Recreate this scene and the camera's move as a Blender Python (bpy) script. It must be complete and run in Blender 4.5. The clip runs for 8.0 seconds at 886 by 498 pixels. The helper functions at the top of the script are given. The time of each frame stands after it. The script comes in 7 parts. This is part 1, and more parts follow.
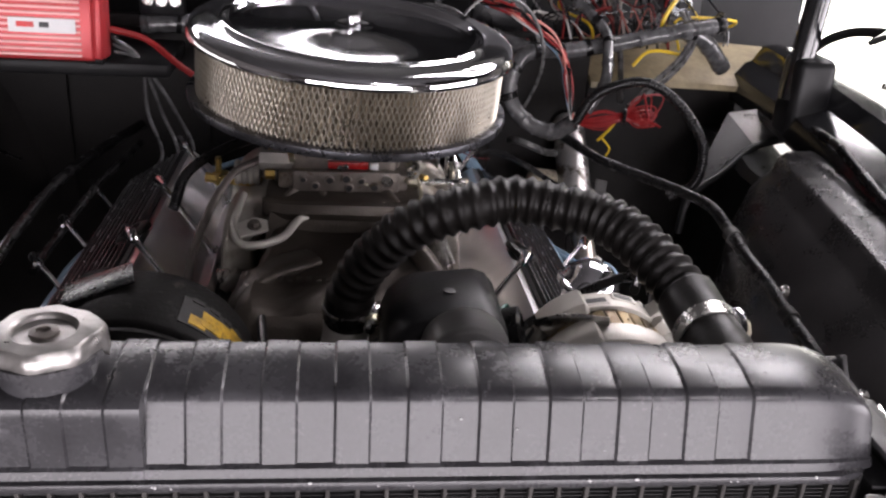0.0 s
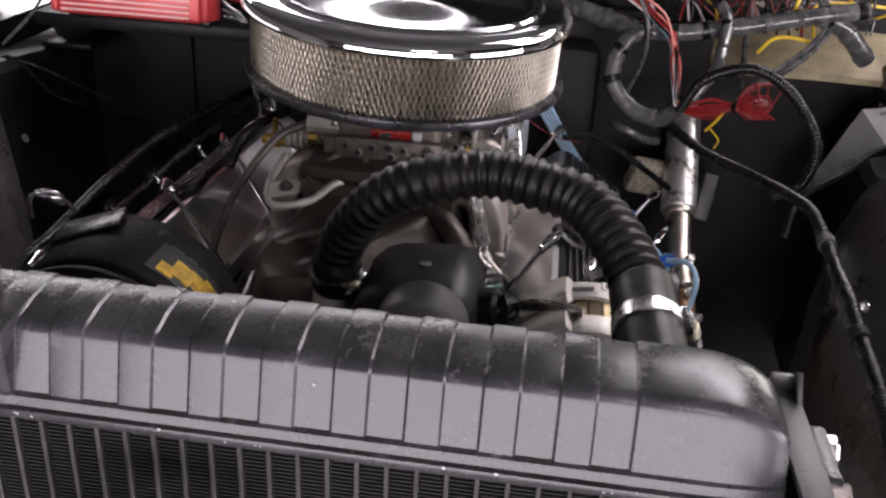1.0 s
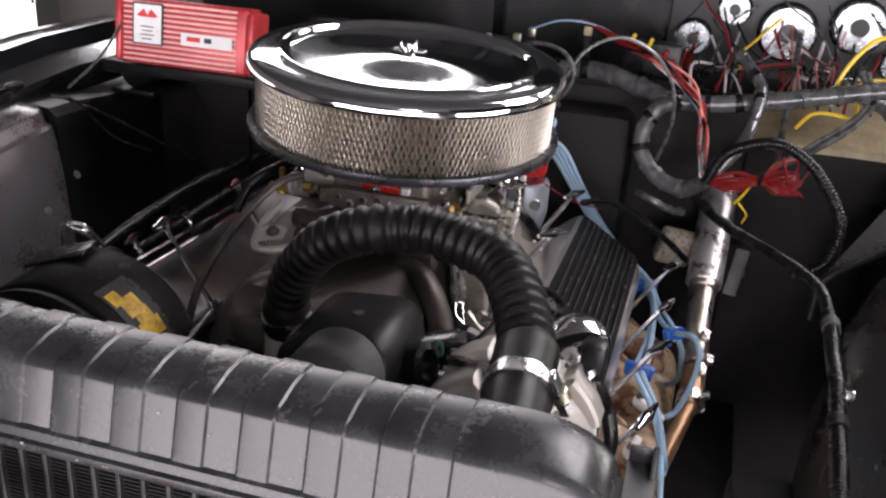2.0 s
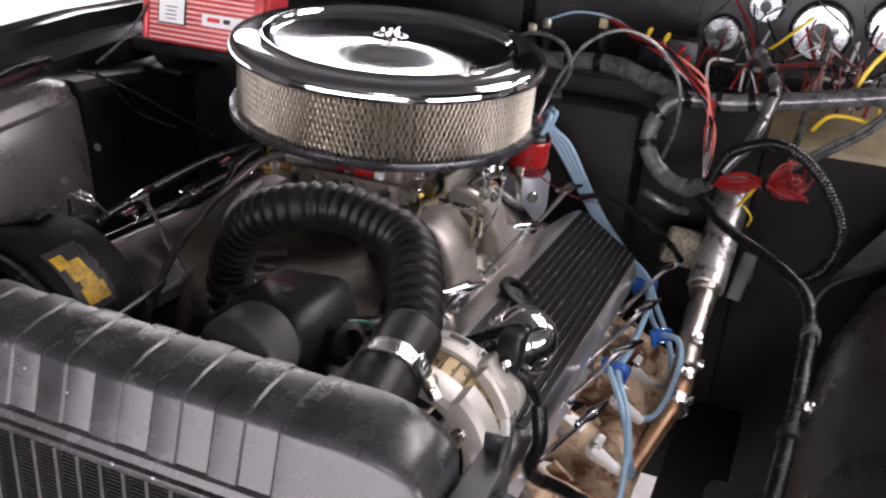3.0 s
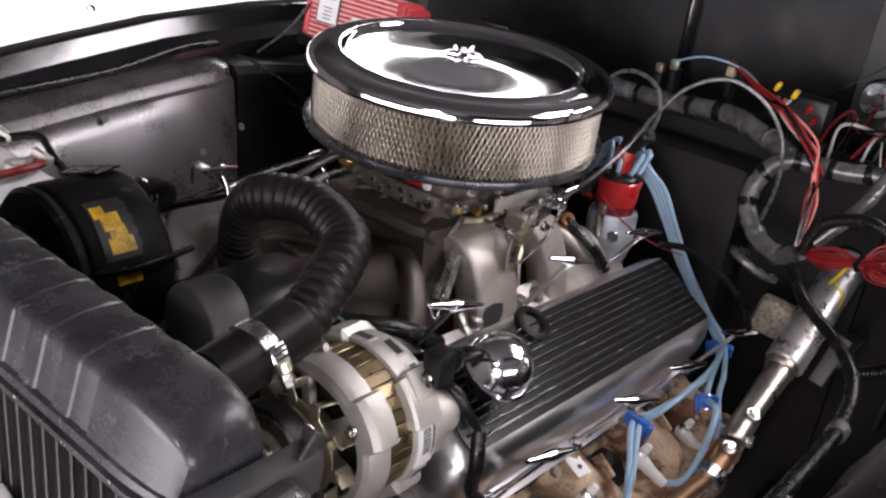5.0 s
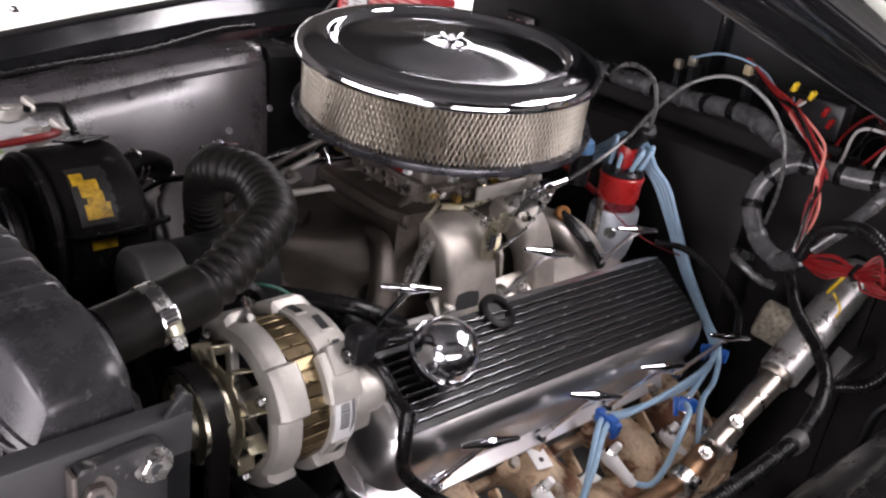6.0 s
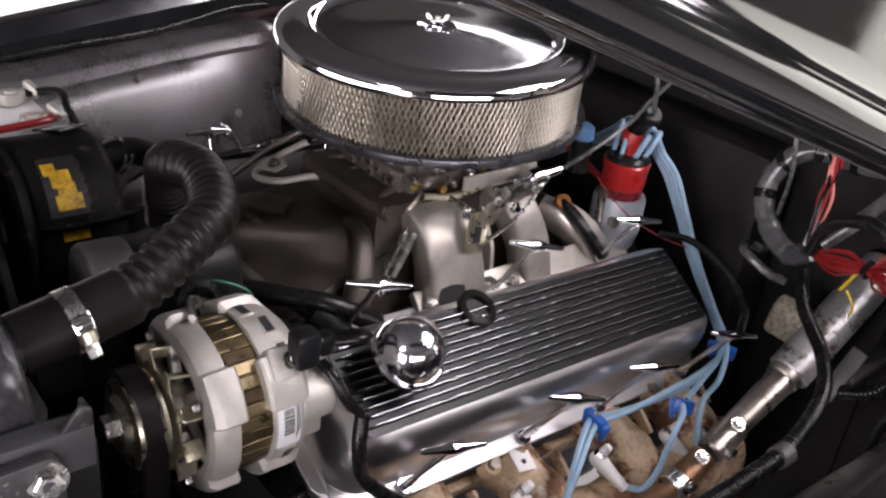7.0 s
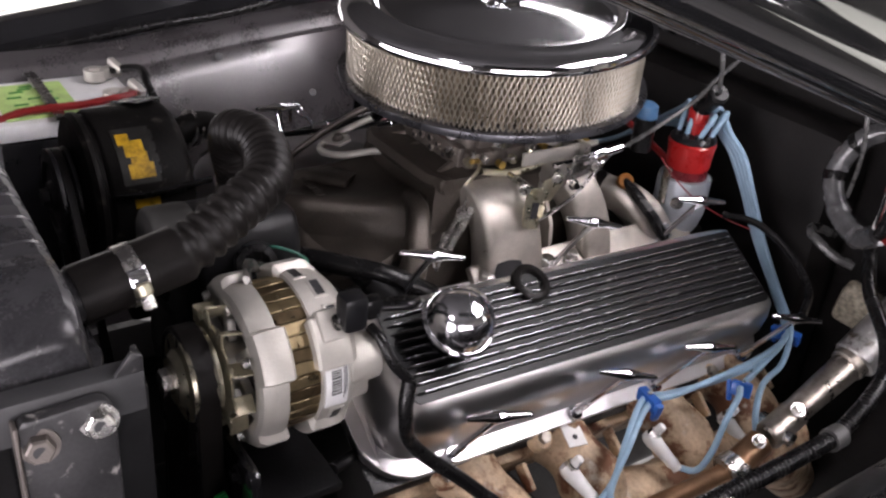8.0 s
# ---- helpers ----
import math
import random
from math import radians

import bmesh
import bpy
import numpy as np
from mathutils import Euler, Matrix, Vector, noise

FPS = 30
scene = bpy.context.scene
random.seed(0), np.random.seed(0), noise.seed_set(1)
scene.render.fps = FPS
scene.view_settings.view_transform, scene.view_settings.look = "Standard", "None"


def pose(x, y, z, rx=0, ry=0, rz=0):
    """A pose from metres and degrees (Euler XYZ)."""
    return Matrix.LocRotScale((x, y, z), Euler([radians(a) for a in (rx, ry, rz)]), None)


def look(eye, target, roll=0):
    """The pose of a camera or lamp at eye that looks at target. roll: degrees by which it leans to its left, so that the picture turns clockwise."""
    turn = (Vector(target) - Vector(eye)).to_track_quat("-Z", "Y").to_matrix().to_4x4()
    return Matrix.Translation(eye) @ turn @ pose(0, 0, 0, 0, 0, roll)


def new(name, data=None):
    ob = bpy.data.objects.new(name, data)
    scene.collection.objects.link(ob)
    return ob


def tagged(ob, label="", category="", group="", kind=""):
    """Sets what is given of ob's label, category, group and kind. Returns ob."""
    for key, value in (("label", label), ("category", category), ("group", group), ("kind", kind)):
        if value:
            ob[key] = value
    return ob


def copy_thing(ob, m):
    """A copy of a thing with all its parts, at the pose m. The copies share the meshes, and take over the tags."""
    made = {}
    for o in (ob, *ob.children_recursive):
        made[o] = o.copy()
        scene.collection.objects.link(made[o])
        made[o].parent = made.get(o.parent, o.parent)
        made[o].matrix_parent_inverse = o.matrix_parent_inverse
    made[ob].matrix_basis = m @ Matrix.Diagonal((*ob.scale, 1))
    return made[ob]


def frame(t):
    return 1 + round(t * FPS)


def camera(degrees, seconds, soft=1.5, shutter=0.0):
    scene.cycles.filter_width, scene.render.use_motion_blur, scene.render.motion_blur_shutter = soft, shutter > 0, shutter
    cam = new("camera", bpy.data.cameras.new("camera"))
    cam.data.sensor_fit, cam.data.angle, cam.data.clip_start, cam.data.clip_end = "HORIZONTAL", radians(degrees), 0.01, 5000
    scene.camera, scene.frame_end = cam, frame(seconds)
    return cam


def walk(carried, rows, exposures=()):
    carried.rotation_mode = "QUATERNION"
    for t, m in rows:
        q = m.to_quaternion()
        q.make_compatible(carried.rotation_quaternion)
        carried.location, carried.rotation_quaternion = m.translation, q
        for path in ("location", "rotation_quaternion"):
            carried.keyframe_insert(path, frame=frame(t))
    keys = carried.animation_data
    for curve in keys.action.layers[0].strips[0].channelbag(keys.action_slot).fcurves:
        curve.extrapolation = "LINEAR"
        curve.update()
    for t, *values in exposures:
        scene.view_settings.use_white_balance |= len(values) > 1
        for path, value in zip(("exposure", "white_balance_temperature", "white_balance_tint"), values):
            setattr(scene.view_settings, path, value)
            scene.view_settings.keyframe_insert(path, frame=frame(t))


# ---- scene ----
cam = camera(51.4, 8.0, soft=2.4, shutter=0.0)
PATH = [
    (0, (-0.0119, -1.0082, 1.2347), (0.2233, 0.7463, 0.4166), 4.29),
    (0.5, (0.0675, -1.0093, 1.2259), (0.1441, 0.7232, 0.3342), 3.78),
    (1, (0.1712, -0.9860, 1.2217), (-0.0272, 0.7504, 0.3568), 3.29),
    (1.5, (0.2648, -0.9784, 1.2268), (-0.0999, 0.7578, 0.4175), 3.64),
    (1.7, (0.2878, -0.9736, 1.2299), (-0.1227, 0.7638, 0.4455), 3.67),
    (2.8, (0.4216, -0.9438, 1.2311), (-0.1886, 0.7509, 0.4840), 3.99),
    (3, (0.4455, -0.9281, 1.2314), (-0.1992, 0.7355, 0.4444), 4.26),
    (3.5, (0.4911, -0.9041, 1.2297), (-0.2358, 0.6846, 0.3635), 5.50),
    (4, (0.5372, -0.8821, 1.2340), (-0.2952, 0.6528, 0.3659), 6.39),
    (4.5, (0.5908, -0.8623, 1.2387), (-0.3767, 0.6250, 0.4297), 7.61),
    (4.7, (0.6095, -0.8481, 1.2478), (-0.4048, 0.6150, 0.4520), 7.84),
    (5.8, (0.7463, -0.7605, 1.2601), (-0.4717, 0.5197, 0.4355), 8.04),
    (6, (0.7511, -0.7399, 1.2636), (-0.4752, 0.5304, 0.4359), 8.38),
    (6.5, (0.7603, -0.6917, 1.2744), (-0.5138, 0.5218, 0.4339), 7.59),
    (7, (0.7771, -0.6416, 1.2793), (-0.5163, 0.5071, 0.3794), 6.88),
    (7.5, (0.8082, -0.6198, 1.2799), (-0.5322, 0.4373, 0.3373), 5.93),
    (8, (0.8100, -0.6280, 1.2720), (-0.5787, 0.3728, 0.3380), 5.44),
]
walk(cam, [(t, look(eye, target, roll)) for t, eye, target, roll in PATH], exposures=[(0.0, 0.08), (0.5, 0.02), (1.0, 0.02), (1.5, 0.14), (3.0, 0.08), (4.5, 0.05), (6.0, 0.04), (8.0, 0.07)])

# ---- light: a closed garage with ceiling tubes, an added floor lamp and a bright doorway ----
world = bpy.data.worlds.new("garage_world")
scene.world = world
world.use_nodes = True
wbg = world.node_tree.nodes["Background"]
wbg.inputs["Color"].default_value = (0.75, 0.8, 0.9, 1)
wbg.inputs["Strength"].default_value = 0.05


def area_lamp(name, eye, target, sx, sy, watts, colour=(1.0, 0.925, 0.985)):
    lamp = bpy.data.lights.new(name, "AREA")
    lamp.shape, lamp.size, lamp.size_y, lamp.energy, lamp.color = "RECTANGLE", sx, sy, watts, colour
    ob = new(name, lamp)
    ob.matrix_world = look(eye, target)
    return ob


LAMPS = [
    ((0.95, 0.86, 2.35), (0.2, 0.0, 0.75), 0.9, 0.30, 17),
    ((1.1, -2.6, 2.35), (0.1, -0.1, 0.8), 0.5, 0.10, 17),
    ((1.3, 1.9, 2.35), (0.0, 0.0, 0.8), 1.0, 0.12, 13),
    # added lamp: brightens the floor beside the car for the hood to mirror
    ((1.9, 0.9, 2.35), (1.3, 0.55, 0.0), 0.9, 0.9, 45),
    ((-1.25, 3.10, 2.35), (-0.31, 0.0, 1.0), 3.5, 0.46, 48),
]
for _eye, _aim, _sx, _sy, _w in LAMPS:
    area_lamp("overhead_lamp", _eye, _aim, _sx, _sy, _w)
# the open front of the garage
area_lamp("doorway_lamp", (0.35, -4.2, 0.84), (0.1, -0.6, 0.88), 5.6, 1.64, 345)
# the open side door beyond the driver's wing
area_lamp("doorway_lamp", (4.2, -1.3, 0.95), (0.0, -0.3, 0.85), 3.4, 1.2, 150)


# ---- materials ----
def mat(name, col, rough=0.5, metal=0.0, var=0.2, scale=30.0, bump=0.15, bscale=250.0, rvar=0.12, coat=0.0, spec=0.5, dust=0.0):
    """A plain surface with large stains, fine grain, uneven gloss and fine relief."""
    m = bpy.data.materials.new(name)
    m.use_nodes = True
    nt = m.node_tree
    N, L = nt.nodes, nt.links
    b = N["Principled BSDF"]
    tc = N.new("ShaderNodeTexCoord")
    oi = N.new("ShaderNodeObjectInfo")
    add = N.new("ShaderNodeVectorMath")
    add.operation = "ADD"
    L.new(tc.outputs["Object"], add.inputs[0])
    L.new(oi.outputs["Random"], add.inputs[1])
    n1, n2 = N.new("ShaderNodeTexNoise"), N.new("ShaderNodeTexNoise")
    n1.inputs["Scale"].default_value, n1.inputs["Detail"].default_value = scale, 5
    n2.inputs["Scale"].default_value, n2.inputs["Detail"].default_value = bscale, 3
    L.new(add.outputs[0], n1.inputs["Vector"])
    L.new(add.outputs[0], n2.inputs["Vector"])
    mul = N.new("ShaderNodeMath")
    mul.operation = "MULTIPLY_ADD"
    L.new(n1.outputs["Fac"], mul.inputs[0])
    mul.inputs[1].default_value = 0.75
    half = N.new("ShaderNodeMath")
    half.operation = "MULTIPLY"
    L.new(n2.outputs["Fac"], half.inputs[0])
    half.inputs[1].default_value = 0.25
    L.new(half.outputs[0], mul.inputs[2])
    ramp = N.new("ShaderNodeValToRGB")
    ramp.color_ramp.elements[0].position, ramp.color_ramp.elements[1].position = 0.32, 0.68
    lo, hi = [max(0.0, c * (1 - var)) for c in col], [min(1.0, c * (1 + var)) + dust for c in col]
    ramp.color_ramp.elements[0].color, ramp.color_ramp.elements[1].color = (*lo, 1), (*hi, 1)
    L.new(mul.outputs[0], ramp.inputs["Fac"])
    L.new(ramp.outputs["Color"], b.inputs["Base Color"])
    mr = N.new("ShaderNodeMapRange")
    mr.inputs["From Min"].default_value, mr.inputs["From Max"].default_value = 0.3, 0.7
    mr.inputs["To Min"].default_value, mr.inputs["To Max"].default_value = max(0.02, rough - rvar), min(1.0, rough + rvar)
    L.new(mul.outputs[0], mr.inputs["Value"])
    L.new(mr.outputs["Result"], b.inputs["Roughness"])
    b.inputs["Metallic"].default_value = metal
    b.inputs["Specular IOR Level"].default_value = spec
    b.inputs["Coat Weight"].default_value = coat
    b.inputs["Coat Roughness"].default_value = 0.08
    if bump > 0:
        bp = N.new("ShaderNodeBump")
        bp.inputs["Strength"].default_value, bp.inputs["Distance"].default_value = bump, 0.002
        L.new(n2.outputs["Fac"], bp.inputs["Height"])
        L.new(bp.outputs["Normal"], b.inputs["Normal"])
    return m


def worn(m, col, scale, edge, rough=0.6, squash=(1, 1, 1)):
    """Scuffs and specks of bare or dusty surface, in patches of their own."""
    nt = m.node_tree
    N, L = nt.nodes, nt.links
    b = N["Principled BSDF"]
    tc, mp, n = N.new("ShaderNodeTexCoord"), N.new("ShaderNodeMapping"), N.new("ShaderNodeTexNoise")
    mp.inputs["Scale"].default_value = squash
    n.inputs["Scale"].default_value, n.inputs["Detail"].default_value, n.inputs["Roughness"].default_value = scale, 8, 0.65
    L.new(tc.outputs["Object"], mp.inputs["Vector"])
    L.new(mp.outputs["Vector"], n.inputs["Vector"])
    mr = N.new("ShaderNodeMapRange")
    mr.inputs["From Min"].default_value, mr.inputs["From Max"].default_value = edge, edge + 0.09
    L.new(n.outputs["Fac"], mr.inputs["Value"])
    for socket, value in (("Base Color", (*col, 1)), ("Roughness", (rough, rough, rough, 1))):
        mx = N.new("ShaderNodeMix")
        mx.data_type = "RGBA"
        L.new(mr.outputs["Result"], mx.inputs["Factor"])
        L.new(b.inputs[socket].links[0].from_socket, mx.inputs["A"])
        mx.inputs["B"].default_value = value
        L.new(mx.outputs["Result"], b.inputs[socket])
    return m


def glow(name, col, strength):
    m = bpy.data.materials.new(name)
    m.use_nodes = True
    b = m.node_tree.nodes["Principled BSDF"]
    b.inputs["Base Color"].default_value = (*col, 1)
    b.inputs["Emission Color"].default_value = (*col, 1)
    b.inputs["Emission Strength"].default_value = strength
    return m


M = {
    "chrome": mat("chrome", (0.75, 0.75, 0.78), 0.075, 1.0, 0.04, 20, 0.0, 400, 0.03),
    "soft_chrome": mat("hazed_chrome", (0.86, 0.86, 0.90), 0.15, 1.0, 0.04, 20, 0.0, 400, 0.03),
    "steel": mat("bright_steel", (0.55, 0.54, 0.52), 0.25, 1.0, 0.2, 60, 0.1, 400),
    "zinc": mat("zinc_plate", (0.55, 0.52, 0.40), 0.32, 1.0, 0.25, 80, 0.1, 300),
    "brass": mat("brass", (0.55, 0.38, 0.12), 0.35, 1.0, 0.3, 80, 0.1, 300),
    "alu": mat("cast_aluminium", (0.49, 0.47, 0.43), 0.45, 0.5, 0.12, 50, 0.25, 700),
    # side runners of the intake: the light on them is put into a paler tone
    "runner": mat("lit_cast_runner", (0.44, 0.41, 0.365), 0.38, 0.65, 0.22, 40, 0.3, 600),
    "carb_cast": worn(mat("stained_zinc_casting", (0.20, 0.176, 0.157), 0.40, 0.55, 0.35, 40, 0.3, 500), (0.10, 0.075, 0.05), 60, 0.56),
    "alu_dark": mat("dull_cast_aluminium", (0.13, 0.115, 0.105), 0.42, 0.7, 0.25, 25, 0.3, 600),
    "polish": mat("polished_aluminium", (0.70, 0.68, 0.68), 0.30, 1.0, 0.06, 30, 0.01, 500, 0.02),
    "black_gloss": mat("gloss_black_paint", (0.008, 0.008, 0.009), 0.14, 0.0, 0.3, 15, 0.03, 300, 0.06, 0.4),
    "scuffed": worn(mat("scuffed_black_paint", (0.024, 0.0235, 0.025), 0.36, 0.0, 0.4, 18, 0.12, 350, 0.12, spec=0.5, dust=0.008), (0.22, 0.21, 0.20), 80, 0.60),
    "black_satin": mat("satin_black_paint", (0.0065, 0.0065, 0.007), 0.38, 0.0, 0.35, 18, 0.12, 350, 0.12, spec=0.17, dust=0.002),
    "tank": worn(mat("tank_paint", (0.024, 0.0234, 0.026), 0.27, 0.0, 0.4, 26, 0.05, 420, 0.06, 0.0, spec=0.34, dust=0.012), (0.10, 0.097, 0.104), 42, 0.62, 0.5),
    "rubber": mat("black_rubber", (0.0065, 0.0063, 0.0066), 0.26, 0.0, 0.3, 40, 0.1, 400, 0.08, spec=0.3),
    "hose_rubber": mat("hose_rubber", (0.0075, 0.0066, 0.0062), 0.40, 0.0, 0.35, 40, 0.1, 400, 0.1, spec=0.16),
    "plastic": mat("black_plastic", (0.007, 0.007, 0.008), 0.33, 0.0, 0.3, 30, 0.12, 500, spec=0.3),
    # near black for the shade inside the filler hole
    "dark": mat("void_shade", (0.006, 0.006, 0.006), 0.6, 0.0, 0.4, 12, 0.15, 200),
    # inner wing that faces the side light, which is put into this paler grey
    "fender_lit": mat("side_lit_primer", (0.066, 0.060, 0.063), 0.29, 0.3, 0.35, 8, 0.08, 300, 0.08, 0.0, spec=1.0, dust=0.012),
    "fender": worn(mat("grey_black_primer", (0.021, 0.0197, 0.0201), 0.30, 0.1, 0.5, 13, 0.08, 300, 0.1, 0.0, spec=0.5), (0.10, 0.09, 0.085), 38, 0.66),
    "firewall": mat("flat_black_firewall", (0.0095, 0.0085, 0.0082), 0.55, 0.0, 0.6, 10, 0.2, 300, spec=0.14, dust=0.003),
    "dash": mat("grey_dash_paint", (0.04, 0.04, 0.042), 0.5, 0.0, 0.2, 12, 0.1, 300),
    "tan": mat("tan_fibreglass", (0.27, 0.22, 0.125), 0.5, 0.0, 0.45, 14, 0.3, 120, dust=0.03),
    "red_box": mat("red_anodised_aluminium", (0.42, 0.035, 0.04), 0.35, 0.2, 0.15, 30, 0.05, 500),
    "pink": mat("worn_white_red_fin", (0.75, 0.42, 0.40), 0.45, 0.1, 0.15, 60, 0.05, 400),
    "white": mat("white_print", (0.72, 0.72, 0.72), 0.5, 0.0, 0.08, 60, 0.05, 400),
    # black print, and the shade painted inside holes and slots
    "ink": mat("ink_and_hole_shade", (0.02, 0.02, 0.022), 0.5, 0.0, 0.1, 60, 0.0, 400),
    "red_ink": mat("red_ink", (0.6, 0.03, 0.03), 0.5, 0.0, 0.1, 60, 0.0, 400),
    "red_cap": mat("red_distributor_plastic", (0.34, 0.012, 0.012), 0.3, 0.0, 0.15, 50, 0.05, 400, coat=0.2),
    "red_wire": mat("red_wire", (0.20, 0.009, 0.010), 0.4, 0.0, 0.2, 60, 0.0, 400),
    "pink_wire": mat("pink_wire", (0.52, 0.17, 0.14), 0.45, 0.0, 0.15, 60, 0.0, 400),
    "white_wire": mat("white_wire", (0.62, 0.6, 0.58), 0.45, 0.0, 0.15, 60, 0.0, 400),
    "blue_wire": mat("pale_blue_silicone", (0.24, 0.36, 0.47), 0.4, 0.0, 0.12, 60, 0.0, 400),
    "blue": mat("blue_plastic", (0.014, 0.085, 0.34), 0.35, 0.0, 0.15, 50, 0.05, 400),
    "yellow": mat("yellow_wire", (0.75, 0.52, 0.03), 0.4, 0.0, 0.1, 60, 0.0, 400),
    "tag": mat("yellow_label", (0.34, 0.20, 0.008), 0.5, 0.0, 0.75, 55, 0.1, 300, spec=0.2),
    "green": mat("green_plastic", (0.02, 0.42, 0.08), 0.4, 0.0, 0.1, 60, 0.0, 300),
    "tape": mat("grey_black_tape", (0.045, 0.045, 0.047), 0.2, 0.0, 0.5, 45, 0.5, 130, dust=0.05, coat=0.3),
    "grey_hose": mat("grey_cable_jacket", (0.07, 0.07, 0.069), 0.28, 0.0, 0.3, 80, 0.1, 400),
    "header": worn(worn(mat("heat_stained_cast_iron", (0.46, 0.335, 0.215), 0.6, 0.1, 0.5, 18, 0.45, 220, dust=0.03), (0.15, 0.065, 0.032), 24, 0.50, 0.75), (0.50, 0.43, 0.35), 34, 0.60, 0.6),
    "copper": mat("copper_shaft", (0.32, 0.19, 0.11), 0.4, 0.8, 0.3, 40, 0.1, 300),
    "ceramic": mat("white_boot", (0.78, 0.77, 0.75), 0.4, 0.0, 0.08, 60, 0.05, 300),
    "copper_winding": mat("bronze_stator", (0.11, 0.08, 0.045), 0.35, 0.8, 0.3, 90, 0.1, 300),
    "bronze_light": mat("bright_stator_edge", (0.27, 0.21, 0.12), 0.35, 0.9, 0.25, 90, 0.1, 300),
    # same casting as the runners, with its shade put into a darker tone
    "intake": mat("shaded_sand_cast_intake", (0.074, 0.063, 0.053), 0.40, 0.5, 0.35, 26, 0.35, 420),
    "worn_steel": mat("worn_brown_steel", (0.36, 0.325, 0.285), 0.34, 0.9, 0.4, 45, 0.15, 300),
    "column": worn(mat("satin_steel_column", (0.58, 0.57, 0.555), 0.33, 0.8, 0.3, 30, 0.08, 300), (0.13, 0.11, 0.09), 38, 0.54),
    "hood": mat("hood_gloss_black", (0.006, 0.006, 0.0065), 0.08, 0.0, 0.3, 9, 0.0, 300, 0.05, spec=0.38),
    "cap_steel": mat("worn_cap_steel", (0.27, 0.26, 0.25), 0.36, 0.9, 0.3, 60, 0.1, 300),
    "core": mat("radiator_core", (0.008, 0.008, 0.0085), 0.7, 0.0, 0.4, 60, 0.2, 300),
    "tube": mat("radiator_tube", (0.035, 0.033, 0.031), 0.45, 0.4, 0.3, 60, 0.1, 300),
    "block": mat("engine_block_paint", (0.011, 0.0105, 0.01), 0.5, 0.1, 0.4, 20, 0.3, 300),
    "filter": mat("filter_paper", (0.20, 0.165, 0.115), 0.7, 0.0, 0.4, 40, 0.3, 300),
    "mesh": mat("filter_wire", (0.33, 0.305, 0.26), 0.36, 0.9, 0.2, 30, 0.0, 300),
    "concrete": mat("pale_garage_floor", (0.50, 0.485, 0.475), 0.6, 0.0, 0.25, 3, 0.2, 60),
    "wall": mat("brown_board_wall", (0.07, 0.064, 0.06), 0.7, 0.0, 0.06, 2, 0.1, 80),
    "ceiling": mat("dark_board_ceiling", (0.020, 0.019, 0.02), 0.8, 0.0, 0.06, 2, 0.1, 80),
    "tyre": mat("tyre_rubber", (0.02, 0.02, 0.02), 0.7, 0.0, 0.3, 30, 0.2, 200),
    "glow": glow("tube_glow", (1.0, 0.98, 0.96), 14.0),
    "door_glow": glow("daylight_panel", (1.0, 0.95, 0.93), 1.7),
    "day_glow": glow("bright_daylight", (1.0, 0.97, 0.9), 6.0),
}


# ---- mesh helpers: every mesh is drawn in world metres ----
def thing(name, base, label, category, group="", kind=""):
    ob = new(name)
    ob.empty_display_size = 0.02
    ob.matrix_world = Matrix.Translation(base)
    ob["base"] = list(base)
    return tagged(ob, label, category, group, kind)


def base_of(ob):
    while ob.parent:
        ob = ob.parent
    return Vector(ob["base"])


def finish(bm, name, material, angle=38):
    bmesh.ops.recalc_face_normals(bm, faces=bm.faces)
    me = bpy.data.meshes.new(name)
    bm.to_mesh(me)
    bm.free()
    me.materials.append(M[material])
    me.polygons.foreach_set("use_smooth", [True] * len(me.polygons))
    me.set_sharp_from_angle(angle=radians(angle))
    return me


def part(name, bm, material, parent, label="", angle=38):
    bm.transform(Matrix.Translation(-base_of(parent)))
    ob = new(name, finish(bm, name, material, angle))
    ob.parent = parent
    return tagged(ob, label)


def single(name, bm, material, label, category, group="", kind="", angle=38):
    """A thing that is one mesh."""
    c = Vector((0, 0, 0))
    for v in bm.verts:
        c += v.co
    c /= max(1, len(bm.verts))
    c.z = min(v.co.z for v in bm.verts)
    bm.transform(Matrix.Translation(-c))
    ob = new(name, finish(bm, name, material, angle))
    ob.location = c
    ob["base"] = list(c)
    return tagged(ob, label, category, group, kind)


def BM():
    return bmesh.new()


def box(bm, size, m=Matrix(), bevel=0.0, seg=2):
    r = bmesh.ops.create_cube(bm, size=1, matrix=m @ Matrix.Diagonal((*size, 1)))
    if bevel > 0:
        es = list({e for v in r["verts"] for e in v.link_edges})
        bmesh.ops.bevel(bm, geom=es, offset=bevel, segments=seg, affect="EDGES", profile=0.5)
    return bm


def block(bm, x0, x1, y0, y1, z0, z1, bevel=0.0, seg=2):
    return box(bm, (x1 - x0, y1 - y0, z1 - z0), pose((x0 + x1) / 2, (y0 + y1) / 2, (z0 + z1) / 2), bevel, seg)


def frame_to(a, d):
    """A matrix at a, with z along d."""
    return Matrix.Translation(a) @ Vector(d).to_track_quat("Z", "Y").to_matrix().to_4x4()


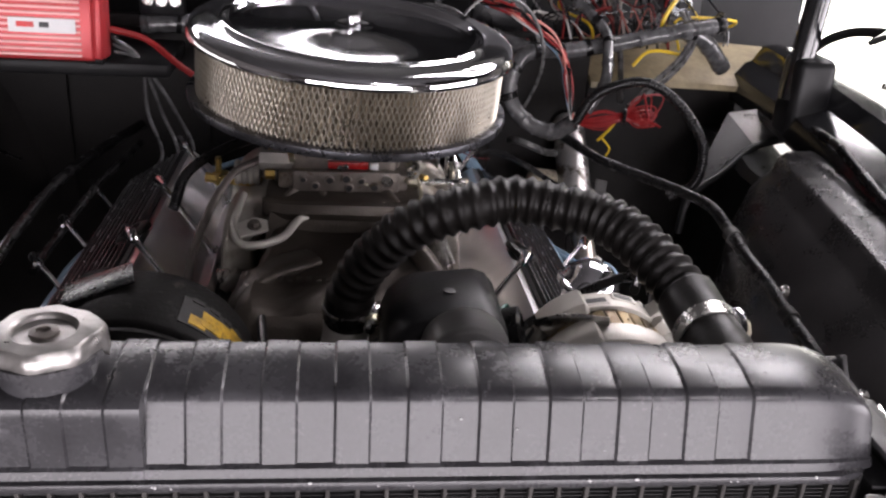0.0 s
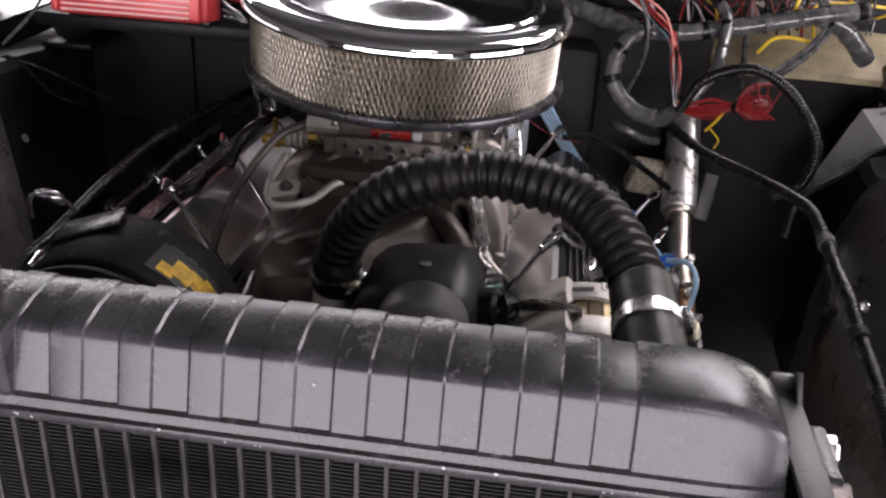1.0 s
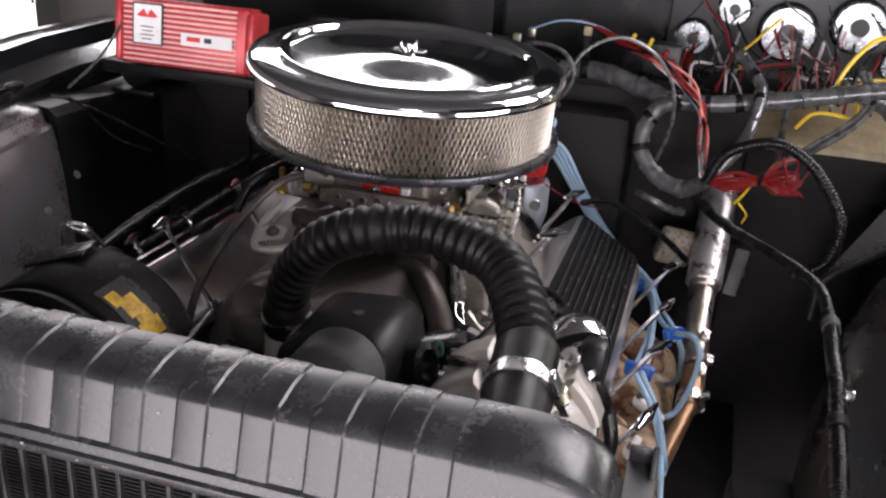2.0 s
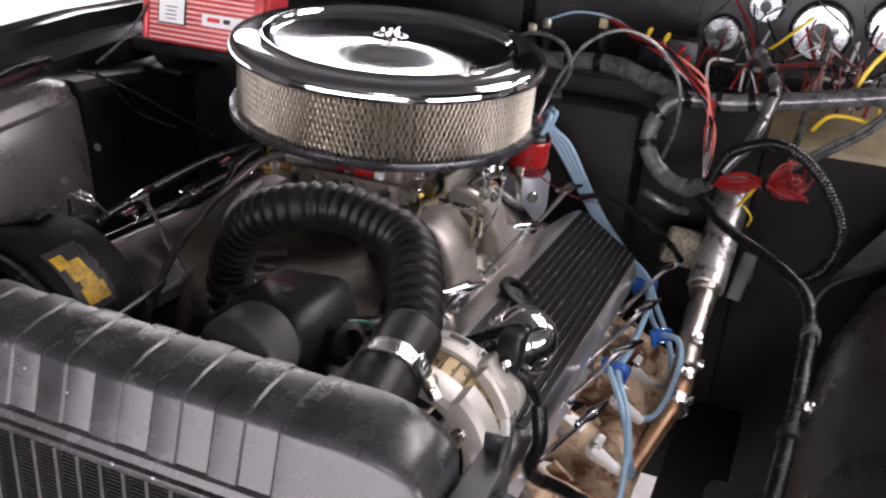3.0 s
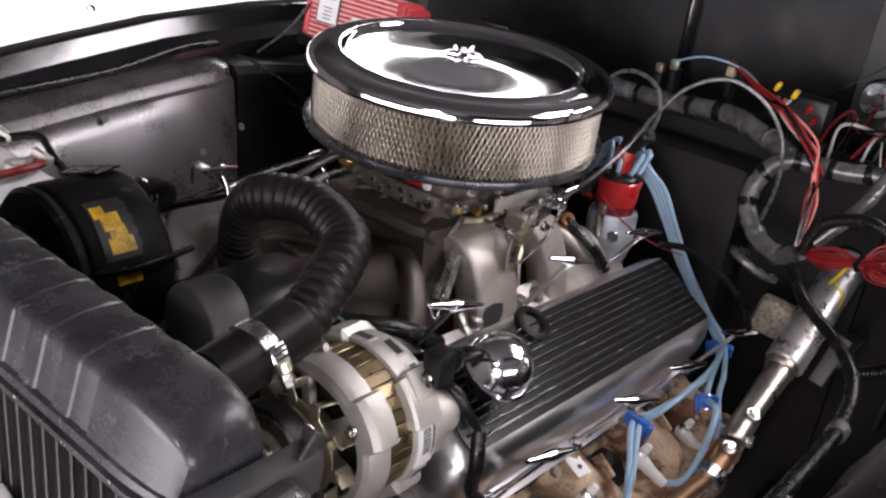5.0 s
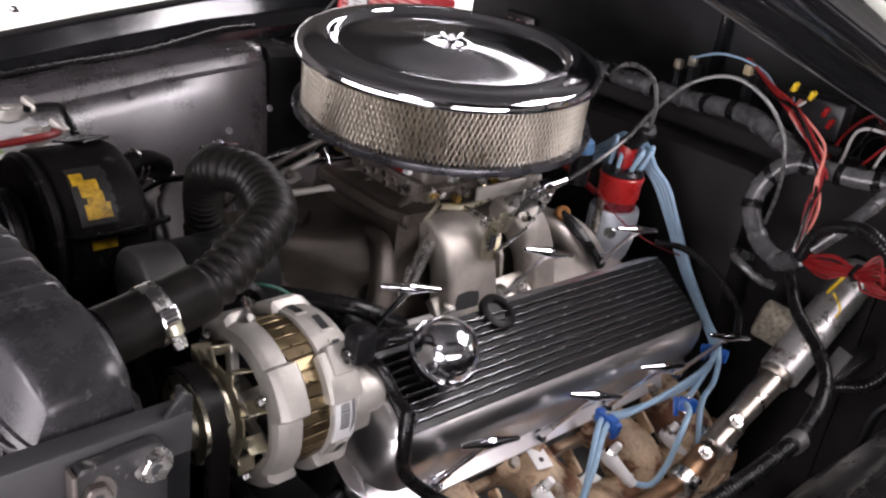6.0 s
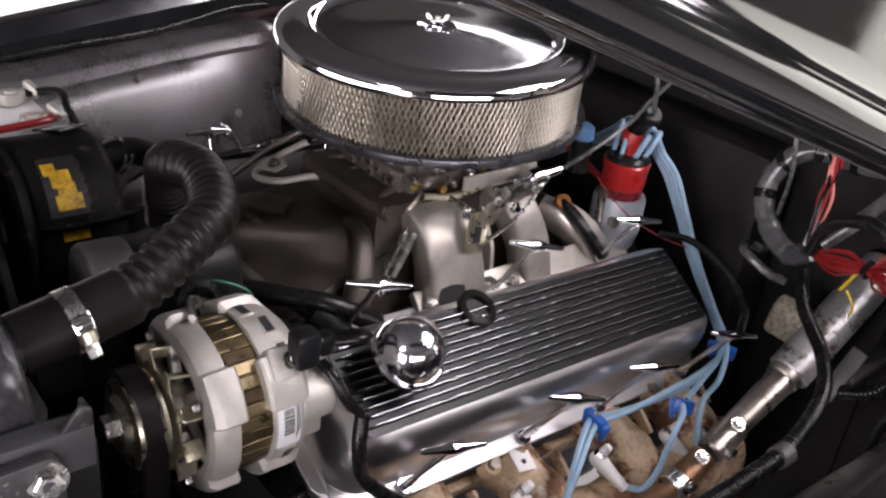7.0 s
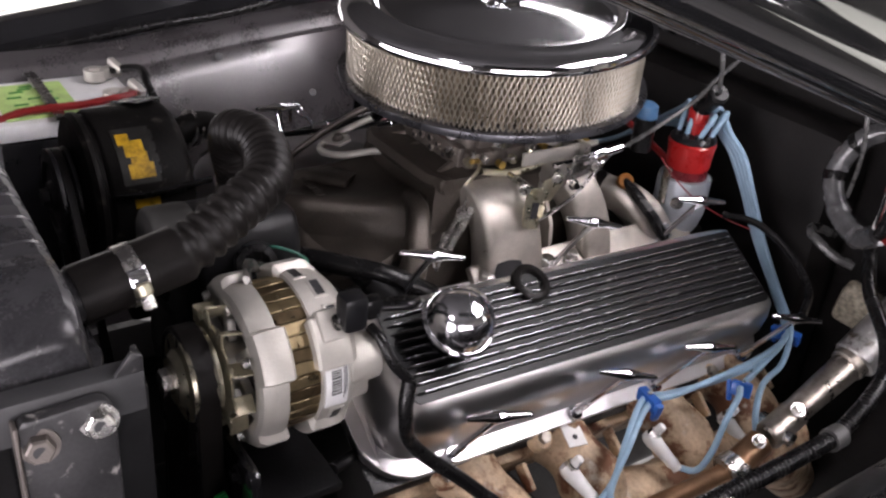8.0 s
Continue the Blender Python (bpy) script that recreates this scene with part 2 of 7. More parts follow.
def lathe(bm, prof, m=Matrix(), seg=32):
    """Turn a profile of (radius, height) round z."""
    rings = []
    for r, h in prof:
        if r < 1e-6:
            rings.append([bm.verts.new(m @ Vector((0, 0, h)))])
        else:
            rings.append([bm.verts.new(m @ Vector((r * math.cos(2 * math.pi * k / seg), r * math.sin(2 * math.pi * k / seg), h))) for k in range(seg)])
    for a, b in zip(rings, rings[1:]):
        for k in range(seg):
            j = (k + 1) % seg
            if len(a) == 1 and len(b) == 1:
                continue
            if len(a) == 1:
                bm.faces.new((a[0], b[k], b[j]))
            elif len(b) == 1:
                bm.faces.new((a[k], a[j], b[0]))
            else:
                bm.faces.new((a[k], a[j], b[j], b[k]))
    return bm


def rod(bm, a, b, r, r2=None, seg=16, edge=0.0):
    """A capped cylinder or cone from a to b."""
    a, b = Vector(a), Vector(b)
    h = (b - a).length
    r2 = r if r2 is None else r2
    e = min(edge, r * 0.6, h * 0.4)
    prof = [(0, 0), (r - e, 0), (r, e), (r2, h - e), (r2 - e, h), (0, h)] if e > 0 else [(0, 0), (r, 0), (r2, h), (0, h)]
    return lathe(bm, prof, frame_to(a, b - a), seg)


def smooth(pts, n=8):
    """Points along a rounded curve through pts."""
    P = [Vector(p) for p in pts]
    P = [2 * P[0] - P[1]] + P + [2 * P[-1] - P[-2]]
    out = []
    for i in range(1, len(P) - 2):
        a, b, c, d = P[i - 1 : i + 3]
        for k in range(n):
            t = k / n
            out.append(0.5 * (2 * b + (c - a) * t + (2 * a - 5 * b + 4 * c - d) * t * t + (3 * b - a - 3 * c + d) * t**3))
    out.append(P[-2])
    return out


def tube(bm, pts, r, seg=10, n=8, radius=None, caps=True, flat=1.0):
    """A tube through pts; radius(s) gives the radius at s metres along it."""
    C = smooth(pts, n) if n else [Vector(p) for p in pts]
    rings, s, up = [], 0.0, None
    for i, c in enumerate(C):
        d = (C[min(i + 1, len(C) - 1)] - C[max(i - 1, 0)]).normalized()
        if up is None:
            up = d.orthogonal().normalized()
        up = (up - d * up.dot(d)).normalized()
        side = d.cross(up)
        if i:
            s += (c - C[i - 1]).length
        rr = radius(s) if radius else r
        rings.append([bm.verts.new(c + rr * (math.cos(2 * math.pi * k / seg) * up * flat + math.sin(2 * math.pi * k / seg) * side)) for k in range(seg)])
    for a, b in zip(rings, rings[1:]):
        for k in range(seg):
            j = (k + 1) % seg
            bm.faces.new((a[k], a[j], b[j], b[k]))
    if caps:
        bm.faces.new(rings[0])
        bm.faces.new(rings[-1])
    return bm


def resample(pts, step, n=24):
    """Evenly spaced points along the rounded curve."""
    C = smooth(pts, n)
    out, left = [C[0]], step
    for a, b in zip(C, C[1:]):
        d = (b - a).length
        while d >= left:
            a = a + (b - a) * (left / d)
            d -= left
            out.append(a.copy())
            left = step
        left -= d
    return out


def loft(bm, rings, closed=True, caps=True):
    """Skin rows of points."""
    R = [[bm.verts.new(p) for p in r] for r in rings]
    n = len(R[0])
    for a, b in zip(R, R[1:]):
        for k in range(n if closed else n - 1):
            j = (k + 1) % n
            bm.faces.new((a[k], a[j], b[j], b[k]))
    if caps and closed:
        bm.faces.new(R[0])
        bm.faces.new(R[-1])
    return bm


def prism(bm, outline, h, m=Matrix(), bevel=0.0):
    """Raise a flat outline of (x, y) by h along z."""
    lo = [bm.verts.new(m @ Vector((x, y, 0))) for x, y in outline]
    hi = [bm.verts.new(m @ Vector((x, y, h))) for x, y in outline]
    n = len(lo)
    fs = [bm.faces.new(lo), bm.faces.new(hi)] + [bm.faces.new((lo[k], lo[(k + 1) % n], hi[(k + 1) % n], hi[k])) for k in range(n)]
    if bevel > 0:
        es = list({e for f in fs for e in f.edges})
        bmesh.ops.recalc_face_normals(bm, faces=fs)
        bmesh.ops.bevel(bm, geom=es, offset=bevel, segments=2, affect="EDGES", profile=0.5)
    return bm


def bolt_head(bm, at, d, r=0.007, h=0.005):
    """A hexagon head with a washer."""
    m = frame_to(at, d)
    lathe(bm, [(0, 0), (r * 1.35, 0), (r * 1.35, 0.0014), (0, 0.0014)], m, 18)
    lathe(bm, [(0, 0.0014), (r, 0.0014), (r, h), (r * 0.85, h + 0.0012), (0, h + 0.0012)], m, 6)
    return bm


def cable(name, pts, r, material, label, category="cable", group="", seg=8, n=8):
    return single(name, tube(BM(), pts, r, seg, n), material, label, category, group)


# ---- the garage ----
def garage():
    single("floor", block(BM(), -4.0, 4.5, -5.0, 4.5, -0.1, 0.0), "concrete", "pale sealed concrete garage floor", "floor", kind="structure")
    single("ceiling", block(BM(), -4.0, 4.5, -5.0, 4.5, 2.75, 2.9), "ceiling", "dark boarded garage ceiling", "ceiling", kind="structure")
    for nm, x0, x1, y0, y1 in (("wall_west", -4.2, -4.0, -5.2, 4.7), ("wall_east", 4.5, 4.7, -5.2, 4.7), ("wall_south", -4.0, 4.5, -5.2, -5.0), ("wall_north", -4.0, 4.5, 4.5, 4.7)):
        single(nm, block(BM(), x0, x1, y0, y1, 0.0, 2.75), "wall", "plain brown boarded garage wall", "wall", kind="structure")
    # daylight beyond the two side doorways
    for nm, x0, x1, y0, y1, z1, mt in (("door_1", -3.99, -3.95, -0.6, 4.2, 0.95, "door_glow"), ("door_2", 1.7, 4.4, 4.44, 4.48, 2.5, "day_glow")):
        single(nm, block(BM(), x0, x1, y0, y1, 0.0, z1), mt, "bright open garage doorway flooded with daylight", "door", kind="structure")
    proto = None
    for eye, aim, sx, sy, w in LAMPS:
        L = max(sx, sy)
        if proto is None:
            proto = thing("tube_light", (0, 0, 0), "white ceiling tube light fitting, switched on", "tube light", "ceiling tube lights")
            part("housing", block(BM(), -L / 2, L / 2, -0.06, 0.06, 0.02, 0.07, 0.008), "white", proto)
            part("bracket", block(BM(), -0.02, 0.02, -0.02, 0.02, 0.07, 0.30), "white", proto)
            for k in (-0.03, 0.03):
                part("tube", rod(BM(), (-L / 2 + 0.03, k, 0.004), (L / 2 - 0.03, k, 0.004), 0.013, seg=12), "glow", proto, "glowing white tube")
            first = (eye, sy > sx)
        elif sx > 2:
            # a row of fittings end to end
            turn = math.degrees(math.atan2(aim[0] - eye[0], eye[1] - aim[1]))
            for k in (-1.5, -0.5, 0.5, 1.5):
                d = k * 0.93
                copy_thing(proto, pose(eye[0] + d * math.cos(radians(turn)), eye[1] + d * math.sin(radians(turn)), 2.49, 0, 0, turn))
        else:
            # the added floor lamp gets a made-up fitting as well
            copy_thing(proto, pose(eye[0], eye[1], 2.49, 0, 0, 90 if sy > sx else 0))
    proto.matrix_world = pose(first[0][0], first[0][1], 2.49, 0, 0, 90 if first[1] else 0)


garage()


# ---- the car's body ----
def inner_panel(side):
    """Pressed inner wing panel: ledge, step and sloping wall down to the frame."""
    if side > 0:
        prof = [(0.665, 0.842), (0.595, 0.838), (0.588, 0.832), (0.580, 0.812), (0.572, 0.806), (0.548, 0.786), (0.518, 0.735), (0.502, 0.66), (0.496, 0.40)]
    else:
        prof = [(0.665, 0.846), (0.600, 0.840), (0.594, 0.836), (0.5885, 0.822), (0.585, 0.819), (0.579, 0.816), (0.5665, 0.790), (0.545, 0.742), (0.520, 0.66), (0.500, 0.40)]
    inner = [(x + 0.004, z - 0.0035) for x, z in reversed(prof)]
    rings = []
    for y, dz, tw, out in ((-0.66, -0.035, 0, 0), (-0.45, -0.03, 0, 0), (-0.25, -0.026, 0, 0), (-0.05, 0.0, 0, 0), (0.05, 0.01, 0.005, 0), (0.10, 0.014, 0.02, 0.0), (0.125, 0.016, 0.032, 0.003), (0.142, 0.016, 0.04, 0.011), (0.150, 0.016, 0.045, 0.024), (0.152, 0.016, 0.045, 0.05)):
        rings.append([Vector((side * (x + out + tw * min(1.0, max(0.0, (0.81 - z) / 0.12))), y, z + (dz if z > 0.7 else 0))) for x, z in prof + inner])
    return loft(BM(), rings)


def car_body():
    car = thing("car", (0, 0.2, 0.0), "black car front with its engine bay open and dash stripped", "car")
    for side, nm in ((-1, "passenger"), (1, "driver")):
        # passenger panel gets the paler tone that carries the side light
        part("inner_fender", inner_panel(side), "fender" if side > 0 else "fender_lit", car, "black satin inner wing panel with scuffs" if side > 0 else "scuffed inner wing panel, side light in its paler grey")
        # step down behind the wheel house to the firewall
        bm = BM()
        rings = []
        for y, x, z in ((0.15, 0.60, 0.855), (0.22, 0.60, 0.852), (0.30, 0.605, 0.842), (0.44, 0.61, 0.83)):
            z -= (0.05 if side > 0 and y < 0.28 else 0.03 if side > 0 else 0.0)
            rings.append([Vector((side * a, y, b)) for a, b in ((x + 0.06, z + 0.006), (x, z), (x - 0.012, z - 0.012), (x - 0.02, 0.40), (x - 0.014, 0.40), (x + 0.06, z))])
        part("cowl_side", loft(bm, rings), "black_satin", car)
        # the wing's top rail and outer skin
        bm = BM()
        rings = []
        for y, z in ((-0.80, 0.79), (-0.55, 0.825), (-0.28, 0.862), (-0.1, 0.89), (0.08, 0.915), (0.3, 0.93), (0.5, 0.93)):
            pr = [(0.645, z - 0.075), (0.655, z - 0.045), (0.70, z - 0.03), (0.715, z - 0.004), (0.74, z), (0.80, z - 0.012), (0.86, z - 0.06), (0.885, z - 0.16), (0.89, 0.30), (0.882, 0.30), (0.876, z - 0.16), (0.85, z - 0.068), (0.80, z - 0.02), (0.74, z - 0.01), (0.70, z - 0.04), (0.645, z - 0.082)]
            rings.append([Vector((side * a, y, b)) for a, b in pr])
        part("fender", loft(bm, rings), "black_gloss", car, "gloss black front wing")
        for k, y in enumerate((-0.42, -0.235, -0.05, 0.10, 0.26)):
            z = 0.80 + (y + 0.66) * 0.155 + 0.012
            part("fender_bolt", bolt_head(BM(), (side * 0.703, y, z + 0.032), (-side * 0.3, 0, 1), 0.006, 0.005), "steel", car, "bright steel bolt")
        # loom lying along the rail
        pts = [(side * 0.665, -0.62, 0.80), (side * 0.662, -0.40, 0.813), (side * 0.655, -0.2, 0.838), (side * 0.652, -0.05, 0.853), (side * 0.652, 0.08, 0.880), (side * 0.645, 0.15, 0.886)]
        part("wing_loom", tube(BM(), pts, 0.0065, 10), "rubber", car)
        part("wheel_tyre", lathe(BM(), [(0.19, -0.09), (0.30, -0.1), (0.325, -0.07), (0.33, 0.0), (0.325, 0.07), (0.30, 0.1), (0.19, 0.09), (0.19, -0.09)], pose(side * 0.77, -0.12, 0.33, 0, 90, 0), 40), "tyre", car, "black rubber tyre")
        part("frame_rail", block(BM(), min(side * 0.36, side * 0.46), max(side * 0.36, side * 0.46), -0.75, 0.8, 0.30, 0.42, 0.01), "block", car)
        part("spring_tower", block(BM(), min(side * 0.43, side * 0.52), max(side * 0.43, side * 0.52), -0.25, 0.05, 0.40, 0.56, 0.015), "block", car)
    # made-up dark sheet that hides the bright floor below the engine front
    part("splash_tray", block(BM(), -0.46, 0.46, -0.50, -0.285, 0.375, 0.385, 0.003), "block", car)
    part("cross_member", block(BM(), -0.46, 0.46, -0.28, -0.12, 0.26, 0.40, 0.02), "block", car)
    # firewall with a raised lip; the opening above it shows the dash
    bm = BM()
    block(bm, -0.66, 0.40, 0.44, 0.452, 0.25, 0.935, 0.003)
    part("firewall_side", block(BM(), 0.4005, 0.66, 0.44, 0.452, 0.25, 0.868, 0.003), "firewall", car)
    part("firewall_lip", block(BM(), -0.66, 0.30, 0.425, 0.4395, 0.925, 0.945, 0.004), "firewall", car)
    part("firewall", bm, "firewall", car, "flat black steel firewall")
    part("firewall_recess", block(BM(), -0.20, 0.235, 0.36, 0.44, 0.42, 0.90, 0.02), "firewall", car, "black recessed engine clearance box")
    part("firewall_shelf", block(BM(), -0.60, -0.24, 0.285, 0.44, 0.885, 0.905, 0.004), "black_satin", car)
    # light grey patch of bare firewall beside the recess
    prism_bm = prism(BM(), [(-0.42, 0.62), (-0.42, 0.87), (-0.545, 0.885), (-0.50, 0.80), (-0.44, 0.62)], 0.004, Matrix(((1, 0, 0, 0), (0, 0, -1, 0.434), (0, 1, 0, 0), (0, 0, 0, 1))))
    part("firewall_plate", prism_bm, "firewall", car, "bare grey patch of steel plate")
    # dash structure behind
    part("dash_panel", block(BM(), -0.66, 0.875, 0.70, 0.715, 0.40, 1.239, 0.004), "black_satin", car, "black dash back panel")
    # added out of view to keep overhead light off wiring and dash
    part("cowl_top", block(BM(), -0.66, 0.80, 0.455, 1.30, 1.24, 1.25, 0.003), "black_satin", car, "unseen black panel that shades the firewall wiring")
    part("dash_face", block(BM(), 0.25, 0.66, 0.665, 0.68, 0.92, 1.239, 0.004), "dash", car, "bare grey gauge panel seen from behind")
    part("dash_rib", block(BM(), -0.06, -0.045, 0.68, 0.6995, 0.85, 1.239, 0.003), "black_gloss", car)
    part("cabin_floor", block(BM(), 0.24, 0.66, 0.47, 0.665, 0.60, 0.62), "tan", car)
    bm = BM()
    rings = []
    for x, z in ((0.402, 0.873), (0.46, 0.877), (0.55, 0.878), (0.66, 0.876), (0.75, 0.872)):
        rings.append([Vector((x, y, z + d)) for y, d in ((0.424, -0.012), (0.426, -0.003), (0.432, 0.0), (0.50, 0.022), (0.58, 0.036), (0.58, 0.030), (0.50, 0.014), (0.434, -0.012))])
    part("toe_board", loft(bm, rings), "tan", car, "bare tan fibreglass toe board")
    part("cowl_post", block(BM(), 0.645, 0.705, 0.225, 0.285, 0.84, 0.965, 0.014, 3), "black_satin", car, "black hinge post")
    part("door_post", rod(BM(), (0.655, 0.25, 0.90), (0.70, 0.30, 1.30), 0.018, seg=14), "black_gloss", car, "slim black windscreen post")
    bm = BM()
    rings = []
    for f in (0.0, 0.15, 0.4, 0.7, 1.0):
        a, b = Vector((0.602, 0.335, 0.853)).lerp(Vector((0.518, 0.230, 0.766)), f), Vector((0.628, 0.284, 0.820)).lerp(Vector((0.521, 0.224, 0.760)), f)
        rings.append([a, b, b + Vector((0.004, 0.006, -0.006)), a + Vector((0.006, 0.006, -0.006))])
    part("foot_box", loft(bm, rings), "fender", car, "grey scuffed foot box side")
    bm = BM()
    rings = []
    for a, b in (((0.602, 0.335, 0.853), (0.628, 0.284, 0.820)), ((0.65, 0.333, 0.862), (0.665, 0.283, 0.832)), ((0.74, 0.33, 0.874), (0.74, 0.28, 0.846))):
        a, b = Vector(a), Vector(b)
        rings.append([a, b, b - Vector((0, -0.003, 0.005)), a - Vector((0, 0.0, 0.005))])
    part("foot_box_top", loft(bm, rings), "bare_steel", car, "bare scuffed steel foot box top")
    part("gusset", tube(BM(), [(0.70, 0.276, 0.838), (0.630, 0.278, 0.818), (0.575, 0.248, 0.788), (0.515, 0.218, 0.756), (0.505, 0.212, 0.70)], 0.006, 8), "black_satin", car)
    return car


M["bare_steel"] = mat("bare_scuffed_steel", (0.30, 0.29, 0.285), 0.32, 0.8, 0.35, 18, 0.1, 300)
CAR = car_body()


def raised_panel():
    """Gloss black hood side that stands up over the driver's wing."""
    th = thing("open_hood", (0.69, 0.30, 0.90), "gloss black hood edge raised over the wing", "hood")
    lo = [(0.565, -0.56, 1.262), (0.60, -0.30, 1.166), (0.635, -0.05, 1.072), (0.655, 0.085, 1.021)]
    rings = []
    for x, y, z in lo:
        pr = [(0.0, -0.004), (0.004, -0.003), (0.008, 0.0), (0.014, 0.004), (0.022, 0.005), (0.030, 0.002)]
        pr += [(0.044 + 0.010 * math.cos(radians(g)), 0.007 + 0.010 * math.sin(radians(g))) for g in range(215, 440, 9)]
        pr += [(0.0445, 0.020), (0.043, 0.028), (0.041, 0.07), (0.034, 0.24), (0.030, 0.24), (0.037, 0.07), (0.039, 0.026), (0.034, 0.014), (0.024, 0.013), (0.008, 0.012), (-0.003, 0.004)]
        rings.append([Vector((x + a, y, z + b)) for a, b in pr])
    part("skin", loft(BM(), rings), "hood", th, angle=60)
    part("edge_bead", tube(BM(), [(x - 0.001, y, z) for x, y, z in lo], 0.0042, 8), "dash", th, "dull grey edge bead")
    part("mount", tube(BM(), [(0.690, 0.30, 0.905), (0.690, 0.285, 0.965), (0.688, 0.20, 1.010), (0.690, 0.08, 1.035)], 0.007, 10), "black_satin", th)
    return th


raised_panel()


# ---- radiator ----
def tank_section(x, off, wide):
    """Cross-section of the top tank at x: off swells it, wide pushes the top edge forward."""
    f = -0.5855
    pts = [(f - 0.0175, 0.9045), (f - 0.0150, 0.9110), (f - 0.0128, 0.9124), (f - 0.0121, 0.9145), (f - 0.0043, 0.9428), (f - 0.0034, 0.9462), (f - 0.0018, 0.9492), (f + 0.0010, 0.9512), (f + 0.0040, 0.9521), (f + 0.0075, 0.9527), (-0.566, 0.9555), (-0.546, 0.9562), (-0.537, 0.9545), (-0.531, 0.9490), (-0.528, 0.9400), (-0.524, 0.9045)]
    c = Vector((0, -0.558, 0.925))
    out = []
    for y, z in pts:
        p = Vector((x, y, z))
        if wide and y < -0.57:
            p.y -= 0.012 * min(1.0, max(0.0, (z - 0.9080) / 0.040))
        d = Vector((0, y - c.y, max(0.0, z - c.z)))
        if z > 0.9115:
            p += d.normalized() * off
        out.append(p)
    return out


M["pump_light"] = mat("bare_chip", (0.42, 0.42, 0.42), 0.5, 0.2, 0.2, 60, 0.0, 300)
CAPX, CAPY = -0.162, -0.567


def radiator():
    rad = thing("radiator", (0, -0.545, 0.32), "black radiator with a ribbed pressed top tank, dusty and scuffed", "radiator")
    # raised and sunk panels take turns along the tank
    st = []
    pitch, last = 0.0199, 0.230
    for k in range(26, -1, -1):
        x = last - k * pitch
        before, after = (0.0, -0.0013) if k % 2 else (-0.0013, 0.0)
        wide = k > 16
        after_wide = wide and k > 17
        # broad soft grooves and narrow ones take turns
        w = 0.0016 if k % 2 == 0 else 0.0007
        dip = -0.0009 if k % 2 == 0 else 0.0
        mid = (before + after) / 2 + dip
        st += [(x - w - 0.0012, before, wide), (x - w, before + dip * 0.2, wide), (x, mid, wide and after_wide), (x + w, after + dip * 0.2, after_wide), (x + w + 0.0012, after, after_wide)]
    st += [(0.245, 0.0, False), (0.262, 0.0, False)]
    rings = [tank_section(a, o, w) for a, o, w in st]
    c = Vector((0, -0.557, 0.9045))

    def closing(sign, x0, reach, wide):
        rs = []
        for q in range(1, 8):
            a = q / 7 * math.pi / 2
            s = 1 - 0.52 * (1 - math.cos(a))
            rs.append([Vector((x0 + sign * reach * math.sin(a), c.y + (p.y - c.y) * (0.55 + 0.45 * s), c.z + (p.z - c.z) * s)) for p in tank_section(0, 0.0, wide)])
        return rs

    rings += closing(1, 0.262, 0.050, False)
    rings = list(reversed(closing(-1, st[0][0], 0.045, True))) + rings
    part("top_tank", loft(BM(), rings), "tank", rad, "scuffed dark grey ribbed top tank", angle=28)
    bm = BM()
    edge = [(-0.352, -0.520), (-0.352, -0.6065), (0.285, -0.6065), (0.300, -0.602), (0.311, -0.590), (0.3145, -0.575), (0.3145, -0.540), (0.305, -0.523), (0.290, -0.518)]
    prism(bm, edge, 0.0062, pose(0, 0, 0.9000), 0.0022)
    part("tank_flange", bm, "tank", rad, "crimped lower rim of the tank")
    part("core", block(BM(), -0.345, 0.306, -0.596, -0.525, 0.335, 0.8995), "core", rad, "dark finned radiator core")
    tb = block(BM(), -0.0014, 0.0014, -0.6015, -0.594, 0.335, 0.8992, 0.0006, 1)
    tb.transform(Matrix.Translation(-base_of(rad)))
    tube_mesh = finish(tb, "cooling_tube", "tube")
    for i in range(40):
        ob = new("cooling_tube", tube_mesh)
        ob.parent = rad
        ob.location = (-0.3395 + i * 0.0164, 0, 0)
    fb = BM()
    for i in range(205):
        z = 0.34 + i * 0.0027
        block(fb, -0.344, 0.305, -0.5985, -0.5955, z, z + 0.0005)
    tagged(part("fin_pack", fb, "core", rad, "fine folded cooling fins"), kind="stuff")
    part("side_channel", block(BM(), 0.3065, 0.3255, -0.606, -0.500, 0.32, 0.8985, 0.003), "black_satin", rad, "black steel side channel")
    part("side_channel", block(BM(), -0.385, -0.3455, -0.606, -0.500, 0.32, 0.8985, 0.003), "black_satin", rad, "black steel side channel")
    part("bottom_tank", block(BM(), -0.36, 0.30, -0.595, -0.49, 0.32, 0.345, 0.006), "tank", rad)
    rnd = random.Random(5)
    cb = BM()
    for _ in range(20):
        x = rnd.uniform(-0.30, 0.28)
        f = -0.5855
        s = rnd.uniform(0.0005, 0.0013)
        if rnd.random() < 0.6 or x < -0.08:
            box(cb, (s * 1.6, 0.0006, s), pose(x, f - 0.0208, 0.9028 + 0.003 * rnd.random(), 0, rnd.uniform(0, 90), 0))
        else:
            z = rnd.uniform(0.915, 0.938)
            box(cb, (s, 0.0006, s * 1.4), pose(x, f - 0.0122 + (z - 0.913) * 0.278, z, 0, rnd.uniform(0, 90), 0))
    tagged(part("paint_chip", cb, "pump_light", rad, "small pale paint chips"), kind="stuff")
    part("filler_neck", lathe(BM(), [(0.026, -0.01), (0.026, 0.008), (0.030, 0.010), (0.030, 0.014), (0, 0.014)], pose(CAPX, CAPY, 0.954), 32), "tank", rad)
    part("outlet", rod(BM(), (0.247, -0.530, 0.925), (0.2405, -0.458, 0.936), 0.0195, seg=24), "tank", rad)
    return rad


RAD = radiator()


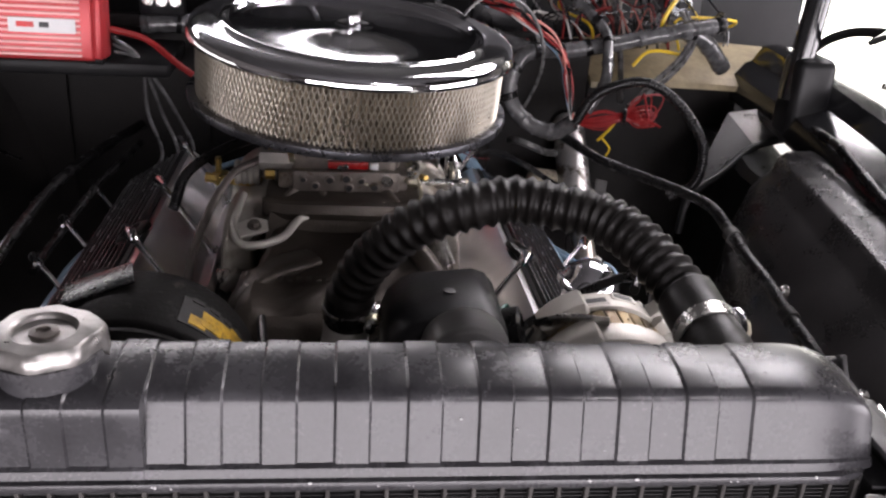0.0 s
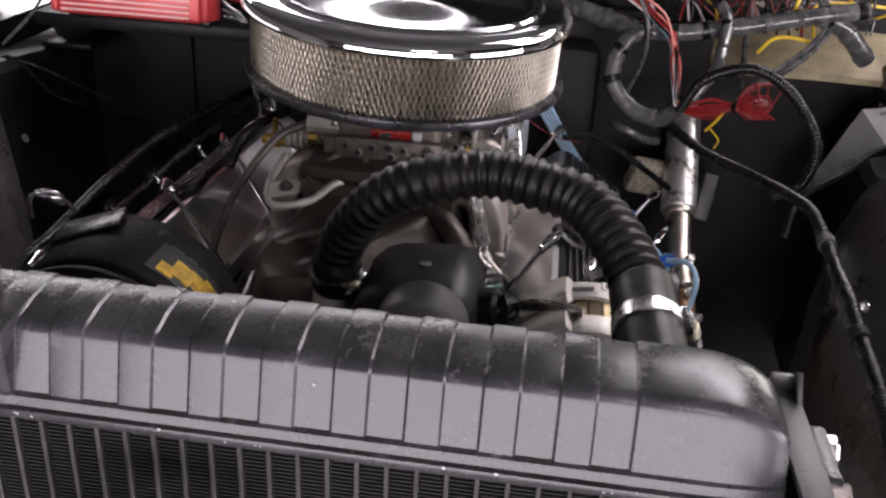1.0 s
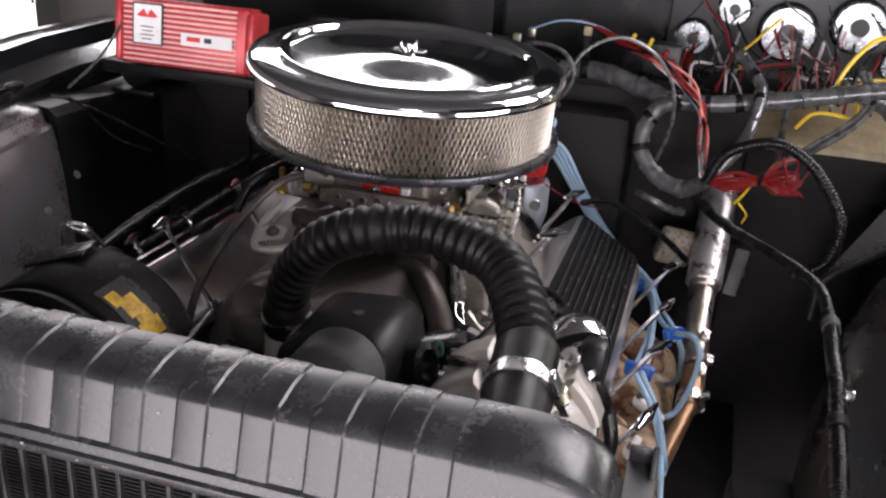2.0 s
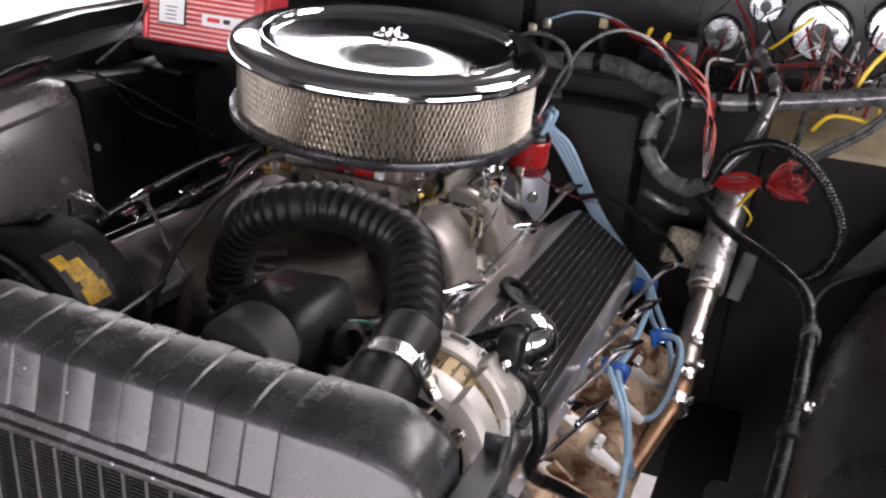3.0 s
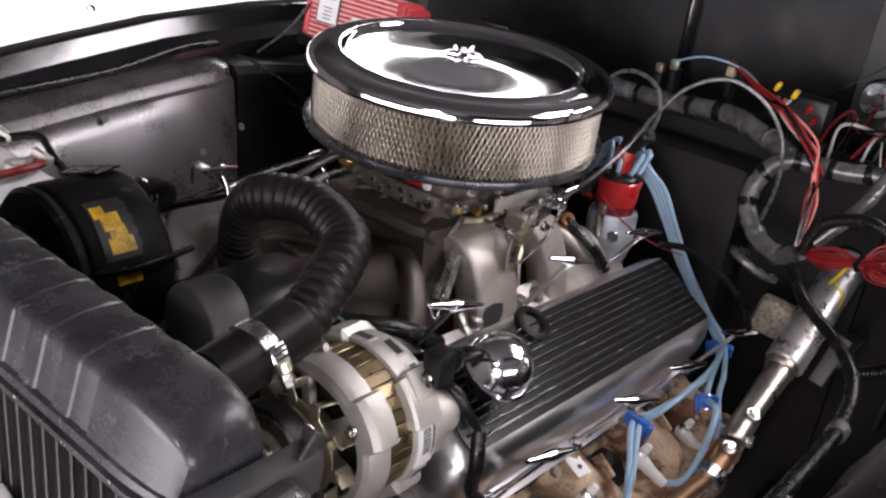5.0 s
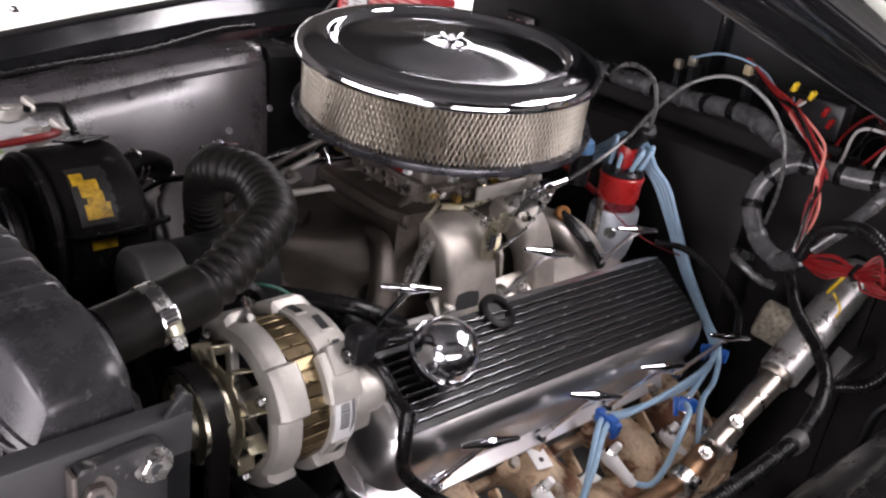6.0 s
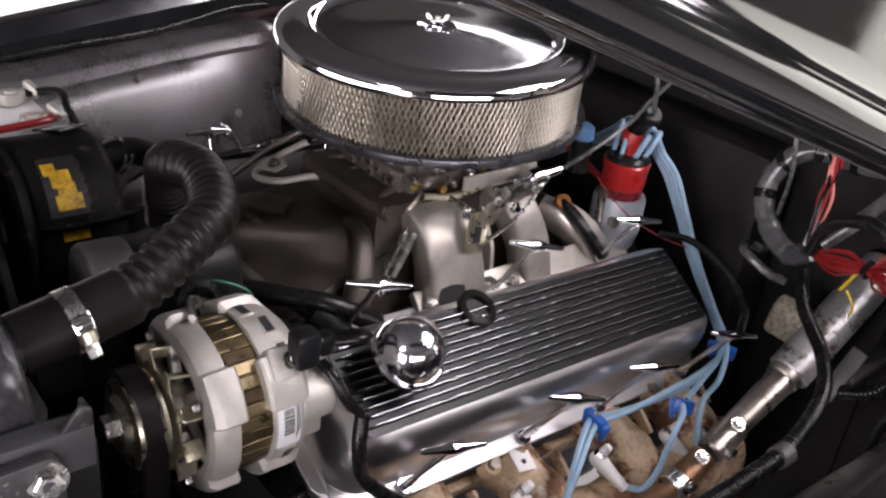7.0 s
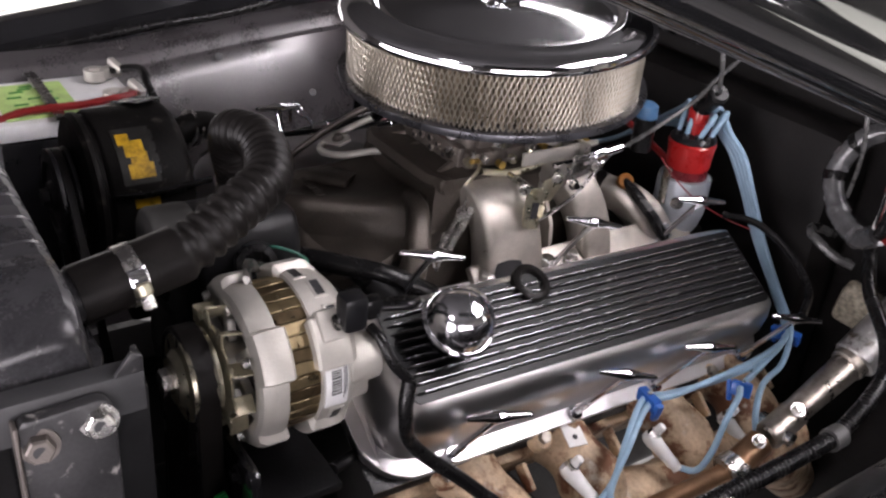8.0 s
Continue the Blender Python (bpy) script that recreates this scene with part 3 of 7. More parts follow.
def pressure_cap():
    m = pose(CAPX, CAPY, 0.970) @ Matrix.Diagonal((0.84, 0.84, 0.92, 1))
    bm = BM()
    n = 48
    rings = []
    for r, h in ((0.030, -0.006), (0.0335, -0.0055), (0.0345, 0.0), (0.0335, 0.006), (0.031, 0.0085), (0.021, 0.0095), (0.0195, 0.0085), (0.0185, 0.006), (0.010, 0.0058)):
        ring = []
        for k in range(n):
            a = 2 * math.pi * k / n
            ear = 0.005 * max(0.0, math.cos(2 * (a - 0.3))) ** 6 if r > 0.028 else 0
            flute = 0.0012 * math.cos(8 * a) if r > 0.03 else 0
            ring.append(m @ Vector(((r + ear + flute) * math.cos(a), (r + ear + flute) * math.sin(a), h - (0.006 if ear > 0.002 and r > 0.033 and h < 0.005 else 0))))
        rings.append(ring)
    loft(bm, rings, True, True)
    cap = part("pressure_cap", bm, "cap_steel", RAD, "worn grey steel pressure cap with two ears")
    part("centre_rivet", lathe(BM(), [(0.0095, 0.0055), (0.009, 0.0075), (0.0045, 0.0085), (0.004, 0.0065), (0, 0.006)], m, 20), "alu_dark", cap, "rusty brown centre rivet")


pressure_cap()


def radiator_support():
    th = thing("radiator_support", (0.34, -0.55, 0.30), "black steel radiator support bracket with bright bolts", "bracket")
    side = Matrix(((0, 0, 1, 0.3340), (1, 0, 0, 0), (0, 1, 0, 0), (0, 0, 0, 1)))
    plate = [(-0.582, 0.30), (-0.582, 0.905), (-0.578, 0.9095), (-0.572, 0.9085), (-0.535, 0.9105), (-0.530, 0.908), (-0.526, 0.900), (-0.526, 0.30)]
    part("bracket_plate", prism(BM(), plate, 0.010, side, 0.002), "scuffed", th, "scuffed black bracket plate")
    bm = BM()
    block(bm, 0.3290, 0.3330, -0.66, -0.504, 0.885, 0.9150, 0.0012)
    block(bm, 0.3155, 0.3328, -0.66, -0.504, 0.9110, 0.9152, 0.0012)
    part("top_rail", bm, "dash", th, "chipped black angle rail")
    bm = BM()
    prism(bm, [(-0.523, 0.9140), (-0.504, 0.9140), (-0.504, 0.926), (-0.511, 0.930)], 0.0035, Matrix(((0, 0, 1, 0.3290), (1, 0, 0, 0), (0, 1, 0, 0), (0, 0, 0, 1))), 0.0008)
    block(bm, 0.3160, 0.3300, -0.5075, -0.504, 0.913, 0.925, 0.0008)
    part("rail_end", bm, "scuffed", th, "folded end of the rail")
    part("flange_strip", block(BM(), 0.3345, 0.3465, -0.5845, -0.5815, 0.32, 0.9075, 0.0012), "alu_dark", th, "bare chipped plate edge")
    for y, z, mt, label in ((-0.536, 0.896, "steel", "bright steel hexagon bolt"), (-0.571, 0.890, "alu_dark", "dull hexagon bolt")):
        bolt = part("bolt", bolt_head(BM(), (0.3440, y, z), (1, -0.15, 0.15), 0.0088, 0.008), mt, th, label)
        # black plug paints the shade in the socket
        part("bolt_socket", rod(BM(), (0.3500, y - 0.001, z + 0.001), (0.3530, y - 0.0014, z + 0.0014), 0.0042, seg=10), "ink", bolt)
    part("front_tab", block(BM(), 0.3000, 0.3310, -0.6125, -0.6100, 0.80, 0.8965, 0.0008, 1), "bare_steel", th, "pale bare steel front tab")
    part("inner_plate", block(BM(), 0.3270, 0.3285, -0.66, -0.585, 0.32, 0.884, 0.0005), "black_satin", th)
    th2 = thing("hood_latch", (0.10, -0.60, 0.78), "hood latch plate with a pale connector in front of the core", "latch")
    part("latch_plate", box(BM(), (0.022, 0.003, 0.05), pose(0.098, -0.604, 0.808, 20, -25, 0), 0.001), "column", th2, "bare bright latch plate")
    part("latch_body", block(BM(), 0.10, 0.17, -0.64, -0.597, 0.765, 0.80, 0.006), "scuffed", th2)
    part("connector", box(BM(), (0.02, 0.018, 0.02), pose(0.138, -0.612, 0.808, 10, 20, 0), 0.003), "ceramic", th2, "pale moulded connector")
    fan = thing("fan_guard", (-0.12, -0.66, 0.74), "red plastic guard in front of the radiator core", "guard")
    part("guard_rim", tube(BM(), [(-0.075, -0.646, 0.80), (-0.062, -0.646, 0.855), (-0.05, -0.646, 0.873), (-0.02, -0.646, 0.877), (0.004, -0.646, 0.876), (0.013, -0.646, 0.86), (0.02, -0.646, 0.80)], 0.010, 14), "red_cap", fan)
    part("guard_body", block(BM(), -0.10, 0.05, -0.665, -0.615, 0.70, 0.81, 0.02), "plastic", fan)


radiator_support()


# ---- radiator hose ----
HOSE = [(0.247, -0.523, 0.926), (0.2425, -0.468, 0.935), (0.239, -0.440, 0.941), (0.222, -0.399, 0.955), (0.1998, -0.3645, 0.9625), (0.166, -0.3477, 0.9655), (0.131, -0.3404, 0.9675), (0.1004, -0.3435, 0.9631), (0.0744, -0.3415, 0.9538), (0.050, -0.3348, 0.9385), (0.030, -0.3265, 0.9165), (0.013, -0.317, 0.890), (0.005, -0.310, 0.8622), (0.0042, -0.305, 0.8381)]


def corrugated(s, r, total, pitch):
    cuff = 0.078
    if s < cuff or s > total - 0.03:
        return r * 1.1
    w = 0.5 + 0.5 * math.cos(2 * math.pi * (s - cuff) / pitch)
    return r * (0.875 + 0.15 * w**1.6)


def radiator_hose():
    C = resample(HOSE, 0.0016)
    total = 0.0016 * len(C)
    th = thing("radiator_hose", HOSE[-1], "black corrugated rubber radiator hose arched over the engine", "hose")
    part("hose_body", tube(BM(), C, 0.0195, 28, 0, radius=lambda s: corrugated(s, 0.0195, total, 0.0112)), "hose_rubber", th, angle=60)
    for at, nxt in ((C[24], C[26]), (C[-8], C[-6])):
        d = (nxt - at).normalized()
        m = frame_to(at - d * 0.006, d)
        clamp = part("clamp_band", lathe(BM(), [(0.0212, 0), (0.0228, 0.0003), (0.0228, 0.0117), (0.0212, 0.012)], m, 40), "steel", th, "bright worm-drive hose clamp")
        side = Vector((0.80, -0.30, 0.28))
        side = (side - d * side.dot(d)).normalized()
        tang = d.cross(side)
        tang = -tang if tang.z > 0 else tang
        c = at + side * 0.0238
        part("clamp_housing", box(BM(), (0.0135, 0.014, 0.005), Matrix.Translation(c) @ Matrix((d, tang, side)).transposed().to_4x4(), 0.0015), "soft_chrome", clamp, "bright slotted clamp housing")
        part("clamp_screw", rod(BM(), c + tang * 0.004, c + tang * 0.013, 0.0062, seg=20, edge=0.001), "zinc", clamp, "worm screw barrel")
        part("screw_head", rod(BM(), c + tang * 0.0125, c + tang * 0.023, 0.0050, 0.0048, 6, 0.0008), "steel", clamp)
        rb = BM()
        for k in range(3):
            box(rb, (0.010, 0.0018, 0.001), Matrix.Translation(c + side * 0.0026 + tang * (-0.0045 + 0.0036 * k)) @ Matrix((d, tang, side)).transposed().to_4x4())
        # black bars paint the shade in the band's slots
        part("clamp_slot", rb, "ink", clamp)
    return th


radiator_hose()


# ---- engine ----
TILT_N = radians(33)
PITCH = radians(2.4)


def cover_matrix(side):
    """u down the slope, v to the rear, n out of the cover."""
    v = Vector((0, math.cos(PITCH), -math.sin(PITCH)))
    u = Vector((math.cos(TILT_N), 0, -math.sin(TILT_N)))
    n = u.cross(v)
    m = Matrix((u, v, n)).transposed().to_4x4()
    m.translation = (0.201, -0.077, 0.794) if side > 0 else (0.223, -0.067, 0.804)
    return Matrix.Diagonal((side, 1, 1, 1)) @ m


def engine():
    en = thing("engine", (0, 0, 0.33), "black V8 engine block with its heads and rusty exhaust ports", "engine")
    bm = BM()
    block(bm, -0.14, 0.14, -0.28, 0.30, 0.36, 0.72, 0.02)
    part("engine_block", bm, "block", en)
    part("oil_pan", block(BM(), -0.11, 0.11, -0.26, 0.28, 0.30, 0.40, 0.02), "block", en)
    for side in (-1, 1):
        m = cover_matrix(side)
        part("cylinder_head", box(BM(), (0.185, 0.55, 0.10), m @ pose(0.0425, 0.072, -0.140), 0.008), "block", en)
        part("bank", box(BM(), (0.17, 0.52, 0.16), m @ pose(0.02, 0.07, -0.255), 0.01), "block", en)
        part("engine_mount", block(BM(), min(side * 0.13, side * 0.37), max(side * 0.13, side * 0.37), -0.10, 0.0, 0.38, 0.46, 0.012), "block", en)
    part("timing_cover", block(BM(), -0.12, 0.12, -0.315, -0.27, 0.40, 0.70, 0.02), "block", en)
    part("bell_housing", block(BM(), -0.16, 0.16, 0.30, 0.355, 0.36, 0.70, 0.03), "block", en)
    part("valley_cover", block(BM(), -0.115, 0.115, -0.27, 0.30, 0.70, 0.742, 0.01), "block", en)
    part("crank_pulley", lathe(BM(), [(0, 0), (0.07, 0), (0.075, 0.004), (0.062, 0.012), (0.075, 0.02), (0.075, 0.024), (0, 0.024)], pose(0.0, -0.425, 0.50, 90, 0, 0), 32), "block", en)
    part("crank_snout", rod(BM(), (0, -0.31, 0.50), (0, -0.44, 0.50), 0.025), "block", en)
    return en


engine()


def cover_rings(m):
    """Flange and domed body, both with rounded ends."""
    body = [(-0.034, -0.073), (-0.027, -0.040), (-0.020, -0.014), (-0.014, -0.004), (-0.006, 0.0), (0.083, 0.0), (0.092, -0.0025), (0.101, -0.009), (0.108, -0.019), (0.1135, -0.034), (0.118, -0.073)]
    v0, v1 = -0.212, 0.352

    def inset(v, a, b, r):
        d = min(v - a, b - v)
        return None if d < 0 else r - math.sqrt(max(0.0, r * r - max(0.0, r - d) ** 2))

    rows = [0.0, 0.0015, 0.005, 0.010, 0.0149, 0.0152, 0.0165, 0.019, 0.023, 0.028, 0.034, 0.041, 0.05, 0.062]
    rings = []
    for v in [v0 + d for d in rows] + [v1 - d for d in reversed(rows)]:
        fi = inset(v, v0, v1, 0.052)
        bi = inset(v, v0 + 0.015, v1 - 0.015, 0.042)
        d = min(v - v0, v1 - v) - 0.015
        top = 0.0 if d > 0.03 else (-0.0735 + 0.0735 * (max(0.0, 1 - (1 - max(0.0, d) / 0.03) ** 2.6)) ** 0.5 if d > 0 else -0.0735)
        lo, hi = -0.048 + fi * 0.45, 0.133 - fi
        ring = [m @ Vector((lo, v, -0.086)), m @ Vector((lo, v, -0.075))]
        for u, n in body:
            if bi is None:
                uu, nn = min(max(u, lo + 0.002), hi - 0.002), -0.0745
            else:
                uu = u - bi * 0.9 if u > 0.04 else u + bi * 0.4
                nn = min(n, top)
            ring.append(m @ Vector((uu, v, nn)))
        ring += [m @ Vector((hi, v, -0.075)), m @ Vector((hi, v, -0.086))]
        rings.append(ring)
    return rings


def wing_bolt(bm, m, u, v, turn, long=0.105):
    """A long thin stud with a tapered cross handle."""
    foot, hub = m @ Vector((u, v, -0.075)), m @ Vector((u, v, -0.075 + long))
    d = (hub - foot).normalized()
    rod(bm, foot, foot + d * 0.006, 0.0085, seg=14, edge=0.001)
    rod(bm, foot, foot + d * 0.030, 0.0048, 0.0036, 12, 0.0006)
    rod(bm, foot, hub, 0.0030, seg=10)
    lathe(bm, [(0, -0.009), (0.0042, -0.009), (0.0052, -0.004), (0.0052, 0.002), (0.003, 0.0055), (0, 0.006)], frame_to(hub, d), 14)
    a = (m.to_3x3() @ Vector((math.cos(turn), math.sin(turn), 0.05))).normalized()
    spindle = [(0, -0.033), (0.0022, -0.033), (0.0028, -0.030), (0.0040, -0.014), (0.0058, -0.005), (0.0062, 0.0), (0.0058, 0.005), (0.0040, 0.014), (0.0028, 0.030), (0.0022, 0.033), (0, 0.033)]
    lathe(bm, spindle, frame_to(hub, a), 14)
    return bm


def valve_cover(side):
    m = cover_matrix(side)
    th = thing("valve_cover", m @ Vector((0.04, 0.06, -0.06)), "finned black and polished aluminium valve cover held by winged studs", "valve cover", "valve covers")
    part("cover_body", loft(BM(), cover_rings(m)), "polish", th, "polished aluminium cover body", angle=30)
    bm = BM()
    pr = []
    for cu, cv, a0 in ((0.0805, 0.306, 0), (-0.0015, 0.306, 90), (-0.0015, -0.171, 180), (0.0805, -0.171, 270)):
        for q in range(5):
            a = radians(a0 + q * 22.5)
            pr.append((cu + 0.007 * math.cos(a), cv + 0.007 * math.sin(a)))
    prism(bm, pr, 0.0016, m @ pose(0, 0, 0.0002), 0.0)
    part("black_field", bm, "field", th, "gloss black painted field between the fins")
    for k in range(10):
        u = 0.001 + k * 0.0086
        bm = BM()
        prof = [(-0.0014, 0.0), (-0.0009, 0.0046), (-0.0004, 0.0054), (0.0004, 0.0054), (0.0009, 0.0046), (0.0014, 0.0)]
        rings = []
        for v, s in ((-0.174, 0.05), (-0.171, 0.7), (-0.166, 1.0), (0.300, 1.0), (0.306, 0.7), (0.309, 0.05)):
            rings.append([m @ Vector((u + a, v, 0.0014 + b * s)) for a, b in prof])
        fin = part("fin", loft(bm, rings), "field", th)
        cap = [[m @ Vector((u + 0.00085 * math.cos(radians(g)), v, 0.0061 + 0.0009 * math.sin(radians(g)))) for g in range(180, -1, -20)] for v in (-0.168, -0.166, 0.300, 0.302)]
        part("fin_edge", loft(BM(), cap), "fin", fin, "bare machined fin edge", angle=60)
    part("gasket", box(BM(), (0.183, 0.562, 0.004), m @ pose(0.0425, 0.072, -0.0882)), "rubber", th, "black rubber gasket edge")
    inner = (-0.112, 0.095, 0.265) if side > 0 else (-0.107, 0.053, 0.215)
    for u, v, turn in ((-0.041, inner[0], 1.25), (-0.041, inner[1], 1.2), (-0.041, inner[2], 1.3), (0.1255, -0.122, 1.35), (0.1255, 0.035, 1.2), (0.1255, 0.155, 1.3), (0.1255, 0.300, 1.2)):
        part("wing_stud", wing_bolt(BM(), m, u, v, turn), "chrome", th, "chrome winged stud")
    # open filler hole with its grommet
    g = part("grommet", lathe(BM(), [(0.0120, 0.001), (0.0125, 0.0085), (0.0140, 0.0098), (0.0185, 0.0092), (0.0212, 0.0075), (0.0215, 0.0015)], m @ pose(0.0, 0.0, 0), 36), "hose_rubber", th, "black rubber grommet")
    # near-black disc paints the shade down the hole
    part("grommet_hole", lathe(BM(), [(0, 0.0032), (0.0123, 0.0032), (0.0123, 0.0026), (0, 0.0026)], m, 24), "dark", g)
    return th


M["field"] = mat("satin_black_field", (0.006, 0.006, 0.0065), 0.32, 0.0, 0.2, 25, 0.0, 400, 0.04, spec=0.22)
M["fin"] = mat("fin_edge", (0.48, 0.475, 0.485), 0.26, 1.0, 0.12, 40, 0.0, 400, 0.03)
valve_cover(1)
valve_cover(-1)


def breather():
    m = cover_matrix(1) @ pose(0.032, -0.121, 0.0185)
    th = thing("breather_cap", m.translation, "mirror chrome domed breather cap on the valve cover", "breather")
    prof = [(0.020, 0.0), (0.020, 0.008), (0.0335, 0.010), (0.0355, 0.013), (0.0355, 0.016), (0.033, 0.018)]
    part("skirt", lathe(BM(), [(0, 0)] + prof + [(0, 0.018)], m, 48), "soft_chrome", th)
    part("stem", lathe(BM(), [(0, -0.018), (0.0195, -0.018), (0.0195, -0.010), (0.0165, -0.008), (0.0165, 0.002), (0, 0.002)], m, 32), "rubber", th, "black rubber grommet stem")
    dome = [(0.0325, 0.0175)] + [(0.0315 * math.cos(a), 0.022 + 0.030 * math.sin(a)) for a in [q / 12 * math.pi / 2 for q in range(0, 12)]] + [(0, 0.052)]
    part("dome", lathe(BM(), dome, m, 48), "soft_chrome", th, "mirror chrome dome")


breather()


# ---- intake, carburettor, air cleaner ----
def intake():
    th = thing("intake_manifold", (0, 0, 0.74), "dull cast aluminium intake manifold with swept runners", "manifold")
    # plenum and front take the shaded tone, side runners the lit one
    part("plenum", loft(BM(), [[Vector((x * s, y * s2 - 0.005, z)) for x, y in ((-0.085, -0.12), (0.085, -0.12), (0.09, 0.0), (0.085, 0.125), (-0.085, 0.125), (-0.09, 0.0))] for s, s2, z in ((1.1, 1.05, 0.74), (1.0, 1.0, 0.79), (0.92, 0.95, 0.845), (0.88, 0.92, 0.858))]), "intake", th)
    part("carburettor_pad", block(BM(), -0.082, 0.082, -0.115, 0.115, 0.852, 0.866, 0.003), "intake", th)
    def sweep(pts, w0, w1, t0, t1, sq):
        """A swept cast runner of boxy section."""
        path = smooth(pts, 6)
        rings = []
        for i, c in enumerate(path):
            f = i / (len(path) - 1)
            d = (path[min(i + 1, len(path) - 1)] - path[max(i - 1, 0)]).normalized()
            wide = (Vector((0, 1, 0)) - d * d.y).normalized()
            out_v = wide.cross(d).normalized()
            w, tk = w0 + (w1 - w0) * f, t0 + (t1 - t0) * f
            ring = []
            for q in range(28):
                a = 2 * math.pi * q / 28
                ca, sa = math.cos(a), math.sin(a)
                ring.append(c + wide * w * math.copysign(abs(ca) ** sq, ca) + out_v * tk * math.copysign(abs(sa) ** sq, sa))
            rings.append(ring)
        return rings

    for side in (-1, 1):
        runs = (
            ("box", [(0.060, -0.052, 0.842), (0.088, -0.050, 0.841), (0.107, -0.046, 0.824), (0.1135, -0.040, 0.790), (0.1155, -0.034, 0.745)], 0.034, 0.040, 0.018, 0.020, 0.3),
            ("rear", [(0.060, 0.046, 0.850), (0.088, 0.050, 0.849), (0.108, 0.060, 0.832), (0.116, 0.076, 0.795), (0.119, 0.088, 0.745)], 0.026, 0.021, 0.018, 0.020, 0.4),
            ("last", [(0.060, 0.150, 0.800), (0.085, 0.165, 0.795), (0.105, 0.185, 0.775), (0.118, 0.198, 0.745)], 0.020, 0.026, 0.016, 0.018, 0.5),
        )
        for _kind, pts, w0, w1, t0, t1, sq in runs:
            rings = [[Vector((side * p.x, p.y, p.z)) for p in r] for r in sweep(pts, w0, w1, t0, t1, sq)]
            part("runner", loft(BM(), rings), "runner", th, "cast aluminium runner in a lit, paler tone", angle=50)
        # thin web between the box and the rear runner
        web = [(0.055, 0.838), (0.088, 0.842), (0.112, 0.80), (0.118, 0.752), (0.06, 0.752)]
        part("web", prism(BM(), [(side * x, z) for x, z in web], 0.006, Matrix(((1, 0, 0, 0), (0, 0, 1, 0.022), (0, 1, 0, 0), (0, 0, 0, 1))), 0.0015), "runner", th)
        pm = frame_to((side * 0.1335, -0.050, 0.770), (side, 0, 0.12))
        # no opening is cut: a black disc paints the hole's shade
        part("core_hole", lathe(BM(), [(0, 0), (0.017, 0), (0.019, 0.0015), (0, 0.002)], pm, 24), "ink", th, "black disc for the shade in a cored hole")
        bm = BM()
        box(bm, (0.05, 0.335, 0.012), pose(side * 0.128, 0.0775, 0.752, 0, side * 33 + 14 * side, 0), 0.003)
        part("flange", bm, "runner", th)
        for y in (-0.075, 0.01, 0.045, 0.2):
            part("manifold_bolt", bolt_head(BM(), (side * 0.128, y, 0.759), (side * 0.3, 0, 1), 0.0085, 0.011), "steel", th)
    # the broad front runner tops
    rings = []
    for y, z, w, t in ((-0.252, 0.803, 0.086, 0.016), (-0.250, 0.812, 0.090, 0.026), (-0.244, 0.8195, 0.092, 0.036), (-0.234, 0.823, 0.094, 0.042), (-0.20, 0.826, 0.090, 0.048), (-0.165, 0.831, 0.080, 0.055), (-0.13, 0.838, 0.072, 0.065), (-0.105, 0.845, 0.072, 0.08)):
        # the high plane ends in a curved step; the low plane lies beyond it
        xe = -0.042 + 0.112 * min(1.0, (y + 0.252) / 0.12) ** 0.85
        left = [(-1.10 * w, -0.022), (-1.06 * w, -0.012), (-w, -0.004), (-0.92 * w, 0.0015)]
        for q in range(1, 6):
            f = q / 5
            left.append((-0.92 * w + (xe - 0.012 + 0.92 * w) * f, 0.0015 - 0.006 * math.sin(math.pi * f)))
        step = [(xe - 0.005, 0.0005), (xe, -0.003), (xe + 0.004, -0.012), (xe + 0.009, -0.028), (xe + 0.015, -0.034), (w * 1.04, -0.038), (w * 1.09, -0.046)]
        rings.append([Vector((a, y, z + d)) for a, d in left + step] + [Vector((w * 0.95, y, z - max(t, 0.05) - 0.008)), Vector((-w * 0.95, y, z - t - 0.008))])
    part("front_runner", loft(BM(), rings), "intake", th, "broad front runner in a shaded tone", angle=40)
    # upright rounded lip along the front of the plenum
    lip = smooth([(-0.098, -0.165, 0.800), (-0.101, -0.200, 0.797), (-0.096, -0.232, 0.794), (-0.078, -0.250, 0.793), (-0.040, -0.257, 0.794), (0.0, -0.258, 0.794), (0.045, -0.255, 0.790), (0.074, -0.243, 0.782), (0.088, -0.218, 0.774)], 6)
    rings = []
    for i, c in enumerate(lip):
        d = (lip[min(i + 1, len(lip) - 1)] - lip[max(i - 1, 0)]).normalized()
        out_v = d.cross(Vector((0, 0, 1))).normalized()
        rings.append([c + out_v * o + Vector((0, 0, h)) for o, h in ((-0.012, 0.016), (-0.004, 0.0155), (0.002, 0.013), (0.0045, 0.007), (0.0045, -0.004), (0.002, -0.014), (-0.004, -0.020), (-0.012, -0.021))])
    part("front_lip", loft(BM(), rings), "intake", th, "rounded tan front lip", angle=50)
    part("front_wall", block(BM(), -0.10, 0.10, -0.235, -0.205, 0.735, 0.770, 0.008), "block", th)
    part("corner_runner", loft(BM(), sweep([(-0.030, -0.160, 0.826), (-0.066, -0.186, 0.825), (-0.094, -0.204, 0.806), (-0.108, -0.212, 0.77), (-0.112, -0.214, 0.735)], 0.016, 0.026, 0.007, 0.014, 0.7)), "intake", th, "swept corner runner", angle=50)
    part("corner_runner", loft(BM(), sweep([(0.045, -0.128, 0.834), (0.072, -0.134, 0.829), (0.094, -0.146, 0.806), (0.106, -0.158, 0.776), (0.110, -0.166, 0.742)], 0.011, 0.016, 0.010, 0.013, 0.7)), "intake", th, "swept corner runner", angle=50)
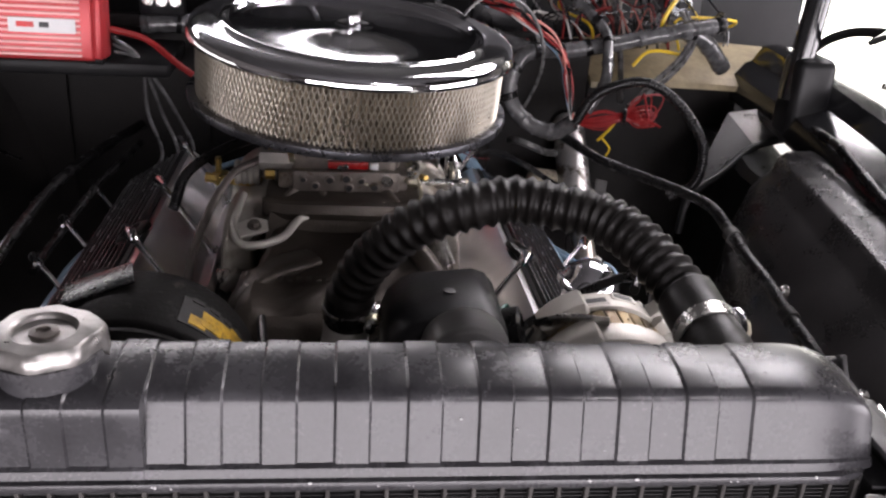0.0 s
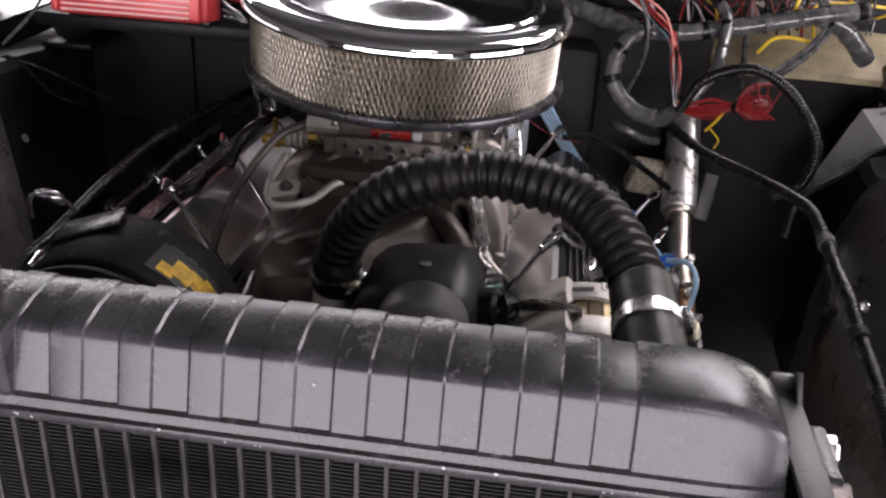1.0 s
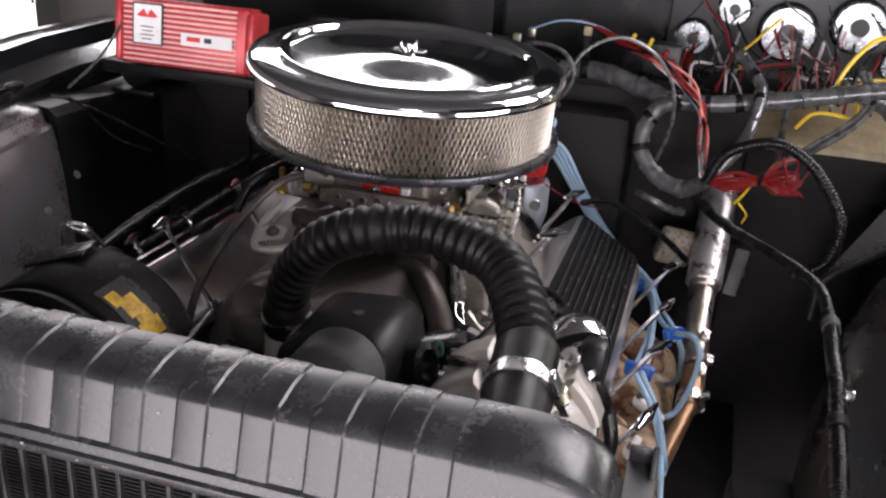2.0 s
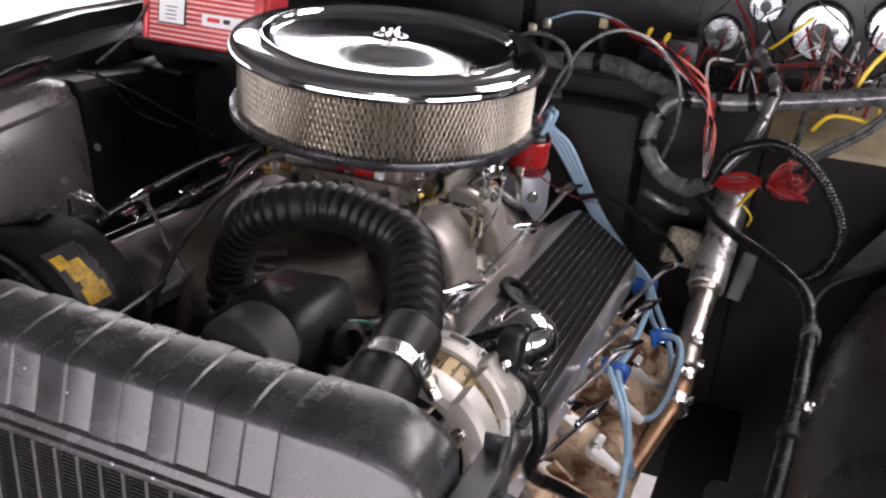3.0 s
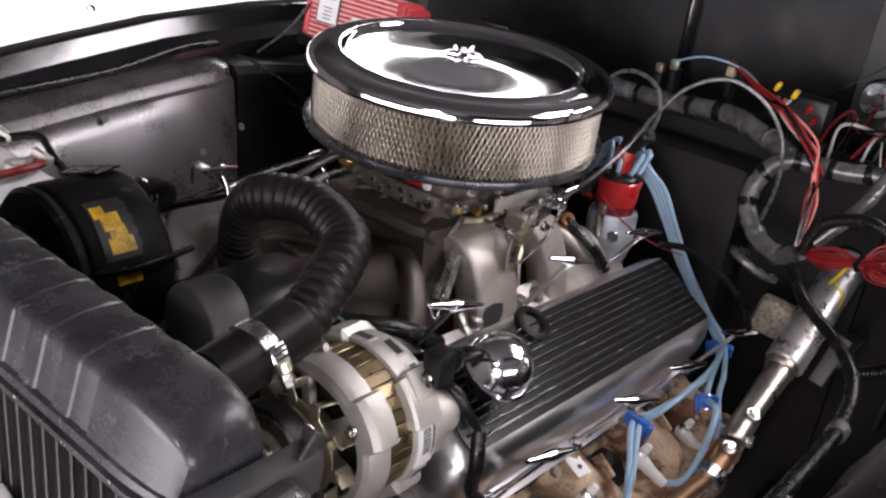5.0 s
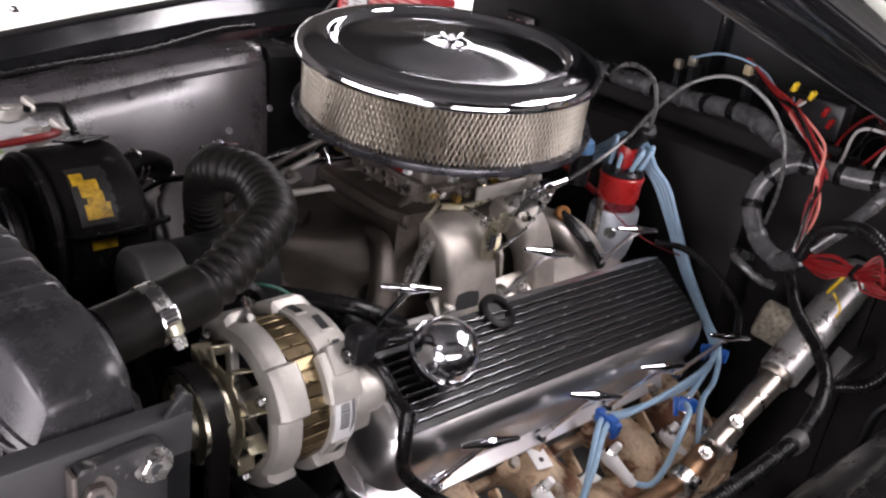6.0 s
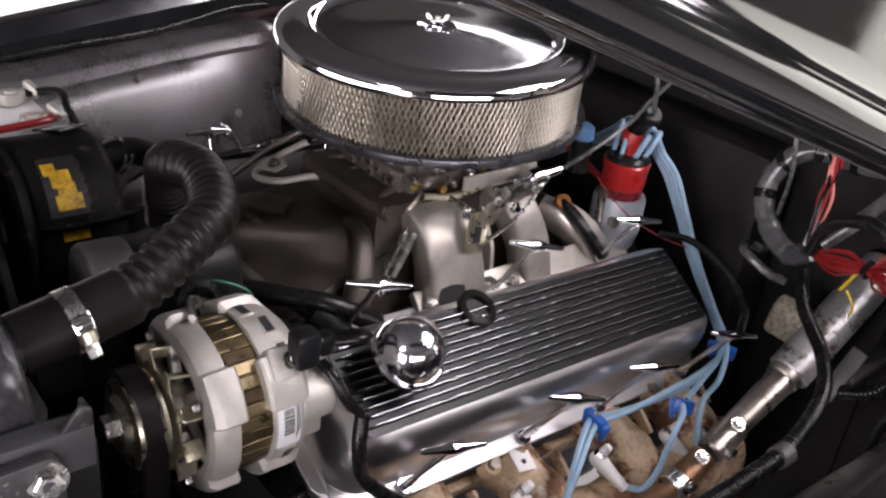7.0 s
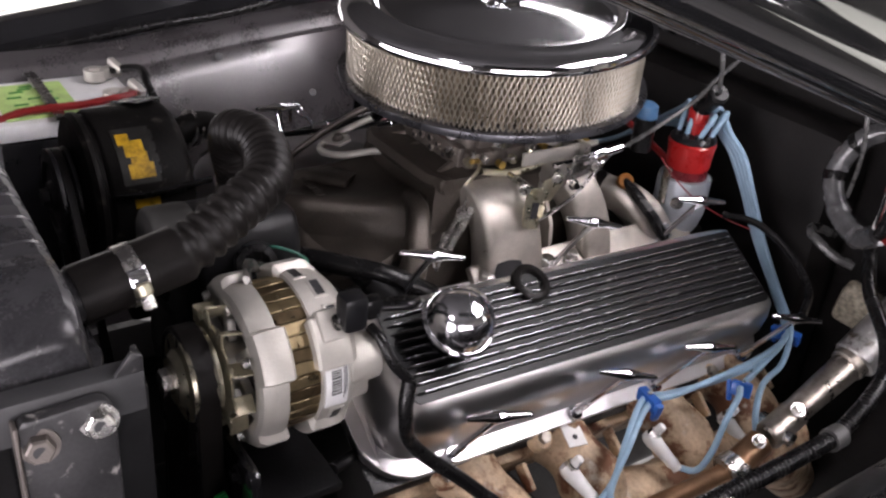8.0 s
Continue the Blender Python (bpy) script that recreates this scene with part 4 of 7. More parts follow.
    part("pad_edge", loft(BM(), [[Vector((x, y, z)) for y, z in ((-0.118 + o, 0.850), (-0.122 + o, 0.858), (-0.118 + o, 0.867), (-0.108 + o, 0.867), (-0.106 + o, 0.850))] for x, o in ((-0.084, 0.01), (-0.06, 0.0), (0.06, 0.0), (0.084, 0.01))]), "intake", th)
    bm = BM()
    for k in range(7):
        block(bm, -0.062 + k * 0.009, -0.057 + k * 0.009, -0.212, -0.202, 0.8262, 0.8275, 0.0005, 1)
    part("cast_mark", bm, "intake", th, "raised casting mark")
    part("water_neck", tube(BM(), [(-0.004, -0.285, 0.76), (-0.002, -0.296, 0.79), (0.002, -0.303, 0.82), (0.004, -0.305, 0.848)], 0.0205, 20, 6), "alu", th, "cast water neck")
    part("neck_flange", block(BM(), -0.045, 0.043, -0.315, -0.272, 0.772, 0.785, 0.006), "alu", th)


intake()


def carburettor():
    th = thing("carburettor", (0, 0, 0.866), "dull metal four-barrel carburettor with brass fittings and links", "carburettor")
    bm = BM()
    block(bm, -0.07, 0.07, -0.072, 0.095, 0.866, 0.885, 0.004)
    part("base_plate", bm, "carb_cast", th)
    bm = BM()
    block(bm, -0.062, 0.062, -0.055, 0.075, 0.884, 0.925, 0.006)
    part("main_body", bm, "carb_cast", th)
    part("air_horn", lathe(BM(), [(0.062, 0.0), (0.066, 0.004), (0.0655, 0.026), (0.058, 0.026), (0.058, 0.0)], pose(0, 0.0, 0.918), 40), "alu", th)
    for y0, y1 in ((-0.068, -0.030), (0.076, 0.128)):
        bowl = part("fuel_bowl", block(BM(), -0.056, 0.056, y0, y1, 0.872, 0.924, 0.008, 3), "carb_cast", th)
        for x in (-0.045, 0.045):
            for z in (0.88, 0.915):
                part("bowl_screw", bolt_head(BM(), (x, y0 if y0 < 0 else y1, z), (0, -1 if y0 < 0 else 1, 0), 0.005, 0.004), "steel", bowl)
    part("metering_block", block(BM(), -0.054, 0.060, -0.0785, -0.0672, 0.8660, 0.8895, 0.003, 2), "carb_cast", th, "stained metering block")
    for x, z, r in ((-0.030, 0.8735, 0.0045), (-0.015, 0.8800, 0.0050), (0.003, 0.8820, 0.0055), (0.006, 0.8715, 0.0048), (0.019, 0.8800, 0.0042), (0.033, 0.8730, 0.0050), (-0.043, 0.8800, 0.0035)):
        hole = part("port_hole", lathe(BM(), [(r * 0.72, 0.0030), (r, 0.0026), (r * 1.12, 0.0), (r * 0.72, 0.0)], frame_to((x, -0.0783, z), (0, -1, 0)), 16), "carb_cast", th)
        # black plug paints the shade inside the port
        part("port_dark", rod(BM(), (x, -0.0775, z), (x, -0.0800, z), r * 0.74, seg=14), "ink", hole, "black disc for the shade in a port")
    # vacuum stubs and a bent pipe across the front of the pad
    for x, y, z, dx in ((-0.052, -0.088, 0.860, -0.012), (-0.022, -0.094, 0.858, 0.004), (0.046, -0.090, 0.862, 0.012)):
        part("vacuum_stub", rod(BM(), (x, y + 0.016, z + 0.004), (x + dx, y - 0.012, z), 0.0062, 0.0048, 14, 0.001), "carb_cast", th)
    part("cross_pipe", tube(BM(), [(-0.104, -0.095, 0.868), (-0.110, -0.135, 0.852), (-0.098, -0.166, 0.842), (-0.062, -0.156, 0.846), (-0.040, -0.118, 0.854), (0.006, -0.108, 0.857), (0.044, -0.112, 0.858)], 0.0042, 10), "alu", th, "bent bare metal pipe")
    part("pipe_tab", prism(BM(), [(-0.017, -0.011), (0.012, -0.012), (0.016, 0.004), (0.006, 0.013), (-0.014, 0.011)], 0.0028, pose(-0.090, -0.146, 0.852, 14, -8, 20), 0.0007), "alu", th, "pale bracket tab")
    part("tab_bolt", bolt_head(BM(), (-0.089, -0.147, 0.8545), (0.1, -0.2, 1), 0.0055, 0.005), "alu_dark", th)
    part("sight_plug", rod(BM(), (0.047, -0.084, 0.881), (0.047, -0.066, 0.881), 0.0065, seg=6), "steel", th)
    part("red_tag", block(BM(), -0.017, 0.026, -0.0745, -0.067, 0.8910, 0.8990, 0.001), "red_cap", th, "small red metal tag")
    part("white_tag", block(BM(), 0.0275, 0.037, -0.0745, -0.067, 0.8905, 0.8985, 0.001), "white", th)
    part("choke_housing", rod(BM(), (-0.064, 0.0, 0.897), (-0.088, 0.0, 0.897), 0.022, seg=24, edge=0.003), "plastic", th)
    part("fuel_fitting", rod(BM(), (-0.09, -0.055, 0.893), (-0.05, -0.055, 0.893), 0.011, seg=6), "alu", th)
    bm = BM()
    rod(bm, (-0.135, -0.022, 0.852), (-0.135, -0.022, 0.864), 0.010, seg=6)
    rod(bm, (-0.138, -0.022, 0.862), (-0.138, -0.022, 0.882), 0.0035, seg=8)
    rod(bm, (-0.152, -0.022, 0.858), (-0.09, -0.034, 0.858), 0.006, seg=8)
    part("brass_fitting", bm, "brass", th, "brass pipe fitting")
    bm = BM()
    for k in range(4):
        lathe(bm, [(0.0, 0), (0.0125, 0), (0.014, 0.003), (0.0125, 0.006), (0, 0.006)], frame_to((-0.118 + 0.007 * k, -0.040, 0.872), (1, 0, 0)), 20)
    part("filter_canister", bm, "alu", th)
    # throttle side
    bm = BM()
    prism(bm, [(-0.012, -0.022), (0.008, -0.028), (0.015, -0.004), (0.010, 0.022), (-0.010, 0.024), (-0.014, 0.0)], 0.003, Matrix(((0, 0, 1, 0.133), (1, 0, 0, -0.026), (0, 1, 0, 0.842), (0, 0, 0, 1))), 0.0006)
    part("throttle_lever", bm, "zinc", th, "gold zinc-plated throttle lever")
    # black sheet on the lever paints the slot's shade
    part("lever_slot", prism(BM(), [(-0.005, -0.012), (0.004, -0.012), (0.005, 0.006), (-0.004, 0.008)], 0.0012, Matrix(((0, 0, 1, 0.1362), (1, 0, 0, -0.026), (0, 1, 0, 0.842), (0, 0, 0, 1)))), "ink", th)
    part("throttle_shaft", rod(BM(), (0.06, -0.026, 0.862), (0.138, -0.026, 0.860), 0.0042, seg=12), "steel", th, "steel throttle shaft")
    part("shaft_nut", rod(BM(), (0.136, -0.026, 0.860), (0.143, -0.026, 0.860), 0.007, seg=6), "zinc", th)
    part("kick_lever", prism(BM(), [(-0.010, -0.012), (0.006, -0.016), (0.022, 0.004), (0.018, 0.014), (-0.006, 0.010)], 0.003, Matrix(((0, 0, 1, 0.126), (1, 0, 0, -0.004), (0, 1, 0, 0.858), (0, 0, 0, 1))), 0.0006), "zinc", th, "gold zinc-plated kick lever")
    part("kick_lever", prism(BM(), [(-0.008, -0.010), (0.008, -0.012), (0.012, 0.006), (0.002, 0.016), (-0.010, 0.008)], 0.003, Matrix(((0, 0, 1, 0.121), (1, 0, 0, 0.018), (0, 1, 0, 0.866), (0, 0, 0, 1))), 0.0006), "steel", th)
    part("throttle_rod", tube(BM(), [(0.137, -0.020, 0.826), (0.140, 0.02, 0.846), (0.134, 0.055, 0.868), (0.124, 0.085, 0.882)], 0.0022, 8, 6), "steel", th, "thin bent throttle rod")
    part("bracket_ear", prism(BM(), [(-0.014, -0.014), (0.016, -0.010), (0.020, 0.012), (-0.010, 0.016)], 0.003, Matrix(((0, 0, 1, 0.112), (1, 0, 0, 0.052), (0, 1, 0, 0.868), (0, 0, 0, 1))), 0.0006), "steel", th)
    for y, z in ((-0.04, 0.866), (0.004, 0.870), (0.03, 0.858), (0.06, 0.876)):
        part("link_bolt", bolt_head(BM(), (0.131, y, z), (1, -0.1, 0.1), 0.0048, 0.006), "steel", th)
    part("accelerator_pump_arm", tube(BM(), [(0.078, 0.05, 0.876), (0.082, 0.02, 0.866), (0.084, -0.02, 0.862), (0.08, -0.06, 0.868)], 0.004, 8), "zinc", th)
    part("vacuum_can", lathe(BM(), [(0, 0), (0.018, 0.001), (0.021, 0.006), (0.021, 0.018), (0.012, 0.026), (0, 0.027)], frame_to((0.062, 0.035, 0.902), (1, 0.2, 0.2)), 28), "alu", th)
    part("fuel_line", tube(BM(), [(-0.09, -0.055, 0.893), (-0.12, -0.080, 0.88), (-0.145, -0.14, 0.84), (-0.15, -0.20, 0.80), (-0.13, -0.27, 0.76)], 0.0045, 10), "alu_dark", th)
    part("vacuum_hose", tube(BM(), [(-0.066, 0.05, 0.89), (-0.12, 0.02, 0.885), (-0.17, -0.02, 0.865), (-0.185, -0.05, 0.83)], 0.006, 10), "rubber", th)
    for k in range(2):
        bm = BM()
        a, b = Vector((0.102 - 0.006 * k, -0.085 - 0.006 * k, 0.838)), Vector((0.117 - 0.006 * k, -0.123 - 0.006 * k, 0.803))
        d = (b - a).normalized()
        s1 = d.orthogonal().normalized()
        s2 = d.cross(s1)
        hel = [a + d * (a - b).length * i / 168 + 0.0045 * (math.cos(i * 0.75) * s1 + math.sin(i * 0.75) * s2) for i in range(169)]
        tube(bm, hel, 0.0009, 5, 0)
        tube(bm, [a, a + (a - b) * 0.3, Vector((0.086, -0.03, 0.86))], 0.001, 5, 4)
        tube(bm, [b, b - (a - b) * 0.25, Vector((0.125, -0.14, 0.785))], 0.001, 5, 4)
        part("return_spring", bm, "steel", th, "steel coil return spring")
    # links, screws and levers round the body
    bits = random.Random(12)
    for k in range(12):
        x, y, z = bits.uniform(-0.07, 0.085), bits.choice((-0.076, -0.070, -0.066)), bits.uniform(0.872, 0.915)
        part("idle_screw", rod(BM(), (x, y, z), (x + bits.uniform(-0.006, 0.006), y - 0.012, z + bits.uniform(-0.004, 0.006)), 0.0032, seg=8, edge=0.0006), ("steel", "brass", "zinc")[k % 3], th)
    for k in range(9):
        y = -0.075 + 0.02 * k
        a = Vector((0.070 + bits.uniform(0, 0.012), y, 0.872 + bits.uniform(0, 0.02)))
        b = a + Vector((bits.uniform(-0.004, 0.014), bits.uniform(-0.03, 0.03), bits.uniform(-0.024, 0.024)))
        part("link_rod", tube(BM(), [a, a.lerp(b, 0.5) + Vector((0.006, 0, 0.003)), b], 0.0021, 6, 4), ("steel", "zinc", "alu_dark")[k % 3], th)
        part("link_nut", rod(BM(), a - Vector((0.002, 0, 0)), a + Vector((0.006, 0, 0)), 0.005, seg=6), ("zinc", "steel", "brass")[k % 3], th)
    for k in range(7):
        y = -0.085 + 0.022 * k
        a = Vector((-0.072, y, 0.874 + bits.uniform(0, 0.025)))
        part("link_nut", rod(BM(), a, a + Vector((-0.010, 0, 0)), 0.0055, seg=6), ("brass", "steel")[k % 2], th)
    for s_, y in ((1, -0.02), (1, 0.045), (-1, 0.0)):
        part("barrel_glint", lathe(BM(), [(0.014, 0), (0.0165, 0.002), (0.0165, 0.034), (0.014, 0.036)], pose(0.052 * s_, y, 0.883), 20), "steel", th, "bright turned post")
    bm = BM()
    block(bm, 0.085, 0.089, -0.01, 0.10, 0.868, 0.884, 0.001)
    block(bm, 0.085, 0.118, 0.072, 0.076, 0.868, 0.888, 0.001)
    part("cable_bracket", bm, "alu", th)
    bm = BM()
    rod(bm, (0.118, 0.06, 0.880), (0.118, 0.078, 0.882), 0.012, 0.012, 20, 0.002)
    rod(bm, (0.118, 0.076, 0.882), (0.122, 0.105, 0.888), 0.0065, 0.005, 12, 0.001)
    rod(bm, (0.105, 0.02, 0.872), (0.118, 0.065, 0.88), 0.003, seg=8)
    part("cable_end", bm, "chrome", th, "bright threaded cable end")


carburettor()


def air_cleaner():
    tilt = Matrix.Translation((0.008, -0.006, 1.0255)) @ Vector((0.045, -0.050, 1)).to_track_quat("Z", "Y").to_matrix().to_4x4() @ Matrix.Diagonal((0.982, 0.982, 1, 1))
    th = thing("air_cleaner", (0, 0, 0.935), "round chrome air cleaner with a wire-mesh filter element", "air cleaner")
    lid = [(0.168, -0.010), (0.1770, -0.0112), (0.1783, -0.0108), (0.1788, -0.0096), (0.1786, -0.0070), (0.1779, -0.0040), (0.1766, -0.0012), (0.1745, 0.0012), (0.1710, 0.0030), (0.1660, 0.0042), (0.157, 0.0050), (0.1475, 0.0054), (0.1455, 0.0062), (0.1440, 0.0074), (0.142, 0.0079), (0.1400, 0.0073), (0.1383, 0.0052), (0.1360, 0.0022), (0.1330, 0.0008)]
    # a bowl that rises to a bell round the nut
    lid += [(r, 0.0005 + 0.0068 * (0.5 + 0.5 * math.cos(math.pi * r / 0.131)) ** 1.15) for r in [0.128 - 0.008 * k for k in range(14)]]
    lid += [(0.0190, 0.0069), (0.0165, 0.0058), (0.010, 0.0055), (0.0, 0.0055)]
    part("lid", lathe(BM(), lid, tilt, 128), "chrome", th, "mirror chrome dished lid", angle=70)
    base = [(0.06, -0.0985), (0.10, -0.0965), (0.13, -0.089), (0.155, -0.085), (0.172, -0.0822), (0.1775, -0.080), (0.1785, -0.0763), (0.1775, -0.0722), (0.172, -0.0715), (0.16, -0.0735), (0.10, -0.088), (0.06, -0.0905), (0.06, -0.0985)]
    part("base_pan", lathe(BM(), base, tilt, 96), "base_rim", th, "dull black steel base pan")
    # pleated paper behind the wire
    bm = BM()
    n = 120
    rings = []
    rnd = random.Random(8)
    sway = [rnd.uniform(-0.12, 0.12) for k in range(n)]
    for h, s in ((-0.0735, 0.0), (-0.053, 0.7), (-0.030, 1.0), (-0.009, 0.0)):
        ring = []
        for k in range(n):
            for f, r in ((0.0, 0.146), (0.26, 0.1625), (0.40, 0.1648), (0.54, 0.1625), (0.80, 0.146)):
                a = 2 * math.pi * (k + f + sway[k] * s * (r > 0.15)) / n
                ring.append(tilt @ Vector((r * math.cos(a), r * math.sin(a), h)))
        rings.append(ring)
    loft(bm, rings)
    el = part("element", bm, "filter", th, "tan pleated filter paper")
    # expanded wire mesh: crossing wires round the element
    verts, faces = [], []
    R, z0, z1, turns, cols = 0.1675, -0.0722, -0.0095, 9, 190
    hw = 0.00062
    for sgn in (1, -1):
        for k in range(cols):
            a0 = 2 * math.pi * k / cols
            prev = None
            for q in range(turns * 2 + 1):
                # the two sets of strands lean opposite ways, so that diamonds form
                a = a0 + sgn * 0.15 * q / (turns * 2)
                zz = z0 + (z1 - z0) * q / (turns * 2)
                da = hw / R
                rr = R + (0.0009 if sgn > 0 else 0.0)
                idx = []
                for aa, ro in ((a - da, 0), (a + da, 0), (a, 0.0006)):
                    p = tilt @ Vector(((rr + ro) * math.cos(aa), (rr + ro) * math.sin(aa), zz))
                    idx.append(len(verts))
                    verts.append(p - base_of(th))
                if prev:
                    for i in range(3):
                        j = (i + 1) % 3
                        faces.append((prev[i], prev[j], idx[j], idx[i]))
                prev = idx
    me = bpy.data.meshes.new("wire_mesh")
    me.from_pydata([tuple(v) for v in verts], [], faces)
    me.materials.append(M["mesh"])
    ob = new("wire_mesh", me)
    ob.parent = el
    tagged(ob, "tan-silver expanded wire mesh", kind="stuff")
    nut = part("wing_nut", lathe(BM(), [(0, 0.0053), (0.0065, 0.0053), (0.0058, 0.0080), (0.0045, 0.0110), (0, 0.0115)], tilt, 20), "chrome", th, "chrome wing nut")
    for s in (-1, 1):
        wing = [(0.003, 0.0), (0.008, 0.0012), (0.0128, 0.0065), (0.0140, 0.0105), (0.0125, 0.0125), (0.0095, 0.0115), (0.004, 0.0050)]
        m = tilt @ pose(0, 0, 0.0066, 0, 0, 20 + (180 if s < 0 else 0)) @ Matrix(((1, 0, 0, 0), (0, 0, 1, -0.0015), (0, 1, 0, 0), (0, 0, 0, 1)))
        part("wing", prism(BM(), wing, 0.0024, m, 0.0008), "chrome", nut)
    part("stud", rod(BM(), (0, 0, 0.90), tilt @ Vector((0, 0, 0.0155)), 0.0030, seg=10), "steel", th)


M["base_rim"] = mat("worn_base_rim", (0.09, 0.09, 0.10), 0.28, 0.8, 0.3, 30, 0.1, 300)
air_cleaner()


# ---- accessories in front of the engine ----
M["fan_gold"] = mat("pale_gold_plate", (0.47, 0.43, 0.31), 0.36, 0.7, 0.2, 70, 0.1, 300)
def alternator():
    ax, az = 0.219, 0.8135
    th = thing("alternator", (ax, -0.35, az - 0.07), "silver cast alternator with a bronze stator band", "alternator")
    m = Matrix.Translation((ax, -0.408, az)) @ pose(0, 0, 0, -90, 0, 0)
    # local z runs to the rear
    n = 240
    phase = -0.60

    def shell(rows, depth, spread):
        """A cast end frame with four square feet that reach over the stator."""
        rings = []
        for r, h, k in rows:
            ring = []
            for i in range(n):
                a = 2 * math.pi * i / n
                foot = max(0.0, min(1.0, 0.5 + 7.0 * (math.cos(4 * (a - phase)) - spread)))
                near = max(0.0, 1 - abs(h - 0.040) / 0.016)
                hh = h + math.copysign(0.011 * near * (1 - foot), h - 0.040)
                ring.append(m @ Vector(((r + depth * k * foot) * math.cos(a), (r + depth * k * foot) * math.sin(a), hh)))
            rings.append(ring)
        return loft(BM(), rings)

    part("front_housing", shell([(0.0515, 0.016, 0), (0.0515, 0.0045, 0), (0.0530, 0.0030, 0), (0.0590, 0.0026, 0.15), (0.0640, 0.0050, 0.8), (0.0658, 0.0090, 1), (0.0668, 0.012, 1), (0.0668, 0.0285, 1), (0.0655, 0.0305, 0.9), (0.061, 0.0308, 0)], 0.0066, 0.30), "alu", th, "bead-blasted silver front housing", angle=24)
    part("bearing_hub", lathe(BM(), [(0.008, -0.006), (0.0165, -0.006), (0.0200, -0.003), (0.0215, 0.004), (0.0215, 0.014), (0.008, 0.014)], m, 32), "alu", th, "cast bearing hub")
    for k in range(6):
        part("spoke", box(BM(), (0.036, 0.0105, 0.008), m @ pose(0, 0, 0.006, 0, 0, 18 + 60 * k) @ pose(0.037, 0, 0), 0.002), "alu", th)
    # black disc paints the shade inside the hollow front
    part("rotor_face", lathe(BM(), [(0.010, 0.015), (0.051, 0.015), (0.051, 0.018), (0.010, 0.018)], m, 40), "ink", th, "black disc for the shade inside the open front")
    part("stator_core", lathe(BM(), [(0.03, 0.018), (0.0612, 0.018), (0.0618, 0.020), (0.0618, 0.060), (0.0612, 0.062), (0.03, 0.062)], m, 72), "copper_winding", th, "bronze laminated stator band")
    tooth = box(BM(), (0.0022, 0.0098, 0.036), m @ pose(0.0622, 0, 0.040), 0.0007, 1)
    tooth.transform(Matrix.Translation(-base_of(th)))
    shapes = [finish(tooth.copy(), "stator_tooth", mt) for mt in ("copper_winding", "bronze_light")]
    tooth.free()
    turn_c = Matrix.Translation(Vector((ax, -0.408, az)) - base_of(th))
    for i in range(36):
        ob = new("stator_tooth", shapes[1 if i % 3 else 0])
        ob.parent = th
        ob.matrix_basis = turn_c @ pose(0, 0, 0, 0, i * 10.0, 0) @ turn_c.inverted()
    rear = part("rear_housing", shell([(0.061, 0.0492, 0), (0.0650, 0.0496, 0.9), (0.0668, 0.0515, 1), (0.0668, 0.075, 1), (0.0655, 0.080, 0.9), (0.0615, 0.087, 0.3), (0.055, 0.0925, 0), (0.030, 0.095, 0), (0.02, 0.0955, 0)], 0.0070, 0.30), "alu", th, "bead-blasted silver rear housing", angle=24)
    for deg, zz, wide in ((-98, 0.064, 0.018), (-76, 0.072, 0.018), (-54, 0.074, 0.012), (-8, 0.070, 0.013), (30, 0.070, 0.016), (62, 0.070, 0.016), (105, 0.070, 0.016), (150, 0.070, 0.016), (205, 0.070, 0.016)):
        rr = 0.0668 + 0.0070 * max(0.0, min(1.0, 0.5 + 7.0 * (math.cos(4 * (radians(deg) - phase)) - 0.30)))
        rim = part("vent_frame", box(BM(), (0.0022, wide + 0.004, 0.0125), m @ pose(0, 0, zz, 0, 0, deg) @ pose(rr - 0.0006, 0, 0), 0.0008, 1), "alu", rear)
        # slightly raised black box stands for the shade in the slot
        part("vent_slot", box(BM(), (0.003, wide, 0.0085), m @ pose(0, 0, zz, 0, 0, deg) @ pose(rr - 0.0007, 0, 0), 0.0008, 1), "ink", rim, "black box for the shade in a vent slot")
    part("rear_boss", rod(BM(), m @ Vector((0.044, -0.006, 0.078)), m @ Vector((0.046, -0.006, 0.114)), 0.0225, 0.0195, 32, 0.004), "alu", rear, "round cast rear boss")
    part("boss_step", box(BM(), (0.022, 0.034, 0.030), m @ pose(0.052, 0.004, 0.084, 0, 0, 0), 0.004), "alu", rear)
    part("housing_ear", box(BM(), (0.020, 0.026, 0.020), m @ pose(0.047, -0.047, 0.066, 0, 0, -40), 0.0025), "alu", rear, "square cast ear with a bolt")
    part("ear_bolt", bolt_head(BM(), m @ Vector((0.054, -0.053, 0.071)), m.to_3x3() @ Vector((1, -0.8, 0.5)), 0.0052, 0.006), "steel", rear)
    for k, deg in enumerate((-34.4, 55.6, 145.6, 235.6)):
        c = m @ Vector((0.0585 * math.cos(radians(deg)), 0.0585 * math.sin(radians(deg)), -0.001))
        part("through_bolt", bolt_head(BM(), c, (0, -1, 0), 0.004, 0.004), "steel", th)
    part("plug", block(BM(), ax + 0.046, ax + 0.066, -0.336, -0.314, az + 0.046, az + 0.078, 0.005), "plastic", th, "black moulded plug")
    part("plug_neck", block(BM(), ax + 0.048, ax + 0.062, -0.315, -0.298, az + 0.050, az + 0.070, 0.005), "rubber", th)

    def wrap(a0, a1, z0, z1, r, mt, name, parent, label=""):
        """A sheet bent round the frame between two angles."""
        rings = []
        for k in range(7):
            a = radians(a0 + (a1 - a0) * k / 6)
